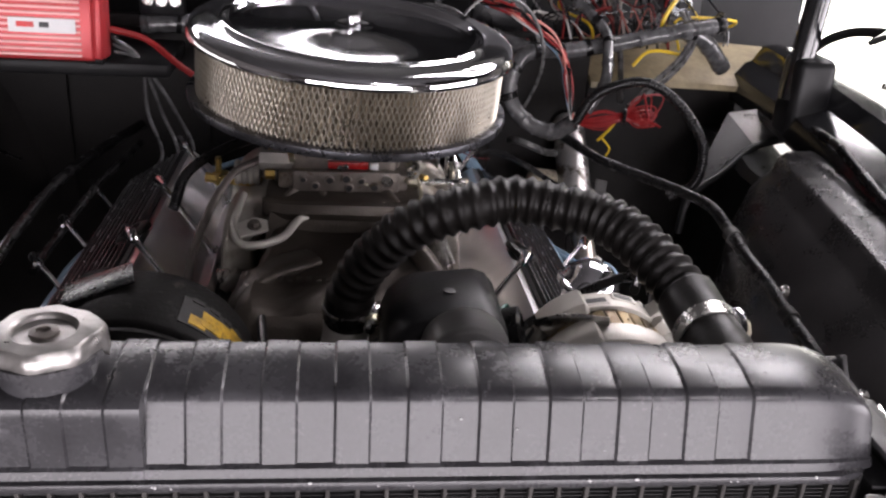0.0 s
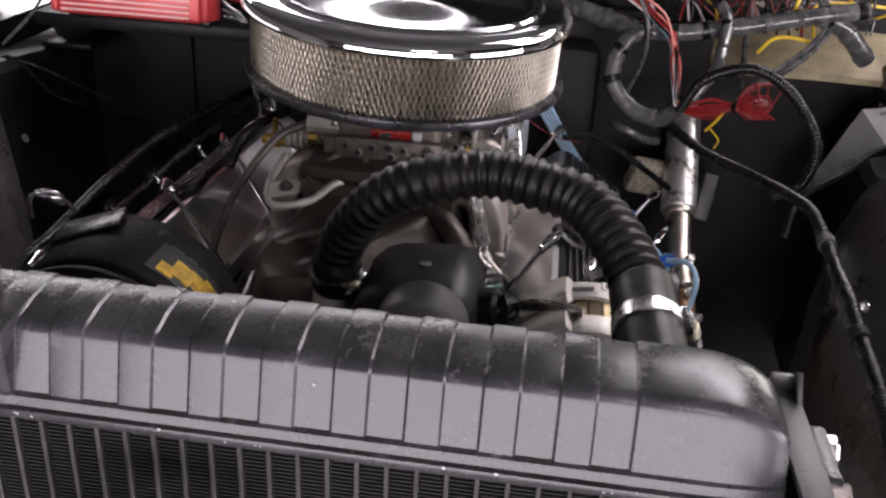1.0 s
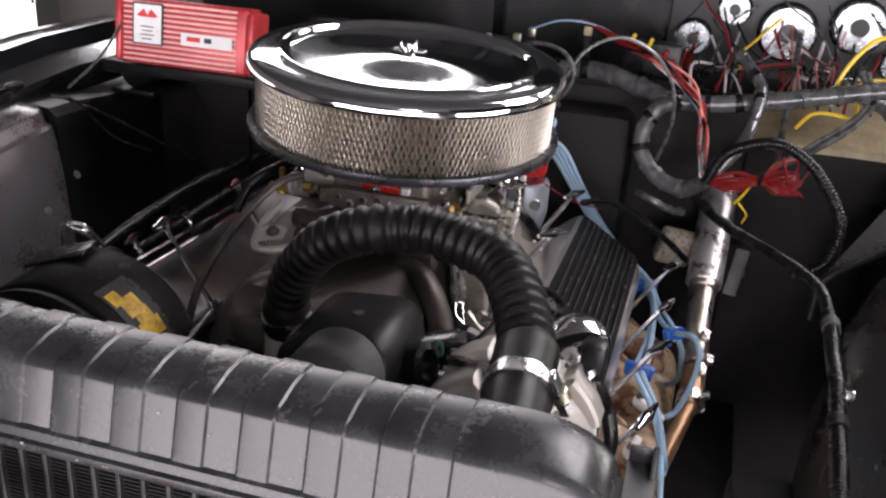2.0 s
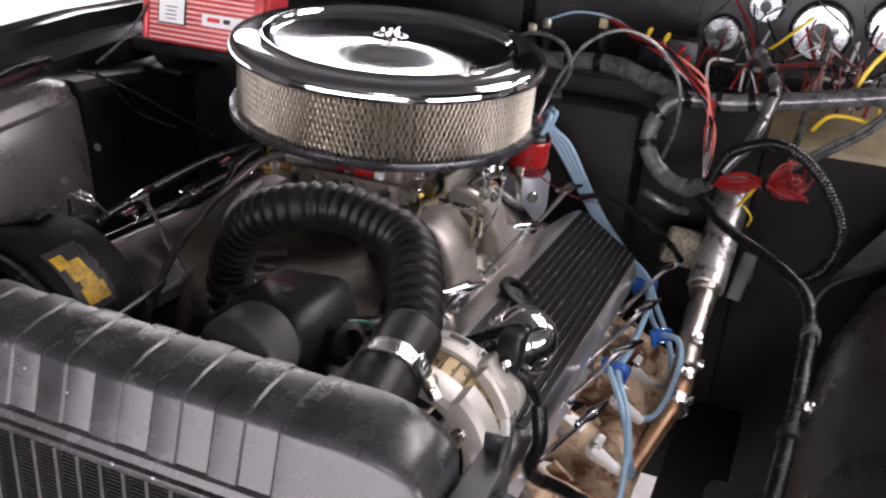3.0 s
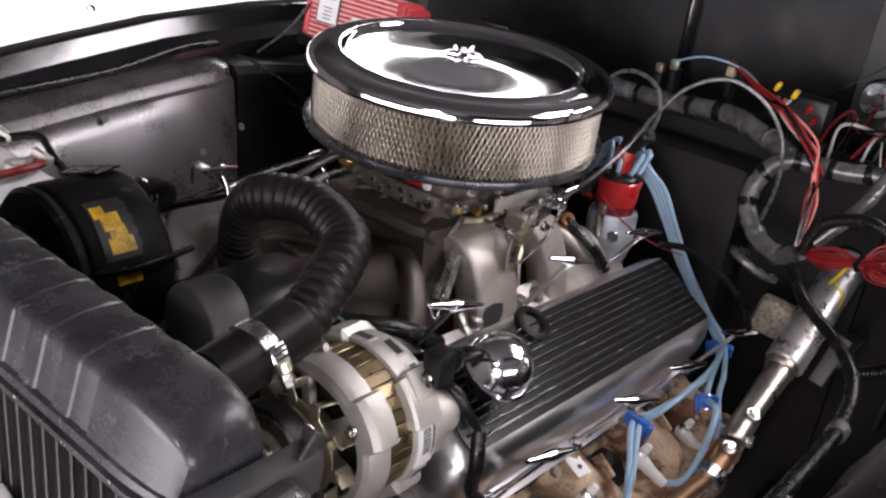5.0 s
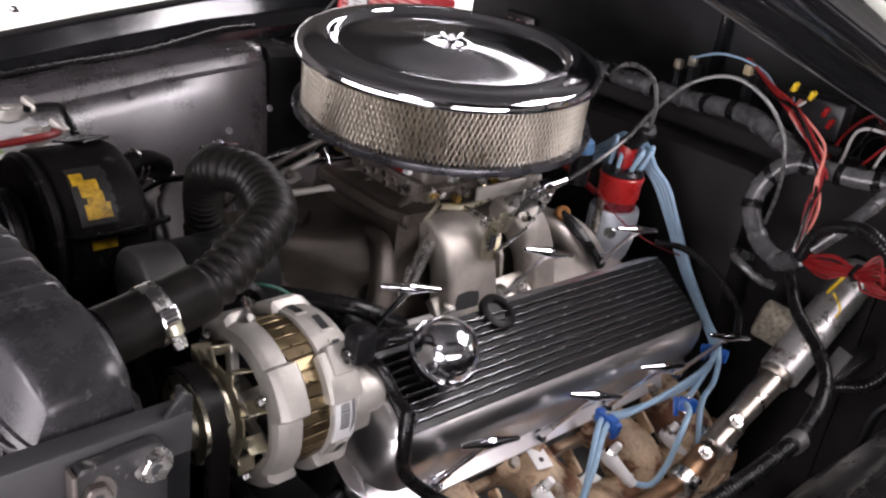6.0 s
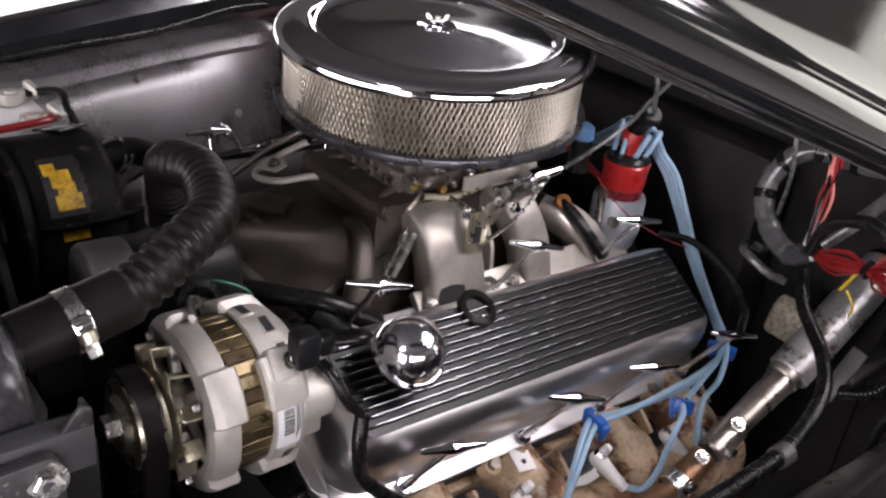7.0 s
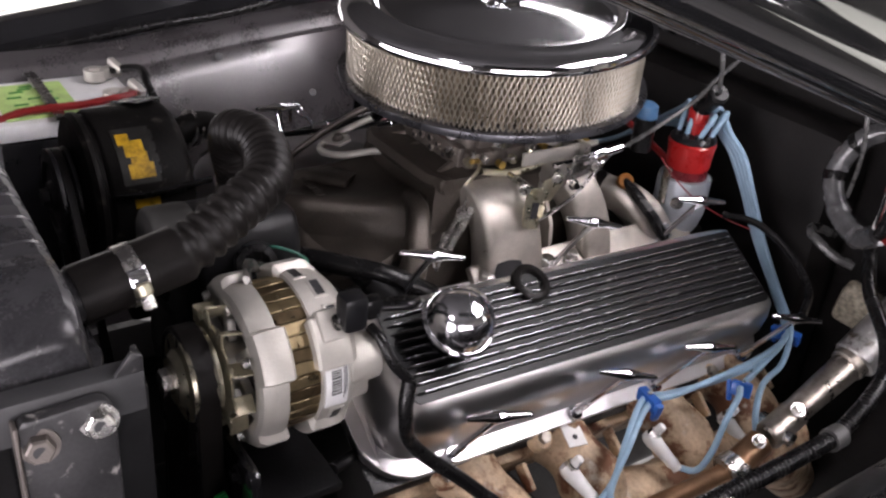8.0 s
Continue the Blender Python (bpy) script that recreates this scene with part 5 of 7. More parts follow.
            rings.append([m @ Vector((rr * math.cos(a), rr * math.sin(a), zz)) for rr, zz in ((r - 0.0012, z0), (r, z0), (r, z1), (r - 0.0012, z1))])
        return part(name, loft(BM(), rings), mt, parent, label)

    wrap(-20, 16, 0.0560, 0.0760, 0.0684, "white", "label", rear, "white paper label")
    rnd = random.Random(4)
    a = -14.0
    while a < 4:
        w = 0.5 + 1.1 * rnd.random()
        wrap(a, a + w, 0.0610, 0.0700, 0.0688, "ink", "label_bar", rear)
        a += w + 0.7 + 0.6 * rnd.random()
    for k in range(3):
        wrap(-16, 10 - 3 * k, 0.0720 + 0.0012 * k, 0.0724 + 0.0012 * k, 0.0688, "ink", "label_bar", rear)
    # fan, pulley, bracket
    fan = part("cooling_fan", lathe(BM(), [(0.008, 0), (0.041, 0), (0.041, 0.0018), (0.008, 0.0018)], m @ pose(0, 0, -0.012), 40), "fan_gold", th, "gold zinc-plated cooling fan")
    for i in range(10):
        bm = BM()
        box(bm, (0.0020, 0.0155, 0.017), m @ pose(0, 0, -0.005, 0, 0, i * 36 + 6) @ pose(0.049, 0, 0.0, 0, -8, -48), 0.0008, 1)
        box(bm, (0.016, 0.009, 0.0020), m @ pose(0, 0, -0.0118, 0, 0, i * 36 + 6) @ pose(0.044, 0.001, 0, 0, 0, -20), 0.0007, 1)
        part("fan_blade", bm, "fan_gold", fan, "pale gold fan paddle")
    pl = [(0.006, -0.045), (0.020, -0.046), (0.024, -0.040), (0.036, -0.0395), (0.037, -0.037), (0.0305, -0.030), (0.0305, -0.027), (0.037, -0.019), (0.037, -0.016), (0.02, -0.014), (0.006, -0.014)]
    part("pulley", lathe(BM(), pl, m, 48), "zinc", th, "plated steel pulley")
    part("pulley_nut", rod(BM(), m @ Vector((0, 0, -0.055)), m @ Vector((0, 0, -0.042)), 0.011, seg=6), "steel", th)
    plate = [(0.196, 0.66), (0.196, 0.744), (0.199, 0.750), (0.205, 0.753), (0.280, 0.753), (0.287, 0.750), (0.290, 0.743), (0.290, 0.66)]
    part("mount_bracket", prism(BM(), plate, 0.010, Matrix(((1, 0, 0, 0), (0, 0, -1, -0.408), (0, 1, 0, 0), (0, 0, 0, 1))), 0.003), "black_gloss", th, "gloss black steel mount bracket")
    part("bracket_shelf", block(BM(), 0.192, 0.283, -0.407, -0.330, 0.695, 0.705, 0.004), "black_satin", th)
    part("bracket_arm", block(BM(), 0.13, 0.22, -0.35, -0.331, 0.66, 0.694, 0.006), "black_satin", th)
    part("bracket_bolt", bolt_head(BM(), (0.262, -0.418, 0.735), (0, -1, 0), 0.006, 0.005), "black_satin", th)
    part("adjuster_arm", tube(BM(), [(0.16, -0.35, 0.86), (0.18, -0.372, 0.878), (0.21, -0.385, 0.882)], 0.006, 8, flat=0.5), "steel", th)
    part("bracket_strut", rod(BM(), (0.26, -0.33, 0.70), (0.21, -0.27, 0.66), 0.006, seg=10), "black_satin", th)
    gc = thing("green_clip", (0.285, -0.44, 0.70), "small green plastic clip by the alternator bracket", "clip")
    bm = BM()
    for k in range(4):
        box(bm, (0.0035, 0.010, 0.026), pose(0.262 + 0.006 * k, -0.430, 0.708, 20, 0, 0), 0.0008, 1)
    part("clip_tooth", bm, "green", gc)
    part("clip_base", box(BM(), (0.03, 0.008, 0.008), pose(0.271, -0.426, 0.697), 0.001), "plastic", gc)


alternator()


def belts():
    def belt(name, circles, y, w, label):
        """A flat loop round the circles (x, z, r), given in order."""
        pts = []
        for i, (x, z, r) in enumerate(circles):
            px, pz, pr = circles[i - 1]
            nx, nz, nr = circles[(i + 1) % len(circles)]
            a0 = math.atan2(z - pz, x - px) + math.pi / 2
            a1 = math.atan2(nz - z, nx - x) + math.pi / 2
            while a1 > a0:
                a1 -= 2 * math.pi
            for q in range(9):
                a = a0 + (a1 - a0) * q / 8
                pts.append((x + r * math.cos(a), z + r * math.sin(a), math.cos(a), math.sin(a)))
        rings = [[Vector((x + c * o, yy, z + s * o)) for o, yy in ((0, y), (0.0038, y), (0.005, y + w * 0.06), (0.005, y + w * 0.94), (0.0038, y + w), (0, y + w))] for x, z, c, s in pts]
        rings.append(rings[0])
        th = thing(name, (circles[0][0], y, circles[0][1] - circles[0][2]), label, "belt")
        part("band", loft(BM(), rings, True, False), "hose_rubber", th, "smooth black belt back")
        edge = [[Vector((x + c * o, yy, z + s * o)) for o, yy in ((0.0006, y - 0.0008), (0.0030, y - 0.0008), (0.0034, y - 0.0001), (0.0006, y - 0.0001))] for x, z, c, s in pts]
        edge.append(edge[0])
        part("edge_cord", loft(BM(), edge, True, False), "rubber", th, "frayed cord edge of the belt")

    belt("drive_belt", [(0.200, 0.54, 0.052), (0.214, 0.812, 0.036)][::1], -0.4465, 0.020, "black rubber drive belt round the alternator pulley")
    belt("drive_belt", [(0.0, 0.50, 0.072), (-0.160, 0.807, 0.047)][::1], -0.451, 0.009, "black rubber drive belt to the compressor pulley")


belts()


def pump():
    th = thing("water_pump", (0.06, -0.36, 0.72), "dark pump housing with a dull grey round snout", "pump")
    part("snout", lathe(BM(), [(0, 0), (0.033, 0.0), (0.0345, 0.003), (0.0350, 0.008), (0.0350, 0.034), (0.0335, 0.0375), (0.031, 0.039), (0, 0.0395)], frame_to((0.092, -0.391, 0.8645), (0, -1, 0.02)), 48), "pump_grey", th, "dull grey round snout")
    rings = []
    for y, g in ((-0.396, 0.008), (-0.393, 0.003), (-0.388, 0.0), (-0.306, 0.0), (-0.300, 0.003), (-0.297, 0.008)):
        rings.append([Vector((x, y, z)) for x, z in ((0.030 + g, 0.74), (0.032 + g, 0.856 - g * 0.5), (0.036 + g, 0.868 - g), (0.048 + g * 0.5, 0.880 - g), (0.060, 0.8845 - g), (0.108, 0.8895 - g), (0.119 - g * 0.5, 0.886 - g), (0.127 - g, 0.876 - g), (0.130 - g, 0.862 - g * 0.5), (0.133 - g, 0.74))])
    part("housing", loft(BM(), rings), "black_satin", th, "satin black cast housing")
    part("top_tab", lathe(BM(), [(0, 0), (0.005, 0), (0.005, 0.0015), (0.002, 0.002), (0, 0.002)], pose(0.085, -0.345, 0.8868), 12), "ink", th)
    part("side_port", lathe(BM(), [(0.0, 0.0), (0.017, 0.0), (0.019, 0.004), (0.019, 0.02), (0.013, 0.022), (0.012, 0.015), (0, 0.015)], frame_to((0.128, -0.345, 0.850), (1, -0.25, 0.3)), 28), "rubber", th)
    part("pump_body", block(BM(), -0.08, 0.16, -0.335, -0.268, 0.60, 0.76, 0.02), "block", th)
    part("pump_pulley", lathe(BM(), [(0, 0), (0.055, 0), (0.06, 0.004), (0.05, 0.012), (0.06, 0.02), (0.06, 0.022), (0, 0.022)], frame_to((0.03, -0.40, 0.70), (0, 1, 0)), 36), "block", th)
    part("sender", rod(BM(), (0.135, -0.305, 0.772), (0.140, -0.312, 0.80), 0.008, seg=6), "steel", th)
    single("ground_wire", tube(BM(), [(0.118, -0.345, 0.855), (0.135, -0.325, 0.862), (0.145, -0.30, 0.845), (0.138, -0.31, 0.803)], 0.0016, 6), "green_wire", "thin green sender wire over the pump", "wire")


M["pump_grey"] = mat("dull_grey_paint", (0.075, 0.073, 0.071), 0.5, 0.3, 0.2, 40, 0.15, 400)
M["green_wire"] = mat("green_wire", (0.02, 0.10, 0.07), 0.4, 0.0, 0.1, 60, 0.0, 300)
pump()


def compressor():
    th = thing("compressor", (-0.16, -0.37, 0.72), "black drum compressor with a faded yellow sticker and belt pulley", "compressor")
    cx, cz = -0.160, 0.807
    m = frame_to((cx, -0.322, cz), (0, -1, 0))
    part("case", lathe(BM(), [(0, 0), (0.072, 0.0), (0.081, 0.002), (0.0865, 0.006), (0.089, 0.012), (0.089, 0.030), (0.089, 0.088), (0.087, 0.091), (0.084, 0.092), (0.084, 0.097), (0.0, 0.097)], m, 64), "drum", th, "black drum case", angle=50)
    part("front_head", lathe(BM(), [(0.0, 0.095), (0.082, 0.095), (0.0865, 0.097), (0.0875, 0.100), (0.0875, 0.103), (0.083, 0.108), (0.07, 0.110), (0, 0.112)], m, 64), "drum", th, "black ribbed front head")
    pul = part("clutch_pulley", lathe(BM(), [(0.02, 0.112), (0.050, 0.112), (0.052, 0.114), (0.052, 0.118), (0.046, 0.122), (0.046, 0.126), (0.052, 0.130), (0.052, 0.134), (0.040, 0.136), (0.036, 0.132), (0.018, 0.133), (0.016, 0.138), (0.0, 0.140)], m, 56), "plastic", th)
    part("hub_nut", rod(BM(), m @ Vector((0, 0, 0.138)), m @ Vector((0, 0, 0.146)), 0.010, seg=6), "plastic", pul)

    def patch(a0, a1, y0, y1, r, mt, name, parent, label=""):
        """A sheet bent round the drum between two angles."""
        rings = []
        for k in range(7):
            a = radians(a0 + (a1 - a0) * k / 6)
            rings.append([Vector((cx + rr * math.cos(a), y, cz + rr * math.sin(a))) for rr, y in ((r - 0.0012, y0), (r, y0), (r, y1), (r - 0.0012, y1))])
        return part(name, loft(BM(), rings), mt, parent, label)

    base = patch(24, 66, -0.400, -0.361, 0.0900, "sticker_dark", "sticker_base", th, "worn dark sticker edge")
    for a0, a1, y0, y1, r in ((52, 61, -0.397, -0.384, 0.0904), (43, 55, -0.392, -0.372, 0.0906), (35, 46, -0.388, -0.370, 0.0904), (28, 38, -0.392, -0.366, 0.0906), (48, 52, -0.384, -0.376, 0.0908)):
        patch(a0, a1, y0, y1, r, "tag", "sticker_scrap", base, "faded yellow sticker scrap")
    for a0, a1 in ((30, 35), (38, 43), (46, 52), (55, 62)):
        patch(a0, a1, -0.365, -0.359, 0.0903, "sticker_dark", "sticker_print", base, "dark print bar")
    patch(8, 17, -0.392, -0.366, 0.0900, "tag", "lower_tag", th, "small yellow tag")
    part("cross_band", tube(BM(), [(-0.17, -0.425, 0.818), (-0.088, -0.414, 0.832), (-0.068, -0.39, 0.836), (-0.066, -0.35, 0.838), (-0.07, -0.31, 0.84)], 0.005, 10, flat=0.7), "rubber", th)
    part("top_flap", box(BM(), (0.055, 0.034, 0.003), pose(-0.190, -0.352, 0.8935, 0, -16, 14), 0.001), "rubber", th, "black rubber flap")
    part("mount", block(BM(), -0.25, -0.10, -0.40, -0.28, 0.66, 0.735, 0.008), "block", th)
    part("rear_port", tube(BM(), [(-0.19, -0.318, 0.845), (-0.20, -0.275, 0.85), (-0.225, -0.24, 0.83)], 0.016, 16), "drum", th)
    bands = lathe(BM(), [(0.018, 0), (0.0215, 0.001), (0.0215, 0.004), (0.018, 0.005), (0.018, 0.008), (0.0215, 0.009), (0.0215, 0.012), (0.018, 0.013)], frame_to((-0.20, -0.292, 0.848), (-0.2, 1, -0.3)), 28)
    part("port_rings", bands, "steel", th)


M["drum"] = worn(mat("grimy_black_drum", (0.0048, 0.0044, 0.0042), 0.55, 0.0, 0.4, 25, 0.2, 300, 0.12, spec=0.06), (0.03, 0.027, 0.024), 60, 0.6)
M["sticker_dark"] = mat("sticker_grey", (0.012, 0.0115, 0.011), 0.5, 0.0, 0.4, 90, 0.1, 300, spec=0.15)
compressor()


def battery():
    th = thing("battery", (-0.49, -0.36, 0.56), "car battery with green label, red cable and bright clamps", "battery")
    part("case", block(BM(), -0.565, -0.40, -0.47, -0.28, 0.56, 0.775, 0.008), "plastic", th)
    part("lid", block(BM(), -0.568, -0.397, -0.473, -0.277, 0.775, 0.800, 0.006), "white", th, "pale grey lid")
    bm = BM()
    block(bm, -0.545, -0.41, -0.455, -0.36, 0.8005, 0.8025, 0.0005, 1)
    part("top_label", bm, "lime", th, "green and white label")
    rnd = random.Random(9)
    bm = BM()
    for k in range(12):
        x, y = -0.535 + 0.01 * k, -0.44 + 0.05 * rnd.random()
        block(bm, x, x + 0.006, y, y + 0.018, 0.8027, 0.8032)
    part("label_bars", bm, "leaf", th, "dark green print bars")
    for x, y in ((-0.43, -0.312), (-0.53, -0.312)):
        part("post", rod(BM(), (x, y, 0.80), (x, y, 0.822), 0.009, 0.008, 16, 0.001), "alu", th)
        bm = BM()
        lathe(bm, [(0.009, 0.804), (0.016, 0.804), (0.016, 0.819), (0.009, 0.819)], pose(x, y, 0), 20)
        box(bm, (0.016, 0.03, 0.016), pose(x - 0.004, y + 0.022, 0.812, 0, 0, 20), 0.002)
        box(bm, (0.03, 0.010, 0.010), pose(x + 0.008, y + 0.028, 0.824, 0, 20, 20), 0.002)
        part("clamp", bm, "alu", th, "bright lead terminal clamp")
    part("hold_down", block(BM(), -0.578, -0.388, -0.40, -0.385, 0.803, 0.809, 0.001), "steel", th)
    single("battery_tray", block(BM(), -0.60, -0.37, -0.50, -0.25, 0.535, 0.56, 0.004), "black_satin", "black steel battery tray on the inner wing", "tray")
    cable("battery_cable", [(-0.43, -0.29, 0.815), (-0.40, -0.30, 0.822), (-0.405, -0.36, 0.815), (-0.42, -0.45, 0.805), (-0.40, -0.52, 0.77)], 0.0052, "red_wire", "thick red battery cable")
    cable("battery_cable", [(-0.53, -0.29, 0.815), (-0.48, -0.262, 0.83), (-0.43, -0.265, 0.82), (-0.39, -0.255, 0.77), (-0.38, -0.23, 0.70)], 0.006, "rubber", "black battery earth cable")


M["lime"] = mat("lime_label", (0.45, 0.62, 0.22), 0.45, 0.0, 0.25, 60, 0.05, 300)
M["leaf"] = mat("dark_green_ink", (0.05, 0.22, 0.04), 0.45, 0.0, 0.2, 60, 0.05, 300)
battery()


# ---- distributor, ignition leads, headers ----
DX, DY = 0.107, 0.243


def distributor():
    th = thing("distributor", (DX, DY, 0.74), "distributor with a silver body and glossy red cap", "distributor")
    m = pose(DX, DY, 0)
    part("shaft_housing", rod(BM(), (DX, DY, 0.72), (DX, DY, 0.785), 0.020, 0.022, 24), "maroon", th)
    part("body", lathe(BM(), [(0, 0.764), (0.026, 0.764), (0.029, 0.77), (0.0325, 0.785), (0.0335, 0.79), (0.0335, 0.829), (0.032, 0.834), (0, 0.834)], m, 48), "body_steel", th, "machined silver body")
    part("body_badge", rod(BM(), (DX + 0.018, DY - 0.026, 0.808), (DX + 0.0215, DY - 0.0305, 0.808), 0.008, seg=20, edge=0.001), "steel", th)
    part("cap_base", lathe(BM(), [(0.0, 0.832), (0.0255, 0.832), (0.0265, 0.836), (0.0255, 0.848), (0.0, 0.848)], m, 48), "maroon", th, "dark red cap skirt")
    cap = part("cap", lathe(BM(), [(0, 0.846), (0.0262, 0.846), (0.0275, 0.850), (0.0282, 0.868), (0.0300, 0.879), (0.0265, 0.883), (0, 0.884)], m, 48), "red_cap", th, "glossy red cap")
    for i in range(8):
        a = 2 * math.pi * i / 8 + 0.2
        x, y = DX + 0.0205 * math.cos(a), DY + 0.0205 * math.sin(a)
        part("tower", rod(BM(), (x, y, 0.878), (x, y, 0.893), 0.0062, 0.0055, 14, 0.001), "plastic", cap)
    part("cap_top", lathe(BM(), [(0, 0.882), (0.0285, 0.882), (0.0285, 0.885), (0.025, 0.889), (0, 0.890)], m, 40), "plastic", cap, "black cap top")
    part("centre_post", lathe(BM(), [(0.0105, 0.883), (0.0105, 0.903), (0.0125, 0.905), (0.0132, 0.92), (0.0105, 0.926), (0, 0.927)], m, 28), "red_cap", cap, "red centre terminal")
    part("hold_clip", block(BM(), DX - 0.006, DX + 0.006, DY - 0.036, DY - 0.032, 0.80, 0.85, 0.001), "steel", th)
    th.location.z -= 0.011
    boot = thing("coil_boot", (DX + 0.012, DY - 0.005, 0.926), "black rubber coil lead boot on the distributor", "boot")
    part("boot", rod(BM(), (DX, DY, 0.922), (DX + 0.026, DY - 0.006, 0.948), 0.0125, 0.011, 18, 0.002), "rubber", boot)
    part("boot_end", rod(BM(), (DX + 0.022, DY - 0.005, 0.945), (DX + 0.030, DY - 0.007, 0.953), 0.013, 0.012, 18, 0.002), "rubber", boot)
    boot.location.z -= 0.011


M["body_steel"] = mat("machined_body_steel", (0.42, 0.45, 0.49), 0.45, 0.6, 0.1, 40, 0.05, 300)
M["maroon"] = mat("dark_red_plastic", (0.12, 0.008, 0.012), 0.3, 0.0, 0.2, 60, 0.05, 300)
distributor()


def tower(i):
    a = 2 * math.pi * i / 8 + 0.2
    return (DX + 0.0205 * math.cos(a), DY + 0.0205 * math.sin(a), 0.877)


PLUGS = [(0.311, -0.204, 0.637), (0.311, -0.086, 0.637), (0.311, 0.032, 0.633), (0.305, 0.168, 0.603)]


def plug_boot(x, y, z):
    """Angled ceramic boot on the plug's hexagon."""
    th = thing("spark_plug_boot", (x, y, z), "white ceramic spark plug boot on a hexagon plug", "plug boot", "spark plug boots")
    root, tip = Vector((x, y, z)), Vector((x + 0.027, y + 0.020, z - 0.029))
    d = (tip - root).normalized()
    sleeve = [(0, -0.006), (0.0062, -0.006), (0.0088, -0.002), (0.0092, 0.006), (0.0082, 0.014), (0.0072, 0.024), (0.0066, 0.034), (0.0072, 0.036), (0.0072, 0.039), (0.0060, 0.041), (0.0060, 0.047), (0, 0.047)]
    part("boot", lathe(BM(), sleeve, frame_to(root, d), 18), "ceramic", th)
    e = Vector((0.30, 0.32, 0.75)).normalized()
    part("plug_shell", rod(BM(), root + e * 0.002, root + e * 0.011, 0.0072, 0.0072, 6, 0.0008), "steel", th, "bright plug hexagon")
    part("terminal", rod(BM(), root + e * 0.010, root + e * 0.021, 0.0052, 0.0046, 12, 0.001), "ceramic", th, "short white insulator")
    return tip


def leads():
    # one bundle falls behind the distributor and runs forward under the cover's flange
    for i, (x, y, z) in enumerate(PLUGS):
        tip = plug_boot(x, y, z)
        o = i * 0.0095
        tx = tower((7, 0, 1, 2)[i])
        pts = [tx, (tx[0] + 0.008, tx[1] + 0.010, 0.908), (0.098 + o * 0.9, 0.282 + o * 0.3, 0.886 - o * 0.3), (0.128 + o * 0.8, 0.292, 0.856), (0.158 + o * 0.6, 0.295, 0.815), (0.196 + o * 0.5, 0.294, 0.762), (0.242 + o * 0.4, 0.288, 0.716), (0.286 + o * 0.2, 0.270, 0.684 + o * 0.3)]
        if i < 2:
            e = (i - 0.5) * 0.009
            pts += [(0.306, 0.215, 0.680 + e), (0.309 + e * 0.5, 0.13, 0.678 + e), (0.306 + e, 0.06, 0.679 + e * 0.6), (0.304 + e, 0.020, 0.680), (0.330 + e * 0.6, -0.027, 0.660), (0.346 + e * 0.4, -0.058, 0.624), (0.352, y + 0.012 * (1 + i) + (0.06 if i == 0 else 0.02), 0.592), (tip.x + 0.010, tip.y + 0.008, tip.z - 0.010), tuple(tip)]
        elif i == 2:
            pts += [(0.312, 0.20, 0.675), (0.335, 0.135, 0.684), (0.362, 0.092, 0.702), (0.372, 0.066, 0.688), (0.366, 0.066, 0.640), (0.354, 0.066, 0.606), tuple(tip)]
        else:
            pts += [(0.315, 0.235, 0.668), (0.335, 0.175, 0.672), (0.352, 0.150, 0.650), (0.354, 0.168, 0.600), (0.342, 0.185, 0.578), tuple(tip)]
        cable("ignition_lead", pts, 0.0036, "blue_wire", "pale blue silicone ignition lead", "ignition lead", "ignition leads", 10)
    for i in range(4):
        o = i * 0.008
        tx = tower((3, 4, 5, 6)[i])
        pts = [tx, (tx[0] - 0.012, tx[1] + 0.02, 0.910 - o * 0.3), (0.04, 0.278 + o, 0.88 - o), (-0.03, 0.30 + o, 0.83), (-0.12, 0.318, 0.77), (-0.24, 0.30, 0.72), (-0.33, 0.22 - 0.05 * i, 0.675), (-0.365, 0.10 - 0.08 * i, 0.655), (-0.345, 0.05 - 0.085 * i, 0.60)]
        cable("ignition_lead", pts, 0.0033, "blue_wire", "pale blue silicone ignition lead", "ignition lead", "ignition leads", 10)

    def separator(c, d, w):
        th = thing("lead_separator", c, "bright blue plastic ignition lead separator", "lead separator", "lead separators")
        m = frame_to(c, d)
        bm = BM()
        box(bm, (w, 0.016, 0.011), m, 0.002)
        part("clamp_body", bm, "blue", th)
        part("clamp_leg", box(BM(), (0.006, 0.022, 0.009), m @ pose(-w / 2 - 0.001, -0.005, 0, 0, 0, 12), 0.0015), "blue", th)
        part("clamp_screw", rod(BM(), m @ Vector((0.0, -0.010, 0)), m @ Vector((0, 0.010, 0)), 0.003, seg=8), "steel", th)

    separator(Vector((0.302, 0.026, 0.680)), (0.15, 1.0, 0.0), 0.030)
    separator(Vector((0.291, 0.270, 0.682)), (0.3, -1.0, -0.2), 0.030)
    separator(Vector((0.340, 0.128, 0.685)), (0.6, -0.9, 0.3), 0.022)
    # folded clip hanging from the flange, with a small hole
    clip = thing("clip_plate", (0.262, -0.05, 0.652), "bright folded steel clip plate on the cover flange", "clip")
    part("tab", box(BM(), (0.036, 0.026, 0.0016), Matrix(((0.93, 0.05, 0.36, 0.2765), (-0.20, 0.97, -0.12, -0.0535), (-0.30, -0.15, 0.93, 0.6485), (0, 0, 0, 1))), 0.0005, 1), "ceramic", clip)
    # black plug paints the hole's shade
    part("tab_hole", rod(BM(), (0.2835, -0.0555, 0.6465), (0.2842, -0.0558, 0.6486), 0.0028, seg=12), "ink", clip)
    part("fold", box(BM(), (0.012, 0.028, 0.0016), pose(0.262, -0.049, 0.6565, 0, -20, -8), 0.0005, 1), "ceramic", clip)


leads()


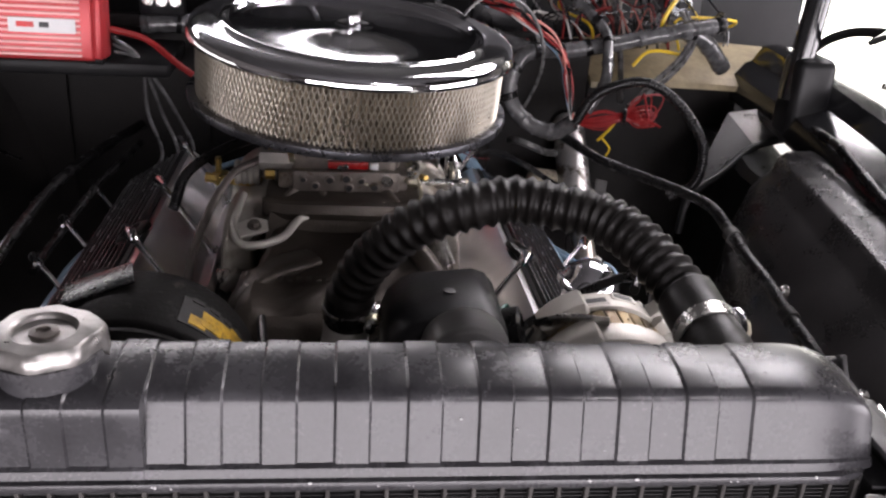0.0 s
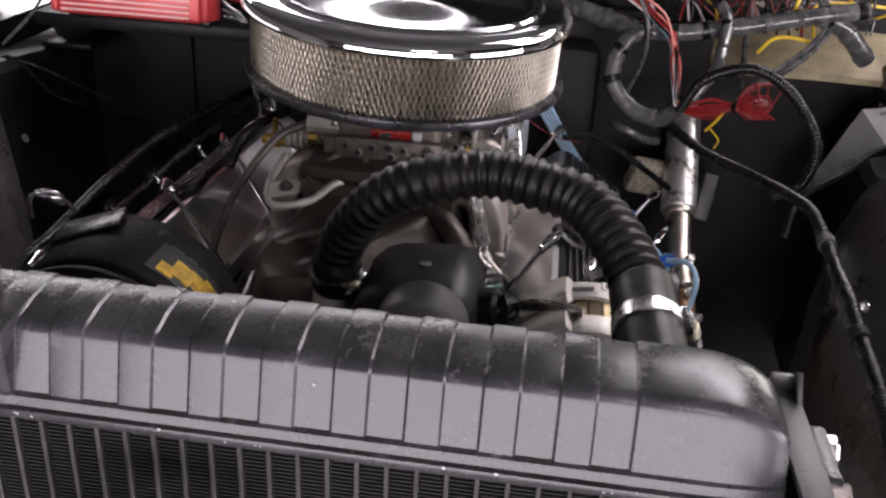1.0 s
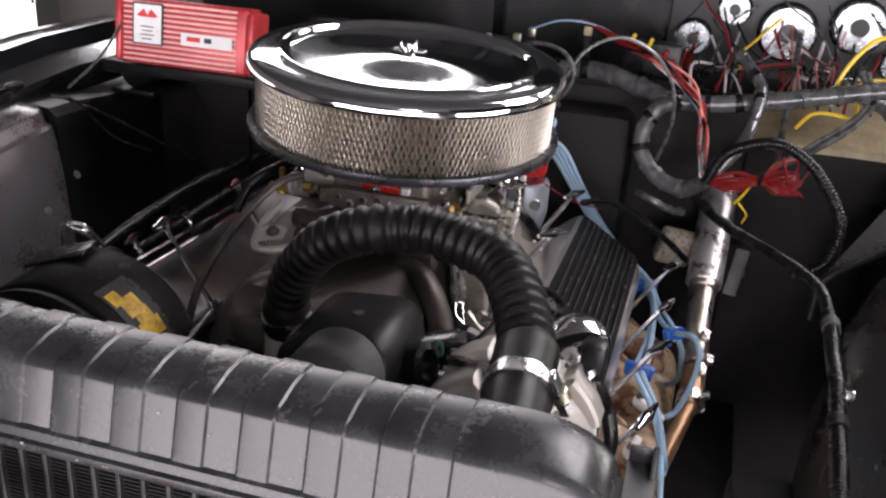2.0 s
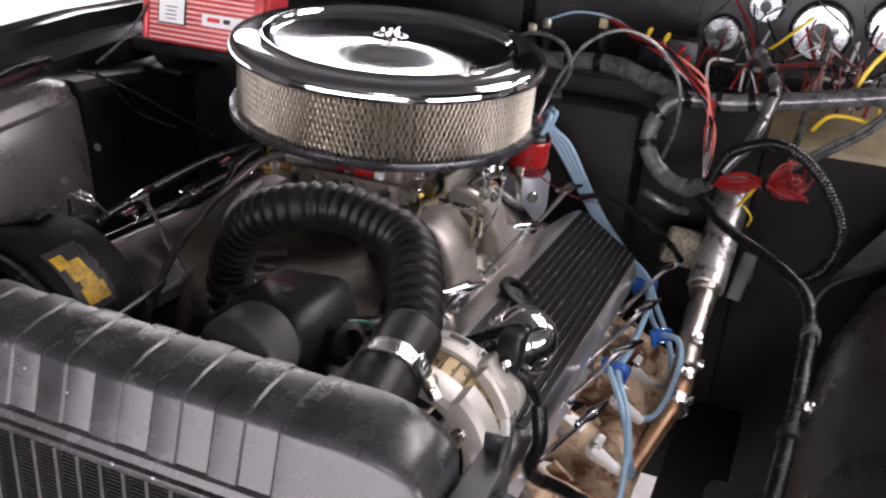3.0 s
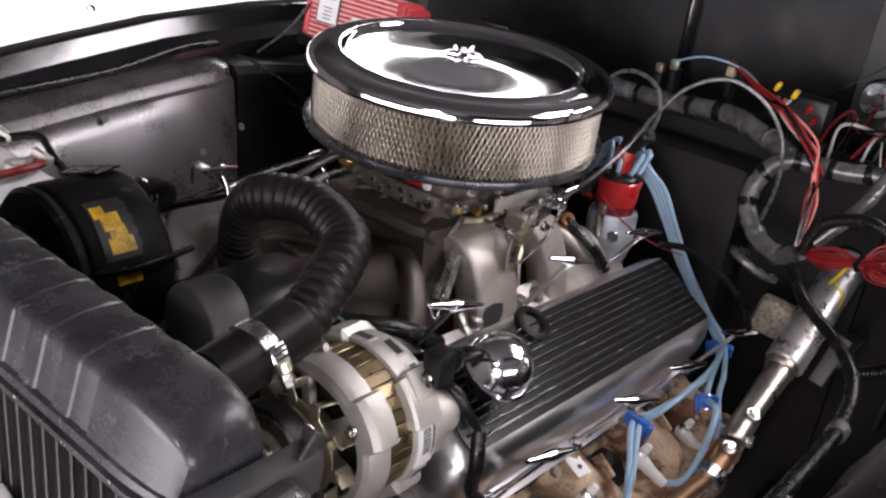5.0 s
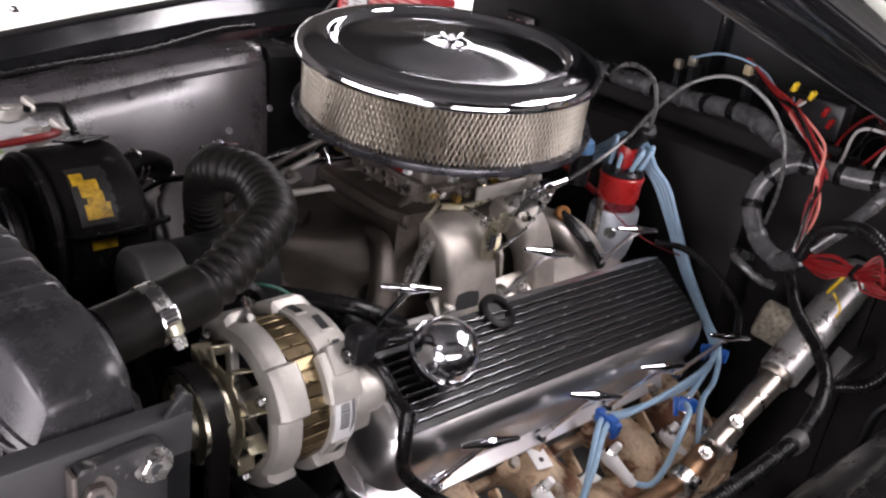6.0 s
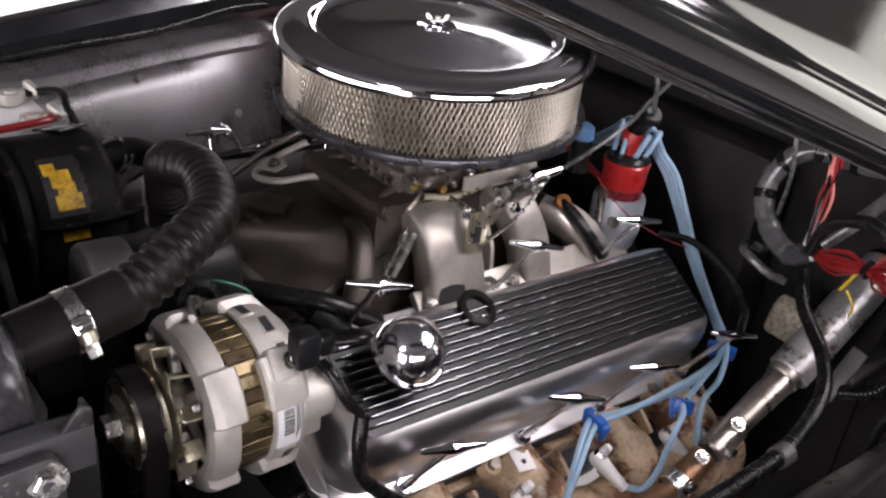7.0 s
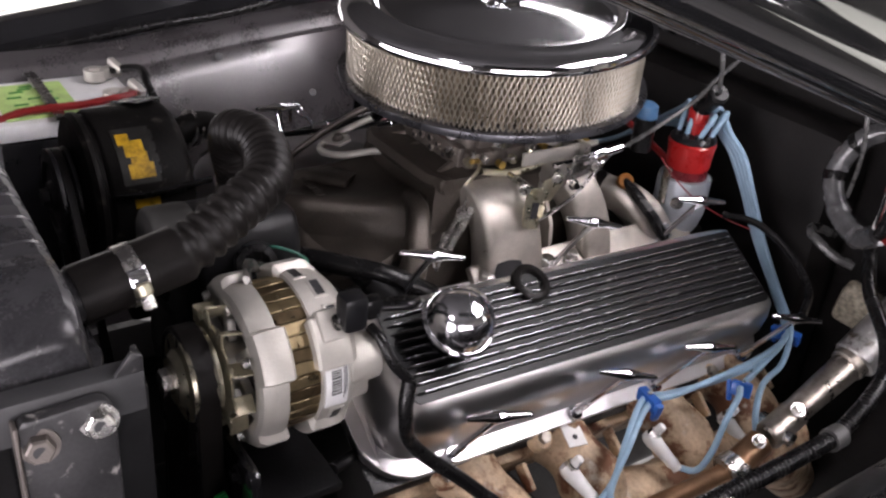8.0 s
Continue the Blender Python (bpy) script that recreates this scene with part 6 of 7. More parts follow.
def headers(side):
    """Cast exhaust manifold: four stubby ports swept into one log."""
    th = thing("exhaust_manifold", (side * 0.30, 0, 0.42), "heat-stained rusty tan cast exhaust manifold", "exhaust manifold", "exhaust manifolds")
    part("port_flange", box(BM(), (0.014, 0.50, 0.066), cover_matrix(side) @ pose(0.138, 0.06, -0.150), 0.004), "header", th)
    rnd = random.Random(12)
    for i, y in enumerate((-0.185, -0.065, 0.075, 0.190)):
        pts = [(side * 0.225, y + 0.012, 0.626), (side * 0.262, y + 0.016, 0.619), (side * 0.292, y + 0.026, 0.600), (side * 0.312, y + 0.040, 0.566), (side * 0.315, y + 0.058, 0.52)]
        part("port", tube(BM(), pts, 0.034, 24, 8, radius=lambda q: 0.034 + 0.003 * math.sin(90 * q)), "header", th, "heat-stained port casting", angle=60)
        part("port_boss", lathe(BM(), [(0, 0.012), (0.010, 0.012), (0.013, 0.009), (0.0145, 0.0), (0, 0.0)], frame_to((side * 0.262, y - 0.022, 0.640), (side * 0.75, 0, 0.65)), 20), "header", th)
        part("manifold_bolt", bolt_head(BM(), (side * 0.268, y - 0.022, 0.6475), (side * 0.75, 0, 0.65), 0.0075, 0.007), "worn_steel", th)
        part("heat_rib", box(BM(), (0.030, 0.006, 0.016), pose(side * 0.285, y + 0.066 + 0.004 * rnd.random(), 0.618, 0, side * 38, 0), 0.002), "header", th)
    log = [[Vector((side * (0.318 + 0.036 * math.cos(a)), y, 0.545 + 0.046 * math.sin(a) + 0.006 * math.cos(y * 52))) for a in [2 * math.pi * q / 20 for q in range(20)]] for y in [-0.235 + 0.02 * k for k in range(27)]]
    part("log", loft(BM(), log), "header", th, "rust-blotched manifold log", angle=60)
    part("outlet", rod(BM(), (side * 0.312, 0.26, 0.53), (side * 0.27, 0.42, 0.38), 0.042, 0.036, 24), "header", th)


headers(1)
headers(-1)


# ---- ignition box on the firewall ----
def ignition_box():
    m = pose(-0.437, 0.285, 0.958, -8, 0, 0)
    th = thing("ignition_box", (-0.425, 0.29, 0.905), "red finned ignition control box with white labels", "ignition box")
    part("case", box(BM(), (0.215, 0.05, 0.098), m, 0.006, 3), "red_box", th, "red anodised case")
    for k in range(12):
        z = -0.042 + k * 0.0077
        part("rib", box(BM(), (0.19, 0.0035, 0.0036), m @ pose(-0.004, -0.0262, z), 0.0008, 1), "pink", th, "worn pale rib")
    for x in (-0.111, 0.111):
        part("end_cap", box(BM(), (0.012, 0.054, 0.09), m @ pose(x, 0.002, -0.002), 0.005), "red_box", th)
    lab = part("label_plate", box(BM(), (0.052, 0.0015, 0.062), m @ pose(-0.056, -0.0290, 0.012), 0.0005, 1), "ink", th, "black-edged label plate")
    part("label_field", box(BM(), (0.047, 0.0015, 0.057), m @ pose(-0.056, -0.0296, 0.012), 0.0005, 1), "white", lab, "white label field")
    bm = BM()
    prism(bm, [(-0.018, -0.004), (-0.006, 0.006), (0.0, -0.003), (0.006, 0.006), (0.018, -0.004), (0.012, -0.006), (-0.012, -0.006)], 0.0006, m @ pose(-0.056, -0.0305, 0.028) @ Matrix(((1, 0, 0, 0), (0, 0, -1, 0), (0, 1, 0, 0), (0, 0, 0, 1))))
    part("red_mark", bm, "red_ink", lab, "red mark")
    bm = BM()
    for k in range(4):
        box(bm, (0.022 - 0.004 * (k % 2), 0.0006, 0.0016), m @ pose(-0.056, -0.0306, 0.008 - 0.006 * k))
    part("print_bars", bm, "ink", lab, "small black print bars")
    lab2 = part("name_plate", box(BM(), (0.085, 0.0015, 0.019), m @ pose(0.043, -0.0290, -0.004), 0.0005, 1), "white", th, "white name plate")
    bm = BM()
    box(bm, (0.022, 0.0006, 0.007), m @ pose(0.022, -0.0302, -0.003))
    part("name_bars", bm, "red_ink", lab2, "red print bar")
    bm = BM()
    box(bm, (0.012, 0.0006, 0.007), m @ pose(0.046, -0.0302, -0.003))
    part("name_bars", bm, "ink", lab2, "dark print bar")
    for x in (-0.09, 0.09):
        part("foot", block(BM(), -0.425 + x - 0.012, -0.425 + x + 0.012, 0.27, 0.31, 0.9045, 0.916, 0.002), "rubber", th)
    cable("ignition_cable", [(-0.318, 0.30, 0.948), (-0.27, 0.30, 0.935), (-0.22, 0.275, 0.905), (-0.15, 0.255, 0.87), (-0.05, 0.262, 0.85), (0.06, 0.262, 0.82)], 0.0045, "red_wire", "dull red ignition box cable")
    for k in range(3):
        cable("ignition_cable", [(-0.318, 0.31, 0.935 - 0.01 * k), (-0.285, 0.32, 0.90), (-0.275 + 0.02 * k, 0.30, 0.83), (-0.25 + 0.02 * k, 0.25, 0.78), (-0.29, 0.20, 0.755)], 0.003, "tape", "thin grey ignition box cable")
    rl = thing("relay_strip", (-0.27, 0.43, 0.955), "small terminal strip with bright screws on the firewall", "terminal strip")
    part("strip", block(BM(), -0.30, -0.235, 0.415, 0.432, 0.945, 0.985, 0.003), "plastic", rl)
    for x in (-0.288, -0.268, -0.248):
        part("screw", bolt_head(BM(), (x, 0.415, 0.968), (0, -1, 0), 0.006, 0.004), "steel", rl)
    single("prop_strap", tube(BM(), [(-0.60, 0.20, 0.875), (-0.565, 0.235, 0.92), (-0.54, 0.27, 0.98), (-0.53, 0.30, 1.04)], 0.004, 8, flat=0.5), "grey_hose", "thin grey strap by the passenger cowl", "strap")
    wb = thing("wiper_motor", (-0.57, 0.36, 0.84), "dark bracketed motor in the cowl corner", "motor")
    part("motor_body", rod(BM(), (-0.60, 0.36, 0.87), (-0.53, 0.36, 0.90), 0.03, seg=24, edge=0.004), "black_satin", wb)
    part("motor_bracket", block(BM(), -0.62, -0.54, 0.33, 0.44, 0.838, 0.848, 0.003), "black_satin", wb)


ignition_box()


# ---- wiring at the driver's side of the firewall ----
def harness(pts, r, label):
    """A taped loom: a sleeve with wound bands of tape."""
    th = thing("harness", pts[0], label, "harness")
    part("sleeve", tube(BM(), pts, r, 14, 10), "tape", th)
    C = resample(pts, 0.011)
    rnd = random.Random(len(pts) * 7)
    for i in range(1, len(C) - 1, 4):
        d = (C[i + 1] - C[i - 1]).normalized()
        w = 0.004 + 0.003 * rnd.random()
        o = r * 1.07
        part("tape_band", lathe(BM(), [(r * 0.9, -w), (o, -w * 0.9), (o * 1.02, 0), (o, w * 0.9), (r * 0.9, w)], frame_to(C[i], (d + Vector((rnd.uniform(-0.25, 0.25), rnd.uniform(-0.25, 0.25), rnd.uniform(-0.25, 0.25)))).normalized()), 14), "tape" if rnd.random() < 0.6 else "rubber", th)
    return th


def wiring():
    harness([(0.60, 0.41, 0.975), (0.544, 0.40, 0.967), (0.429, 0.386, 0.944), (0.343, 0.372, 0.931), (0.282, 0.359, 0.929), (0.257, 0.345, 0.905), (0.251, 0.331, 0.866), (0.279, 0.318, 0.832), (0.318, 0.304, 0.822), (0.345, 0.292, 0.842)], 0.0125, "thick tape-wrapped grey-black wiring harness loop")
    harness([(-0.30, 0.425, 0.93), (-0.15, 0.425, 0.938), (-0.023, 0.422, 0.940), (0.074, 0.418, 0.943), (0.163, 0.410, 0.952), (0.228, 0.395, 0.94), (0.28, 0.365, 0.93)], 0.014, "tape-wrapped harness along the firewall top")
    harness([(0.365, 0.44, 0.995), (0.40, 0.38, 0.962), (0.398, 0.34, 0.931), (0.386, 0.30, 0.900), (0.36, 0.285, 0.86)], 0.0085, "grey corrugated harness branch behind the loop")
    harness([(0.62, 0.43, 0.90), (0.575, 0.415, 0.945), (0.53, 0.40, 0.965)], 0.014, "taped harness tail going into the cabin")

    def loom(name, pts, r, label):
        C = resample(pts, 0.0012)
        single(name, tube(BM(), C, r, 12, 0, radius=lambda s: r * (0.9 + 0.14 * (math.sin(2 * math.pi * s / 0.0048) > 0))), "rubber", label, "loom", "", "", 60)

    loom("split_loom", [(0.347, 0.290, 0.842), (0.365, 0.274, 0.887), (0.403, 0.259, 0.912), (0.437, 0.243, 0.917), (0.475, 0.227, 0.896), (0.505, 0.211, 0.859), (0.515, 0.198, 0.828), (0.503, 0.185, 0.790), (0.47, 0.19, 0.765)], 0.0075, "black corrugated split loom in a loop")
    loom("split_loom", [(0.335, 0.305, 0.815), (0.379, 0.246, 0.801), (0.436, 0.192, 0.793), (0.472, 0.138, 0.793), (0.492, 0.084, 0.793), (0.501, 0.03, 0.779)], 0.0074, "glossy black corrugated loom running to the inner wing")
    loom("split_loom", [(0.501, 0.03, 0.779), (0.499, -0.03, 0.772), (0.498, -0.09, 0.770), (0.494, -0.16, 0.764), (0.488, -0.26, 0.758), (0.48, -0.36, 0.74), (0.47, -0.48, 0.70)], 0.0080, "sleeved black corrugated loom clipped to the inner wing")
    for y, x, z, mt in ((0.028, 0.501, 0.778, "pump_grey"), (-0.16, 0.494, 0.764, "sticker_dark")):
        d = Vector((0.0, 1, 0.05))
        single("cable_clamp", lathe(BM(), [(0.0080, -0.008), (0.0104, -0.008), (0.0104, 0.008), (0.0080, 0.008)], frame_to((x, y, z), d), 24), mt, "metal cable clamp on the sleeved cable", "clamp")
    for y, z in ((-0.115, 0.772), (-0.10, 0.758), (-0.30, 0.752)):
        single("clip_screw", bolt_head(BM(), (0.508, y, z), (-1, -0.2, 0.3), 0.006, 0.006), "steel", "small bright clip screw on the inner wing", "screw")
    # colourful bundle dropping from the dash
    rnd = random.Random(3)
    core = [(0.135, 0.44, 1.019), (0.201, 0.40, 1.0), (0.257, 0.363, 0.985), (0.302, 0.345, 0.956), (0.323, 0.327, 0.927), (0.333, 0.308, 0.896), (0.341, 0.290, 0.846)]
    for k, mt in enumerate(("red_wire", "red_wire", "pink_wire", "pink_wire", "pink_wire", "white_wire", "blue_wire", "rubber", "red_wire", "rubber")):
        j = [Vector(p) + Vector((rnd.uniform(-1, 1), rnd.uniform(-1, 1), rnd.uniform(-1, 1))) * 0.008 * (1 if 0 < i < 6 else 0.3) for i, p in enumerate(core)]
        if mt in ("pink_wire", "white_wire", "blue_wire"):
            j[0:2] = [Vector((0.22 + 0.02 * rnd.random(), 0.42, 0.99)), Vector((0.245, 0.38, 0.985))]
        cable("loose_wire", j, 0.0019, mt, {"red_wire": "thin red wire", "pink_wire": "thin salmon pink wire", "white_wire": "thin white wire", "blue_wire": "thin pale blue wire", "rubber": "thin black wire"}[mt] + " hanging in the dash bundle", "wire", "dash wires", 6, 6)
    # coiled red hank tied in the middle
    th = thing("red_wire_hank", (0.345, 0.29, 0.835), "coil of red wire tied in the middle", "wire coil")
    for k in range(17):
        a, b = rnd.uniform(0.4, 1.1), rnd.uniform(-1, 1)
        tip = Vector((0.478 - 0.045 * rnd.random(), 0.268 + 0.04 * rnd.random(), 0.868 + 0.026 * b))
        pts = [(0.349, 0.290, 0.843 + 0.004 * b), (0.38 + 0.006 * a, 0.286 + 0.010 * b, 0.851 + 0.016 * b * a), (0.416, 0.284, 0.857 + 0.004 * b), (0.445 - 0.01 * a, 0.28 + 0.012 * b, 0.868 + 0.026 * a * b), tip, (0.450, 0.276, 0.858 - 0.014 * a), (0.418, 0.28, 0.853 + 0.002 * b), (0.385, 0.282, 0.845 - 0.006 * a), (0.352, 0.288, 0.840)]
        part("strand", tube(BM(), pts, 0.0014, 6, 6), "red_wire", th)
    part("tie", tube(BM(), [(0.415, 0.272, 0.856), (0.418, 0.28, 0.866), (0.419, 0.290, 0.857), (0.417, 0.282, 0.847), (0.415, 0.272, 0.855)], 0.003, 6), "rubber", th, "black tie")
    # yellow wires
    cable("loose_wire", [(0.405, 0.285, 0.845), (0.398, 0.29, 0.83), (0.388, 0.30, 0.812)], 0.0022, "yellow", "short yellow wire under the red coil", "wire", "dash wires", 6)
    cable("loose_wire", [(0.395, 0.30, 0.815), (0.408, 0.30, 0.80), (0.405, 0.305, 0.785)], 0.0014, "yellow", "thin yellow wire end under the coil", "wire", "dash wires", 6)
    cable("loose_wire", [(0.58, 0.44, 1.045), (0.545, 0.43, 1.035), (0.531, 0.42, 1.026), (0.514, 0.42, 1.000), (0.503, 0.42, 0.972), (0.504, 0.42, 0.950)], 0.0032, "yellow", "yellow wire looping by the dash", "wire", "dash wires", 8)
    cable("loose_wire", [(0.458, 0.40, 0.905), (0.475, 0.395, 0.928), (0.50, 0.395, 0.932), (0.53, 0.395, 0.928), (0.538, 0.40, 0.935)], 0.0028, "yellow", "yellow wire end over the grey leads", "wire", "dash wires", 8)
    for k in range(2):
        cable("loose_wire", [(0.53 + 0.008 * k, 0.42, 0.99), (0.545 + 0.006 * k, 0.40, 0.955), (0.52 + 0.01 * k, 0.37, 0.925), (0.47 + 0.012 * k, 0.33, 0.895), (0.43, 0.30 + 0.008 * k, 0.865)], 0.0042, "grey_hose", "grey jacketed lead to the dash", "wire", "dash wires", 8)
    cable("gauge_cable", [(0.462, 0.64, 1.005), (0.455, 0.58, 1.0), (0.448, 0.48, 0.955), (0.444, 0.42, 0.905), (0.440, 0.38, 0.85)], 0.0048, "grey_hose", "grey gauge drive cable", "cable")
    # speedometer style loop
    cable("loop_cable", [(0.275, 0.33, 0.85), (0.288, 0.31, 0.90), (0.289, 0.30, 0.94), (0.279, 0.297, 0.975), (0.251, 0.285, 1.010), (0.208, 0.272, 1.026), (0.168, 0.25, 1.008), (0.145, 0.22, 0.968), (0.137, 0.19, 0.935), (0.134, 0.14, 0.910), (0.124, 0.108, 0.889)], 0.0025, "grey_hose", "thin grey throttle cable in a high loop")
    cable("coil_lead", [(DX + 0.03, DY - 0.007, 0.942), (0.15, 0.215, 0.955), (0.163, 0.195, 0.985), (0.150, 0.20, 1.010), (0.12, 0.21, 1.018), (0.09, 0.22, 1.012), (0.05, 0.25, 0.985)], 0.0028, "grey_hose", "pale grey coil lead looped behind the filter")
    cable("loose_wire", [(0.118, 0.178, 0.862), (0.14, 0.185, 0.842), (0.165, 0.20, 0.822), (0.19, 0.225, 0.805), (0.215, 0.25, 0.795)], 0.0010, "maroon", "thin red wire from the distributor", "wire", "dash wires", 6)
    cable("vent_hose", [(0.19, 0.225, 0.808), (0.222, 0.25, 0.806), (0.268, 0.262, 0.785), (0.310, 0.25, 0.762), (0.338, 0.205, 0.757)], 0.0045, "rubber", "black cable over the rear of the valve cover")
    cable("vent_hose", [(0.262, 0.35, 0.79), (0.258, 0.31, 0.806), (0.275, 0.285, 0.808), (0.305, 0.29, 0.795), (0.325, 0.30, 0.79)], 0.0055, "grey_hose", "short grey hose stub by the firewall")
    single("blue_cap", lathe(BM(), [(0, 0), (0.012, 0), (0.013, 0.003), (0.012, 0.016), (0.006, 0.02), (0, 0.02)], pose(0.095, 0.165, 0.905), 24), "blue_dull", "dull blue cap behind the air cleaner", "cap")
    single("vacuum_pod", rod(BM(), (0.095, 0.165, 0.865), (0.095, 0.165, 0.906), 0.013, seg=20), "rubber", "black vacuum pod under the blue cap", "pod")
    single("orange_knob", rod(BM(), (0.080, 0.165, 0.815), (0.090, 0.157, 0.822), 0.010, seg=20, edge=0.002), "orange", "worn orange knob on the manifold rear", "knob")
    cable("rear_hose", [(0.085, 0.16, 0.82), (0.11, 0.165, 0.805), (0.13, 0.175, 0.785), (0.14, 0.19, 0.76)], 0.007, "rubber", "short black hose behind the runner")
    # connectors on the firewall
    for x, y, z, mt in ((0.040, 0.424, 0.985, "zinc"), (0.062, 0.424, 0.995, "zinc"), (0.145, 0.43, 1.005, "tan")):
        th = thing("terminal", (x, y, z - 0.012), "small brass terminal on the dash edge", "terminal", "terminals")
        part("terminal_block", box(BM(), (0.012, 0.010, 0.014), pose(x, y, z), 0.002), mt, th)
        part("terminal_post", block(BM(), x - 0.004, x + 0.004, y, y + 0.02, z - 0.05, z - 0.0065), "plastic", th)
    cable("loose_wire", [(0.06, 0.42, 1.0), (0.11, 0.42, 1.018), (0.17, 0.42, 1.012), (0.22, 0.40, 0.985)], 0.0016, "blue_wire", "thin blue wire along the dash edge", "wire", "dash wires", 6)
    fb = thing("fuse_cluster", (0.25, 0.44, 0.97), "black connector cluster with yellow and red plugs", "connector")
    part("cluster_base", block(BM(), 0.20, 0.285, 0.44, 0.475, 0.945, 0.995, 0.005), "plastic", fb)
    for x, z, mt in ((0.212, 1.004, "yellow"), (0.238, 1.0, "yellow"), (0.262, 0.985, "red_cap"), (0.272, 0.972, "red_cap")):
        part("plug", box(BM(), (0.006, 0.010, 0.013), pose(x, 0.438, z - 0.004, 10, 20, 0), 0.0015), mt, fb)
    for k in range(16):
        x = 0.30 + 0.022 * k
        sx = rnd.uniform(-0.05, 0.05)
        z0 = 0.96 + 0.09 * rnd.random()
        mt = ("red_wire", "white_wire", "rubber", "rubber", "grey_hose", "red_wire", "yellow", "rubber")[k % 8]
        cable("loose_wire", [(x, 0.645, z0), (x + sx, 0.60, z0 - 0.02 - 0.05 * rnd.random()), (x + sx * 1.5, 0.54, 0.945 + 0.03 * rnd.random()), (x * 0.85 + 0.03, 0.47, 0.952 + 0.02 * rnd.random()), (x * 0.8 + 0.05, 0.42, 0.93)], 0.0016 + 0.0012 * rnd.random(), mt, {"red_wire": "red", "white_wire": "white", "rubber": "black", "grey_hose": "grey", "yellow": "yellow"}[mt] + " wire hanging behind the gauges", "wire", "dash wires", 6, 6)


def dash_tangle():
    rnd = random.Random(21)
    kinds = (("rubber", "black"), ("white_wire", "white"), ("pink_wire", "salmon pink"), ("rubber", "black"), ("red_wire", "red"), ("grey_hose", "grey"))
    for k in range(22):
        mt, word = kinds[k % 6]
        x = 0.28 + 0.33 * rnd.random()
        z = 0.965 + 0.10 * rnd.random()
        sx = rnd.uniform(-0.07, 0.07)
        dip = rnd.uniform(0.02, 0.06)
        pts = [(x, 0.632, z), (x + sx * 0.3, 0.60, z - dip * 0.4), (x + sx, 0.57 - 0.04 * rnd.random(), z - dip), (x + sx * 1.4, 0.50, 0.955 + 0.03 * rnd.random()), (x + sx * 1.2, 0.44, 0.945 + 0.02 * rnd.random()), (x + sx, 0.405, 0.942)]
        cable("loose_wire", pts, 0.0011 + 0.0009 * rnd.random(), mt, "thin " + word + " wire tangled behind the gauges", "wire", "dash wires", 6, 6)


M["blue_dull"] = mat("dull_blue_plastic", (0.06, 0.14, 0.26), 0.45, 0.0, 0.2, 60, 0.05, 300)
M["orange"] = mat("worn_orange_plastic", (0.22, 0.085, 0.012), 0.45, 0.0, 0.25, 60, 0.05, 300)
wiring()
dash_tangle()


def gauge(x, z, r):
    th = thing("gauge", (x, 0.66, z - r), "round gauge back with a white and chrome case", "gauge", "dash gauges")
    m = frame_to((x, 0.665, z), (0, -1, 0))
    part("bezel", lathe(BM(), [(r * 0.9, 0), (r * 1.1, 0.002), (r * 1.12, 0.010), (r * 0.95, 0.014)], m, 40), "black_gloss", th)
    part("case", lathe(BM(), [(r, 0.0), (r, 0.022), (r * 0.94, 0.028), (0, 0.028)], m, 40), "chrome_white", th, "pale metal case back")
    part("boss", lathe(BM(), [(0, 0.028), (r * 0.36, 0.028), (r * 0.34, 0.036), (0, 0.037)], m, 24), "ink", th)
    for a in (40, 160, 280):
        c = m @ Vector((r * 0.66 * math.cos(radians(a)), r * 0.66 * math.sin(radians(a)), 0.028))
        part("terminal_nut", rod(BM(), c, c + Vector((0, -0.008, 0)), r * 0.13, seg=6), "steel", th)


M["chrome_white"] = mat("pale_gauge_metal", (0.30, 0.315, 0.33), 0.25, 0.8, 0.5, 50, 0.05, 300)
for gx, gz, gr in ((0.293, 0.978, 0.027), (0.352, 1.030, 0.025), (0.440, 1.0, 0.043), (0.545, 1.02, 0.040), (0.61, 0.965, 0.022)):
    gauge(gx, gz, gr)


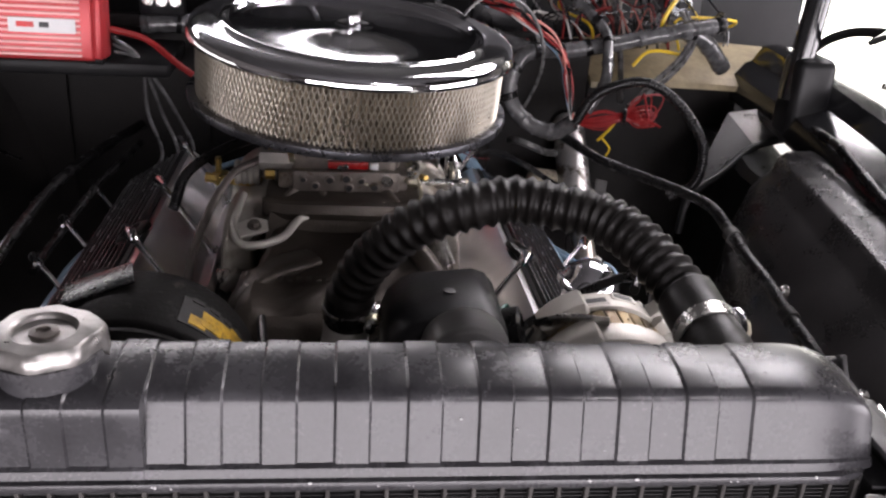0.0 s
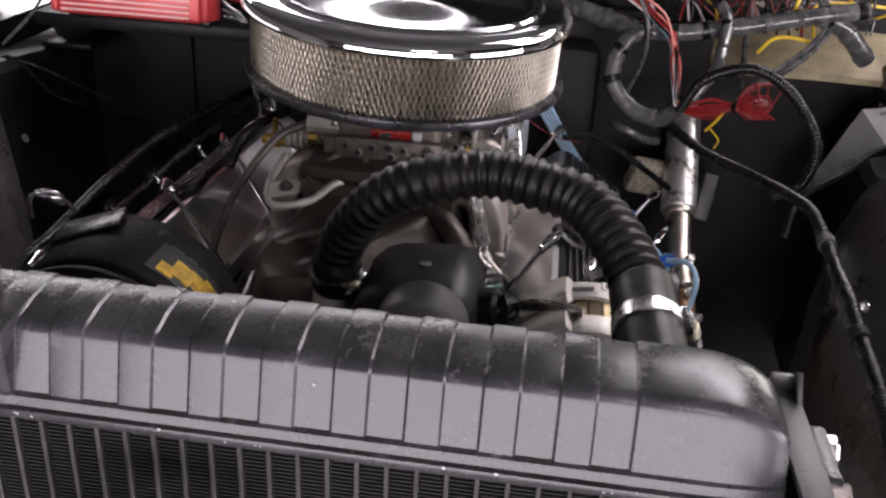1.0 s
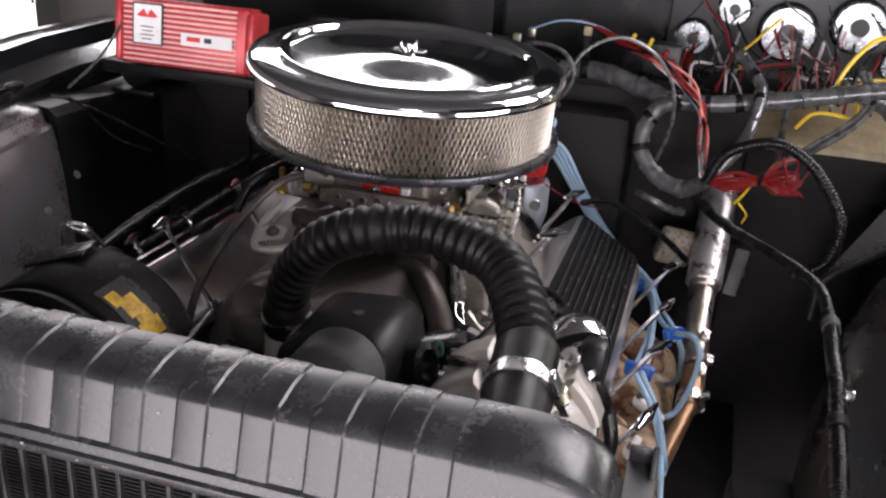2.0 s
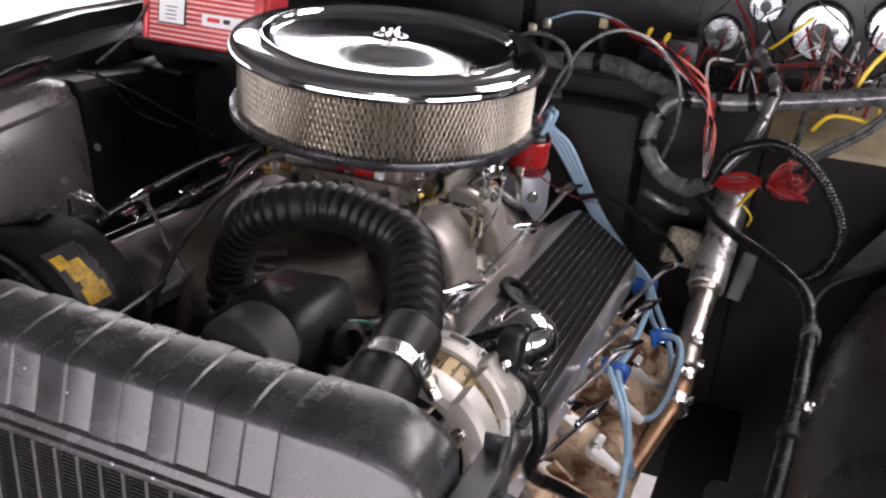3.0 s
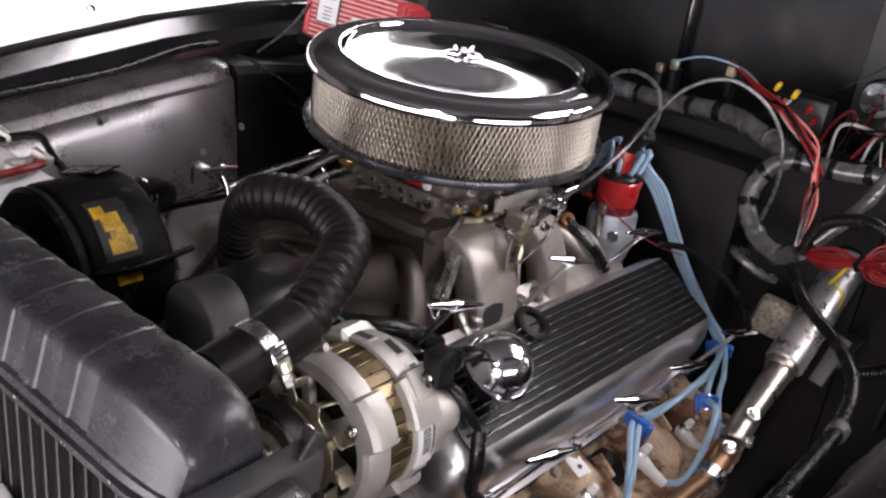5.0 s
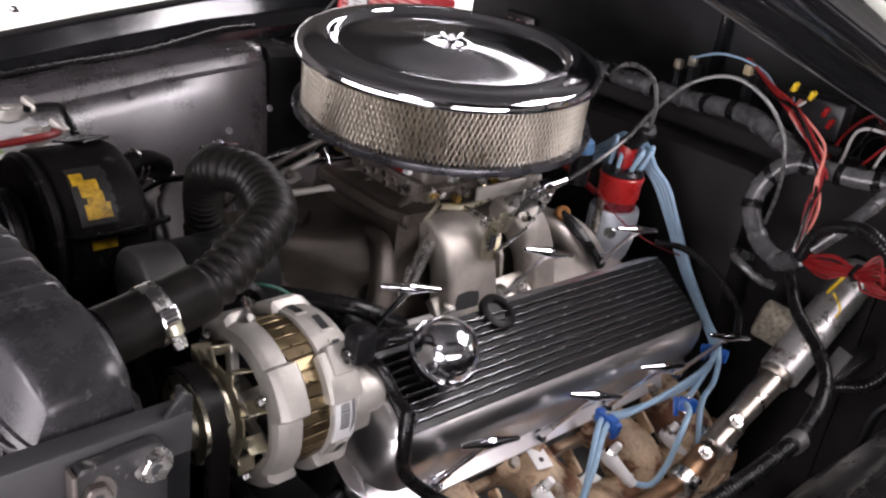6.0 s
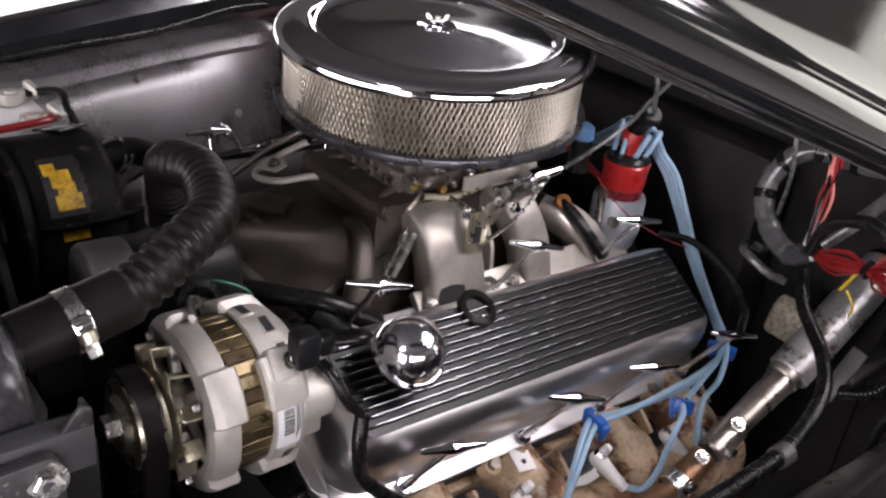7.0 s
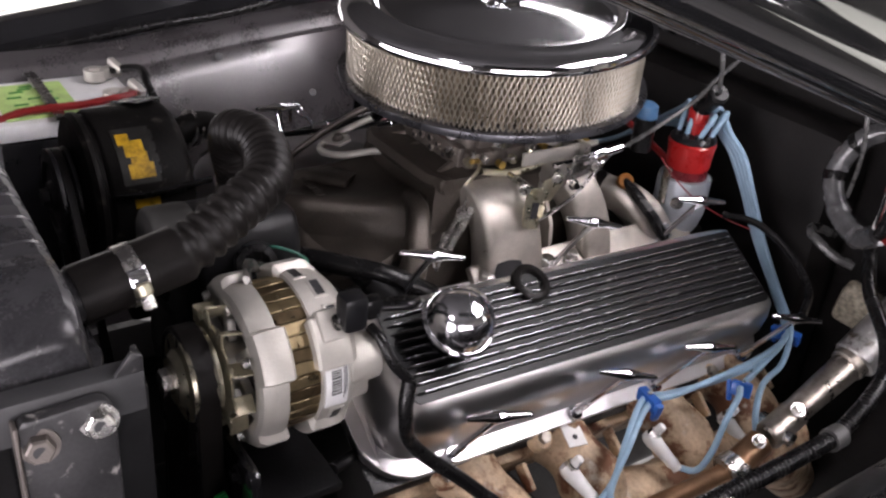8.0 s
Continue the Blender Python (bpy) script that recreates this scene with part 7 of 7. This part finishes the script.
def steering():
    th = thing("steering_shaft", (0.372, 0.15, 0.55), "steering shaft with bright column, joints and copper lower rod", "steering shaft")
    part("column", rod(BM(), (0.374, 0.436, 0.800), (0.369, 0.285, 0.690), 0.0255, 0.0255, 32, 0.002), "column", th, "bright satin steel column tube")
    part("reducer", rod(BM(), (0.3695, 0.290, 0.694), (0.369, 0.195, 0.648), 0.0185, 0.0150, 24, 0.002), "worn_steel", th, "worn brown steel reducer")
    part("step_collar", rod(BM(), (0.3695, 0.294, 0.697), (0.369, 0.272, 0.686), 0.0222, 0.0205, 28, 0.002), "worn_steel", th)
    part("joint", rod(BM(), (0.370, 0.20, 0.650), (0.372, 0.150, 0.632), 0.0165, 0.0165, 16, 0.003), "worn_steel", th, "worn steel universal joint")
    part("joint_cross", rod(BM(), (0.350, 0.165, 0.640), (0.394, 0.165, 0.638), 0.008, seg=14), "steel", th)
    part("joint", rod(BM(), (0.372, 0.145, 0.630), (0.373, 0.100, 0.610), 0.0155, 0.0155, 16, 0.003), "copper", th)
    part("collar", rod(BM(), (0.373, 0.108, 0.612), (0.3725, 0.09, 0.607), 0.0185, 0.0185, 24, 0.002), "steel", th)
    for y, z in ((0.185, 0.662), (0.128, 0.640)):
        part("joint_bolt", bolt_head(BM(), (0.378, y, z), (0.45, -0.3, 0.9), 0.006, 0.007), "steel", th)
    part("set_screw", bolt_head(BM(), (0.388, 0.10, 0.62), (1, -0.2, 0.5), 0.005, 0.006), "steel", th)
    part("lower_rod", rod(BM(), (0.373, 0.095, 0.608), (0.30, -0.17, 0.50), 0.0105, seg=18), "copper", th, "copper-coloured lower rod")
    part("steering_box", block(BM(), 0.27, 0.36, -0.24, -0.15, 0.42, 0.52, 0.015), "block", th)
    pl = thing("speckled_plate", (0.315, 0.40, 0.70), "rough speckled grey casting beside the column", "plate")
    part("plate", box(BM(), (0.055, 0.03, 0.055), pose(0.322, 0.355, 0.715, 20, 10, 15), 0.008), "speck", pl)
    part("plate_strut", block(BM(), 0.31, 0.335, 0.36, 0.44, 0.69, 0.715, 0.003), "block", pl)
    cb = thing("column_bracket", (0.41, 0.35, 0.66), "pale strap bracket beside the column", "bracket")
    part("strap", box(BM(), (0.02, 0.006, 0.07), pose(0.412, 0.33, 0.70, -25, 10, 0), 0.002), "pump_grey", cb)
    part("strap_foot", block(BM(), 0.40, 0.425, 0.335, 0.44, 0.69, 0.70, 0.002), "pump_grey", cb)


M["speck"] = mat("speckled_casting", (0.30, 0.27, 0.21), 0.6, 0.2, 0.6, 160, 0.6, 180)
steering()


# ---- passenger side odds and ends ----
def passenger_side():
    cable("heater_hose", [(-0.34, -0.26, 0.69), (-0.405, -0.14, 0.715), (-0.402, -0.06, 0.728), (-0.395, 0.05, 0.746), (-0.38, 0.18, 0.762), (-0.35, 0.30, 0.77), (-0.31, 0.42, 0.775)], 0.007, "rubber", "black heater hose beside the valve cover", "hose", "", 14)
    cable("heater_hose", [(-0.352, -0.02, 0.735), (-0.345, 0.09, 0.742), (-0.33, 0.20, 0.755), (-0.30, 0.36, 0.765)], 0.005, "rubber", "slim black line beside the valve cover", "hose", "", 10)
    bm = BM()
    tube(bm, [(-0.44, -0.045, 0.735), (-0.437, -0.048, 0.758), (-0.426, -0.055, 0.771), (-0.410, -0.058, 0.772), (-0.398, -0.050, 0.764), (-0.402, -0.038, 0.755), (-0.418, -0.036, 0.758), (-0.428, -0.044, 0.768), (-0.415, -0.052, 0.776), (-0.400, -0.046, 0.770), (-0.390, -0.03, 0.742)], 0.0030, 10)
    single("loop_clip", bm, "soft_chrome", "bright steel wire loop clip", "clip")
    th = thing("fuel_filter", (-0.335, -0.20, 0.70), "small chrome filter with clamp beside the cover", "filter")
    part("filter_body", rod(BM(), (-0.345, -0.21, 0.715), (-0.325, -0.235, 0.715), 0.012, seg=20, edge=0.002), "chrome", th)
    part("filter_stem", rod(BM(), (-0.335, -0.22, 0.70), (-0.335, -0.22, 0.715), 0.006, seg=10), "steel", th)
    for x, y, z in ((-0.5235, 0.034, 0.7445), (-0.57, -0.11, 0.806), (-0.538, 0.12, 0.77)):
        # holes are flat black discs, their shade painted on
        single("drain_hole", lathe(BM(), [(0, 0), (0.006, 0.0), (0.0065, 0.001), (0, 0.0012)], frame_to((x, y, z), (1, 0, 0.55)), 16), "ink", "black disc for a small hole's shade in the inner wing", "hole")
    cable("loose_wire", [(-0.60, 0.16, 0.872), (-0.57, 0.18, 0.86), (-0.55, 0.23, 0.80), (-0.53, 0.30, 0.76)], 0.003, "rubber", "black wire dropping behind the inner wing", "wire")
    cable("loose_wire", [(-0.59, 0.17, 0.868), (-0.545, 0.20, 0.845), (-0.50, 0.27, 0.79), (-0.47, 0.34, 0.74)], 0.0022, "rubber", "thin black wire dropping behind the inner wing", "wire")
    cable("dip_tube", [(0.29, -0.275, 0.80), (0.296, -0.28, 0.77), (0.288, -0.262, 0.72), (0.312, -0.21, 0.67), (0.335, -0.17, 0.62), (0.335, -0.16, 0.52)], 0.0068, "rubber", "black hose in front of the valve cover", "hose", "", 12)
    cable("alternator_lead", [(0.262, -0.300, 0.845), (0.276, -0.297, 0.840), (0.287, -0.290, 0.820), (0.288, -0.275, 0.80)], 0.0048, "rubber", "black sleeved alternator lead", "cable", "", 10)
    cable("alternator_lead", [(0.262, -0.29, 0.862), (0.27, -0.265, 0.862), (0.25, -0.25, 0.85), (0.20, -0.25, 0.82), (0.15, -0.26, 0.79)], 0.0048, "rubber", "black alternator plug lead", "cable", "", 10)
    cable("bypass_hose", [(0.142, -0.155, 0.770), (0.130, -0.205, 0.800), (0.085, -0.262, 0.808), (0.03, -0.287, 0.795), (-0.01, -0.29, 0.775)], 0.011, "rubber", "black bypass hose in front of the manifold", "hose", "", 14)
    cable("bypass_hose", [(0.155, -0.20, 0.765), (0.125, -0.255, 0.785), (0.075, -0.283, 0.780), (0.03, -0.29, 0.765)], 0.008, "rubber", "slim black heater hose in front of the manifold", "hose", "", 12)
    bm = BM()
    rod(bm, (0.12, -0.22, 0.79), (0.15, -0.20, 0.77), 0.016, seg=16, edge=0.003)
    rod(bm, (0.10, -0.235, 0.805), (0.125, -0.217, 0.788), 0.010, seg=16, edge=0.002)
    single("bypass_pipe", bm, "black_satin", "black bypass pipe beside the manifold", "pipe")


passenger_side()
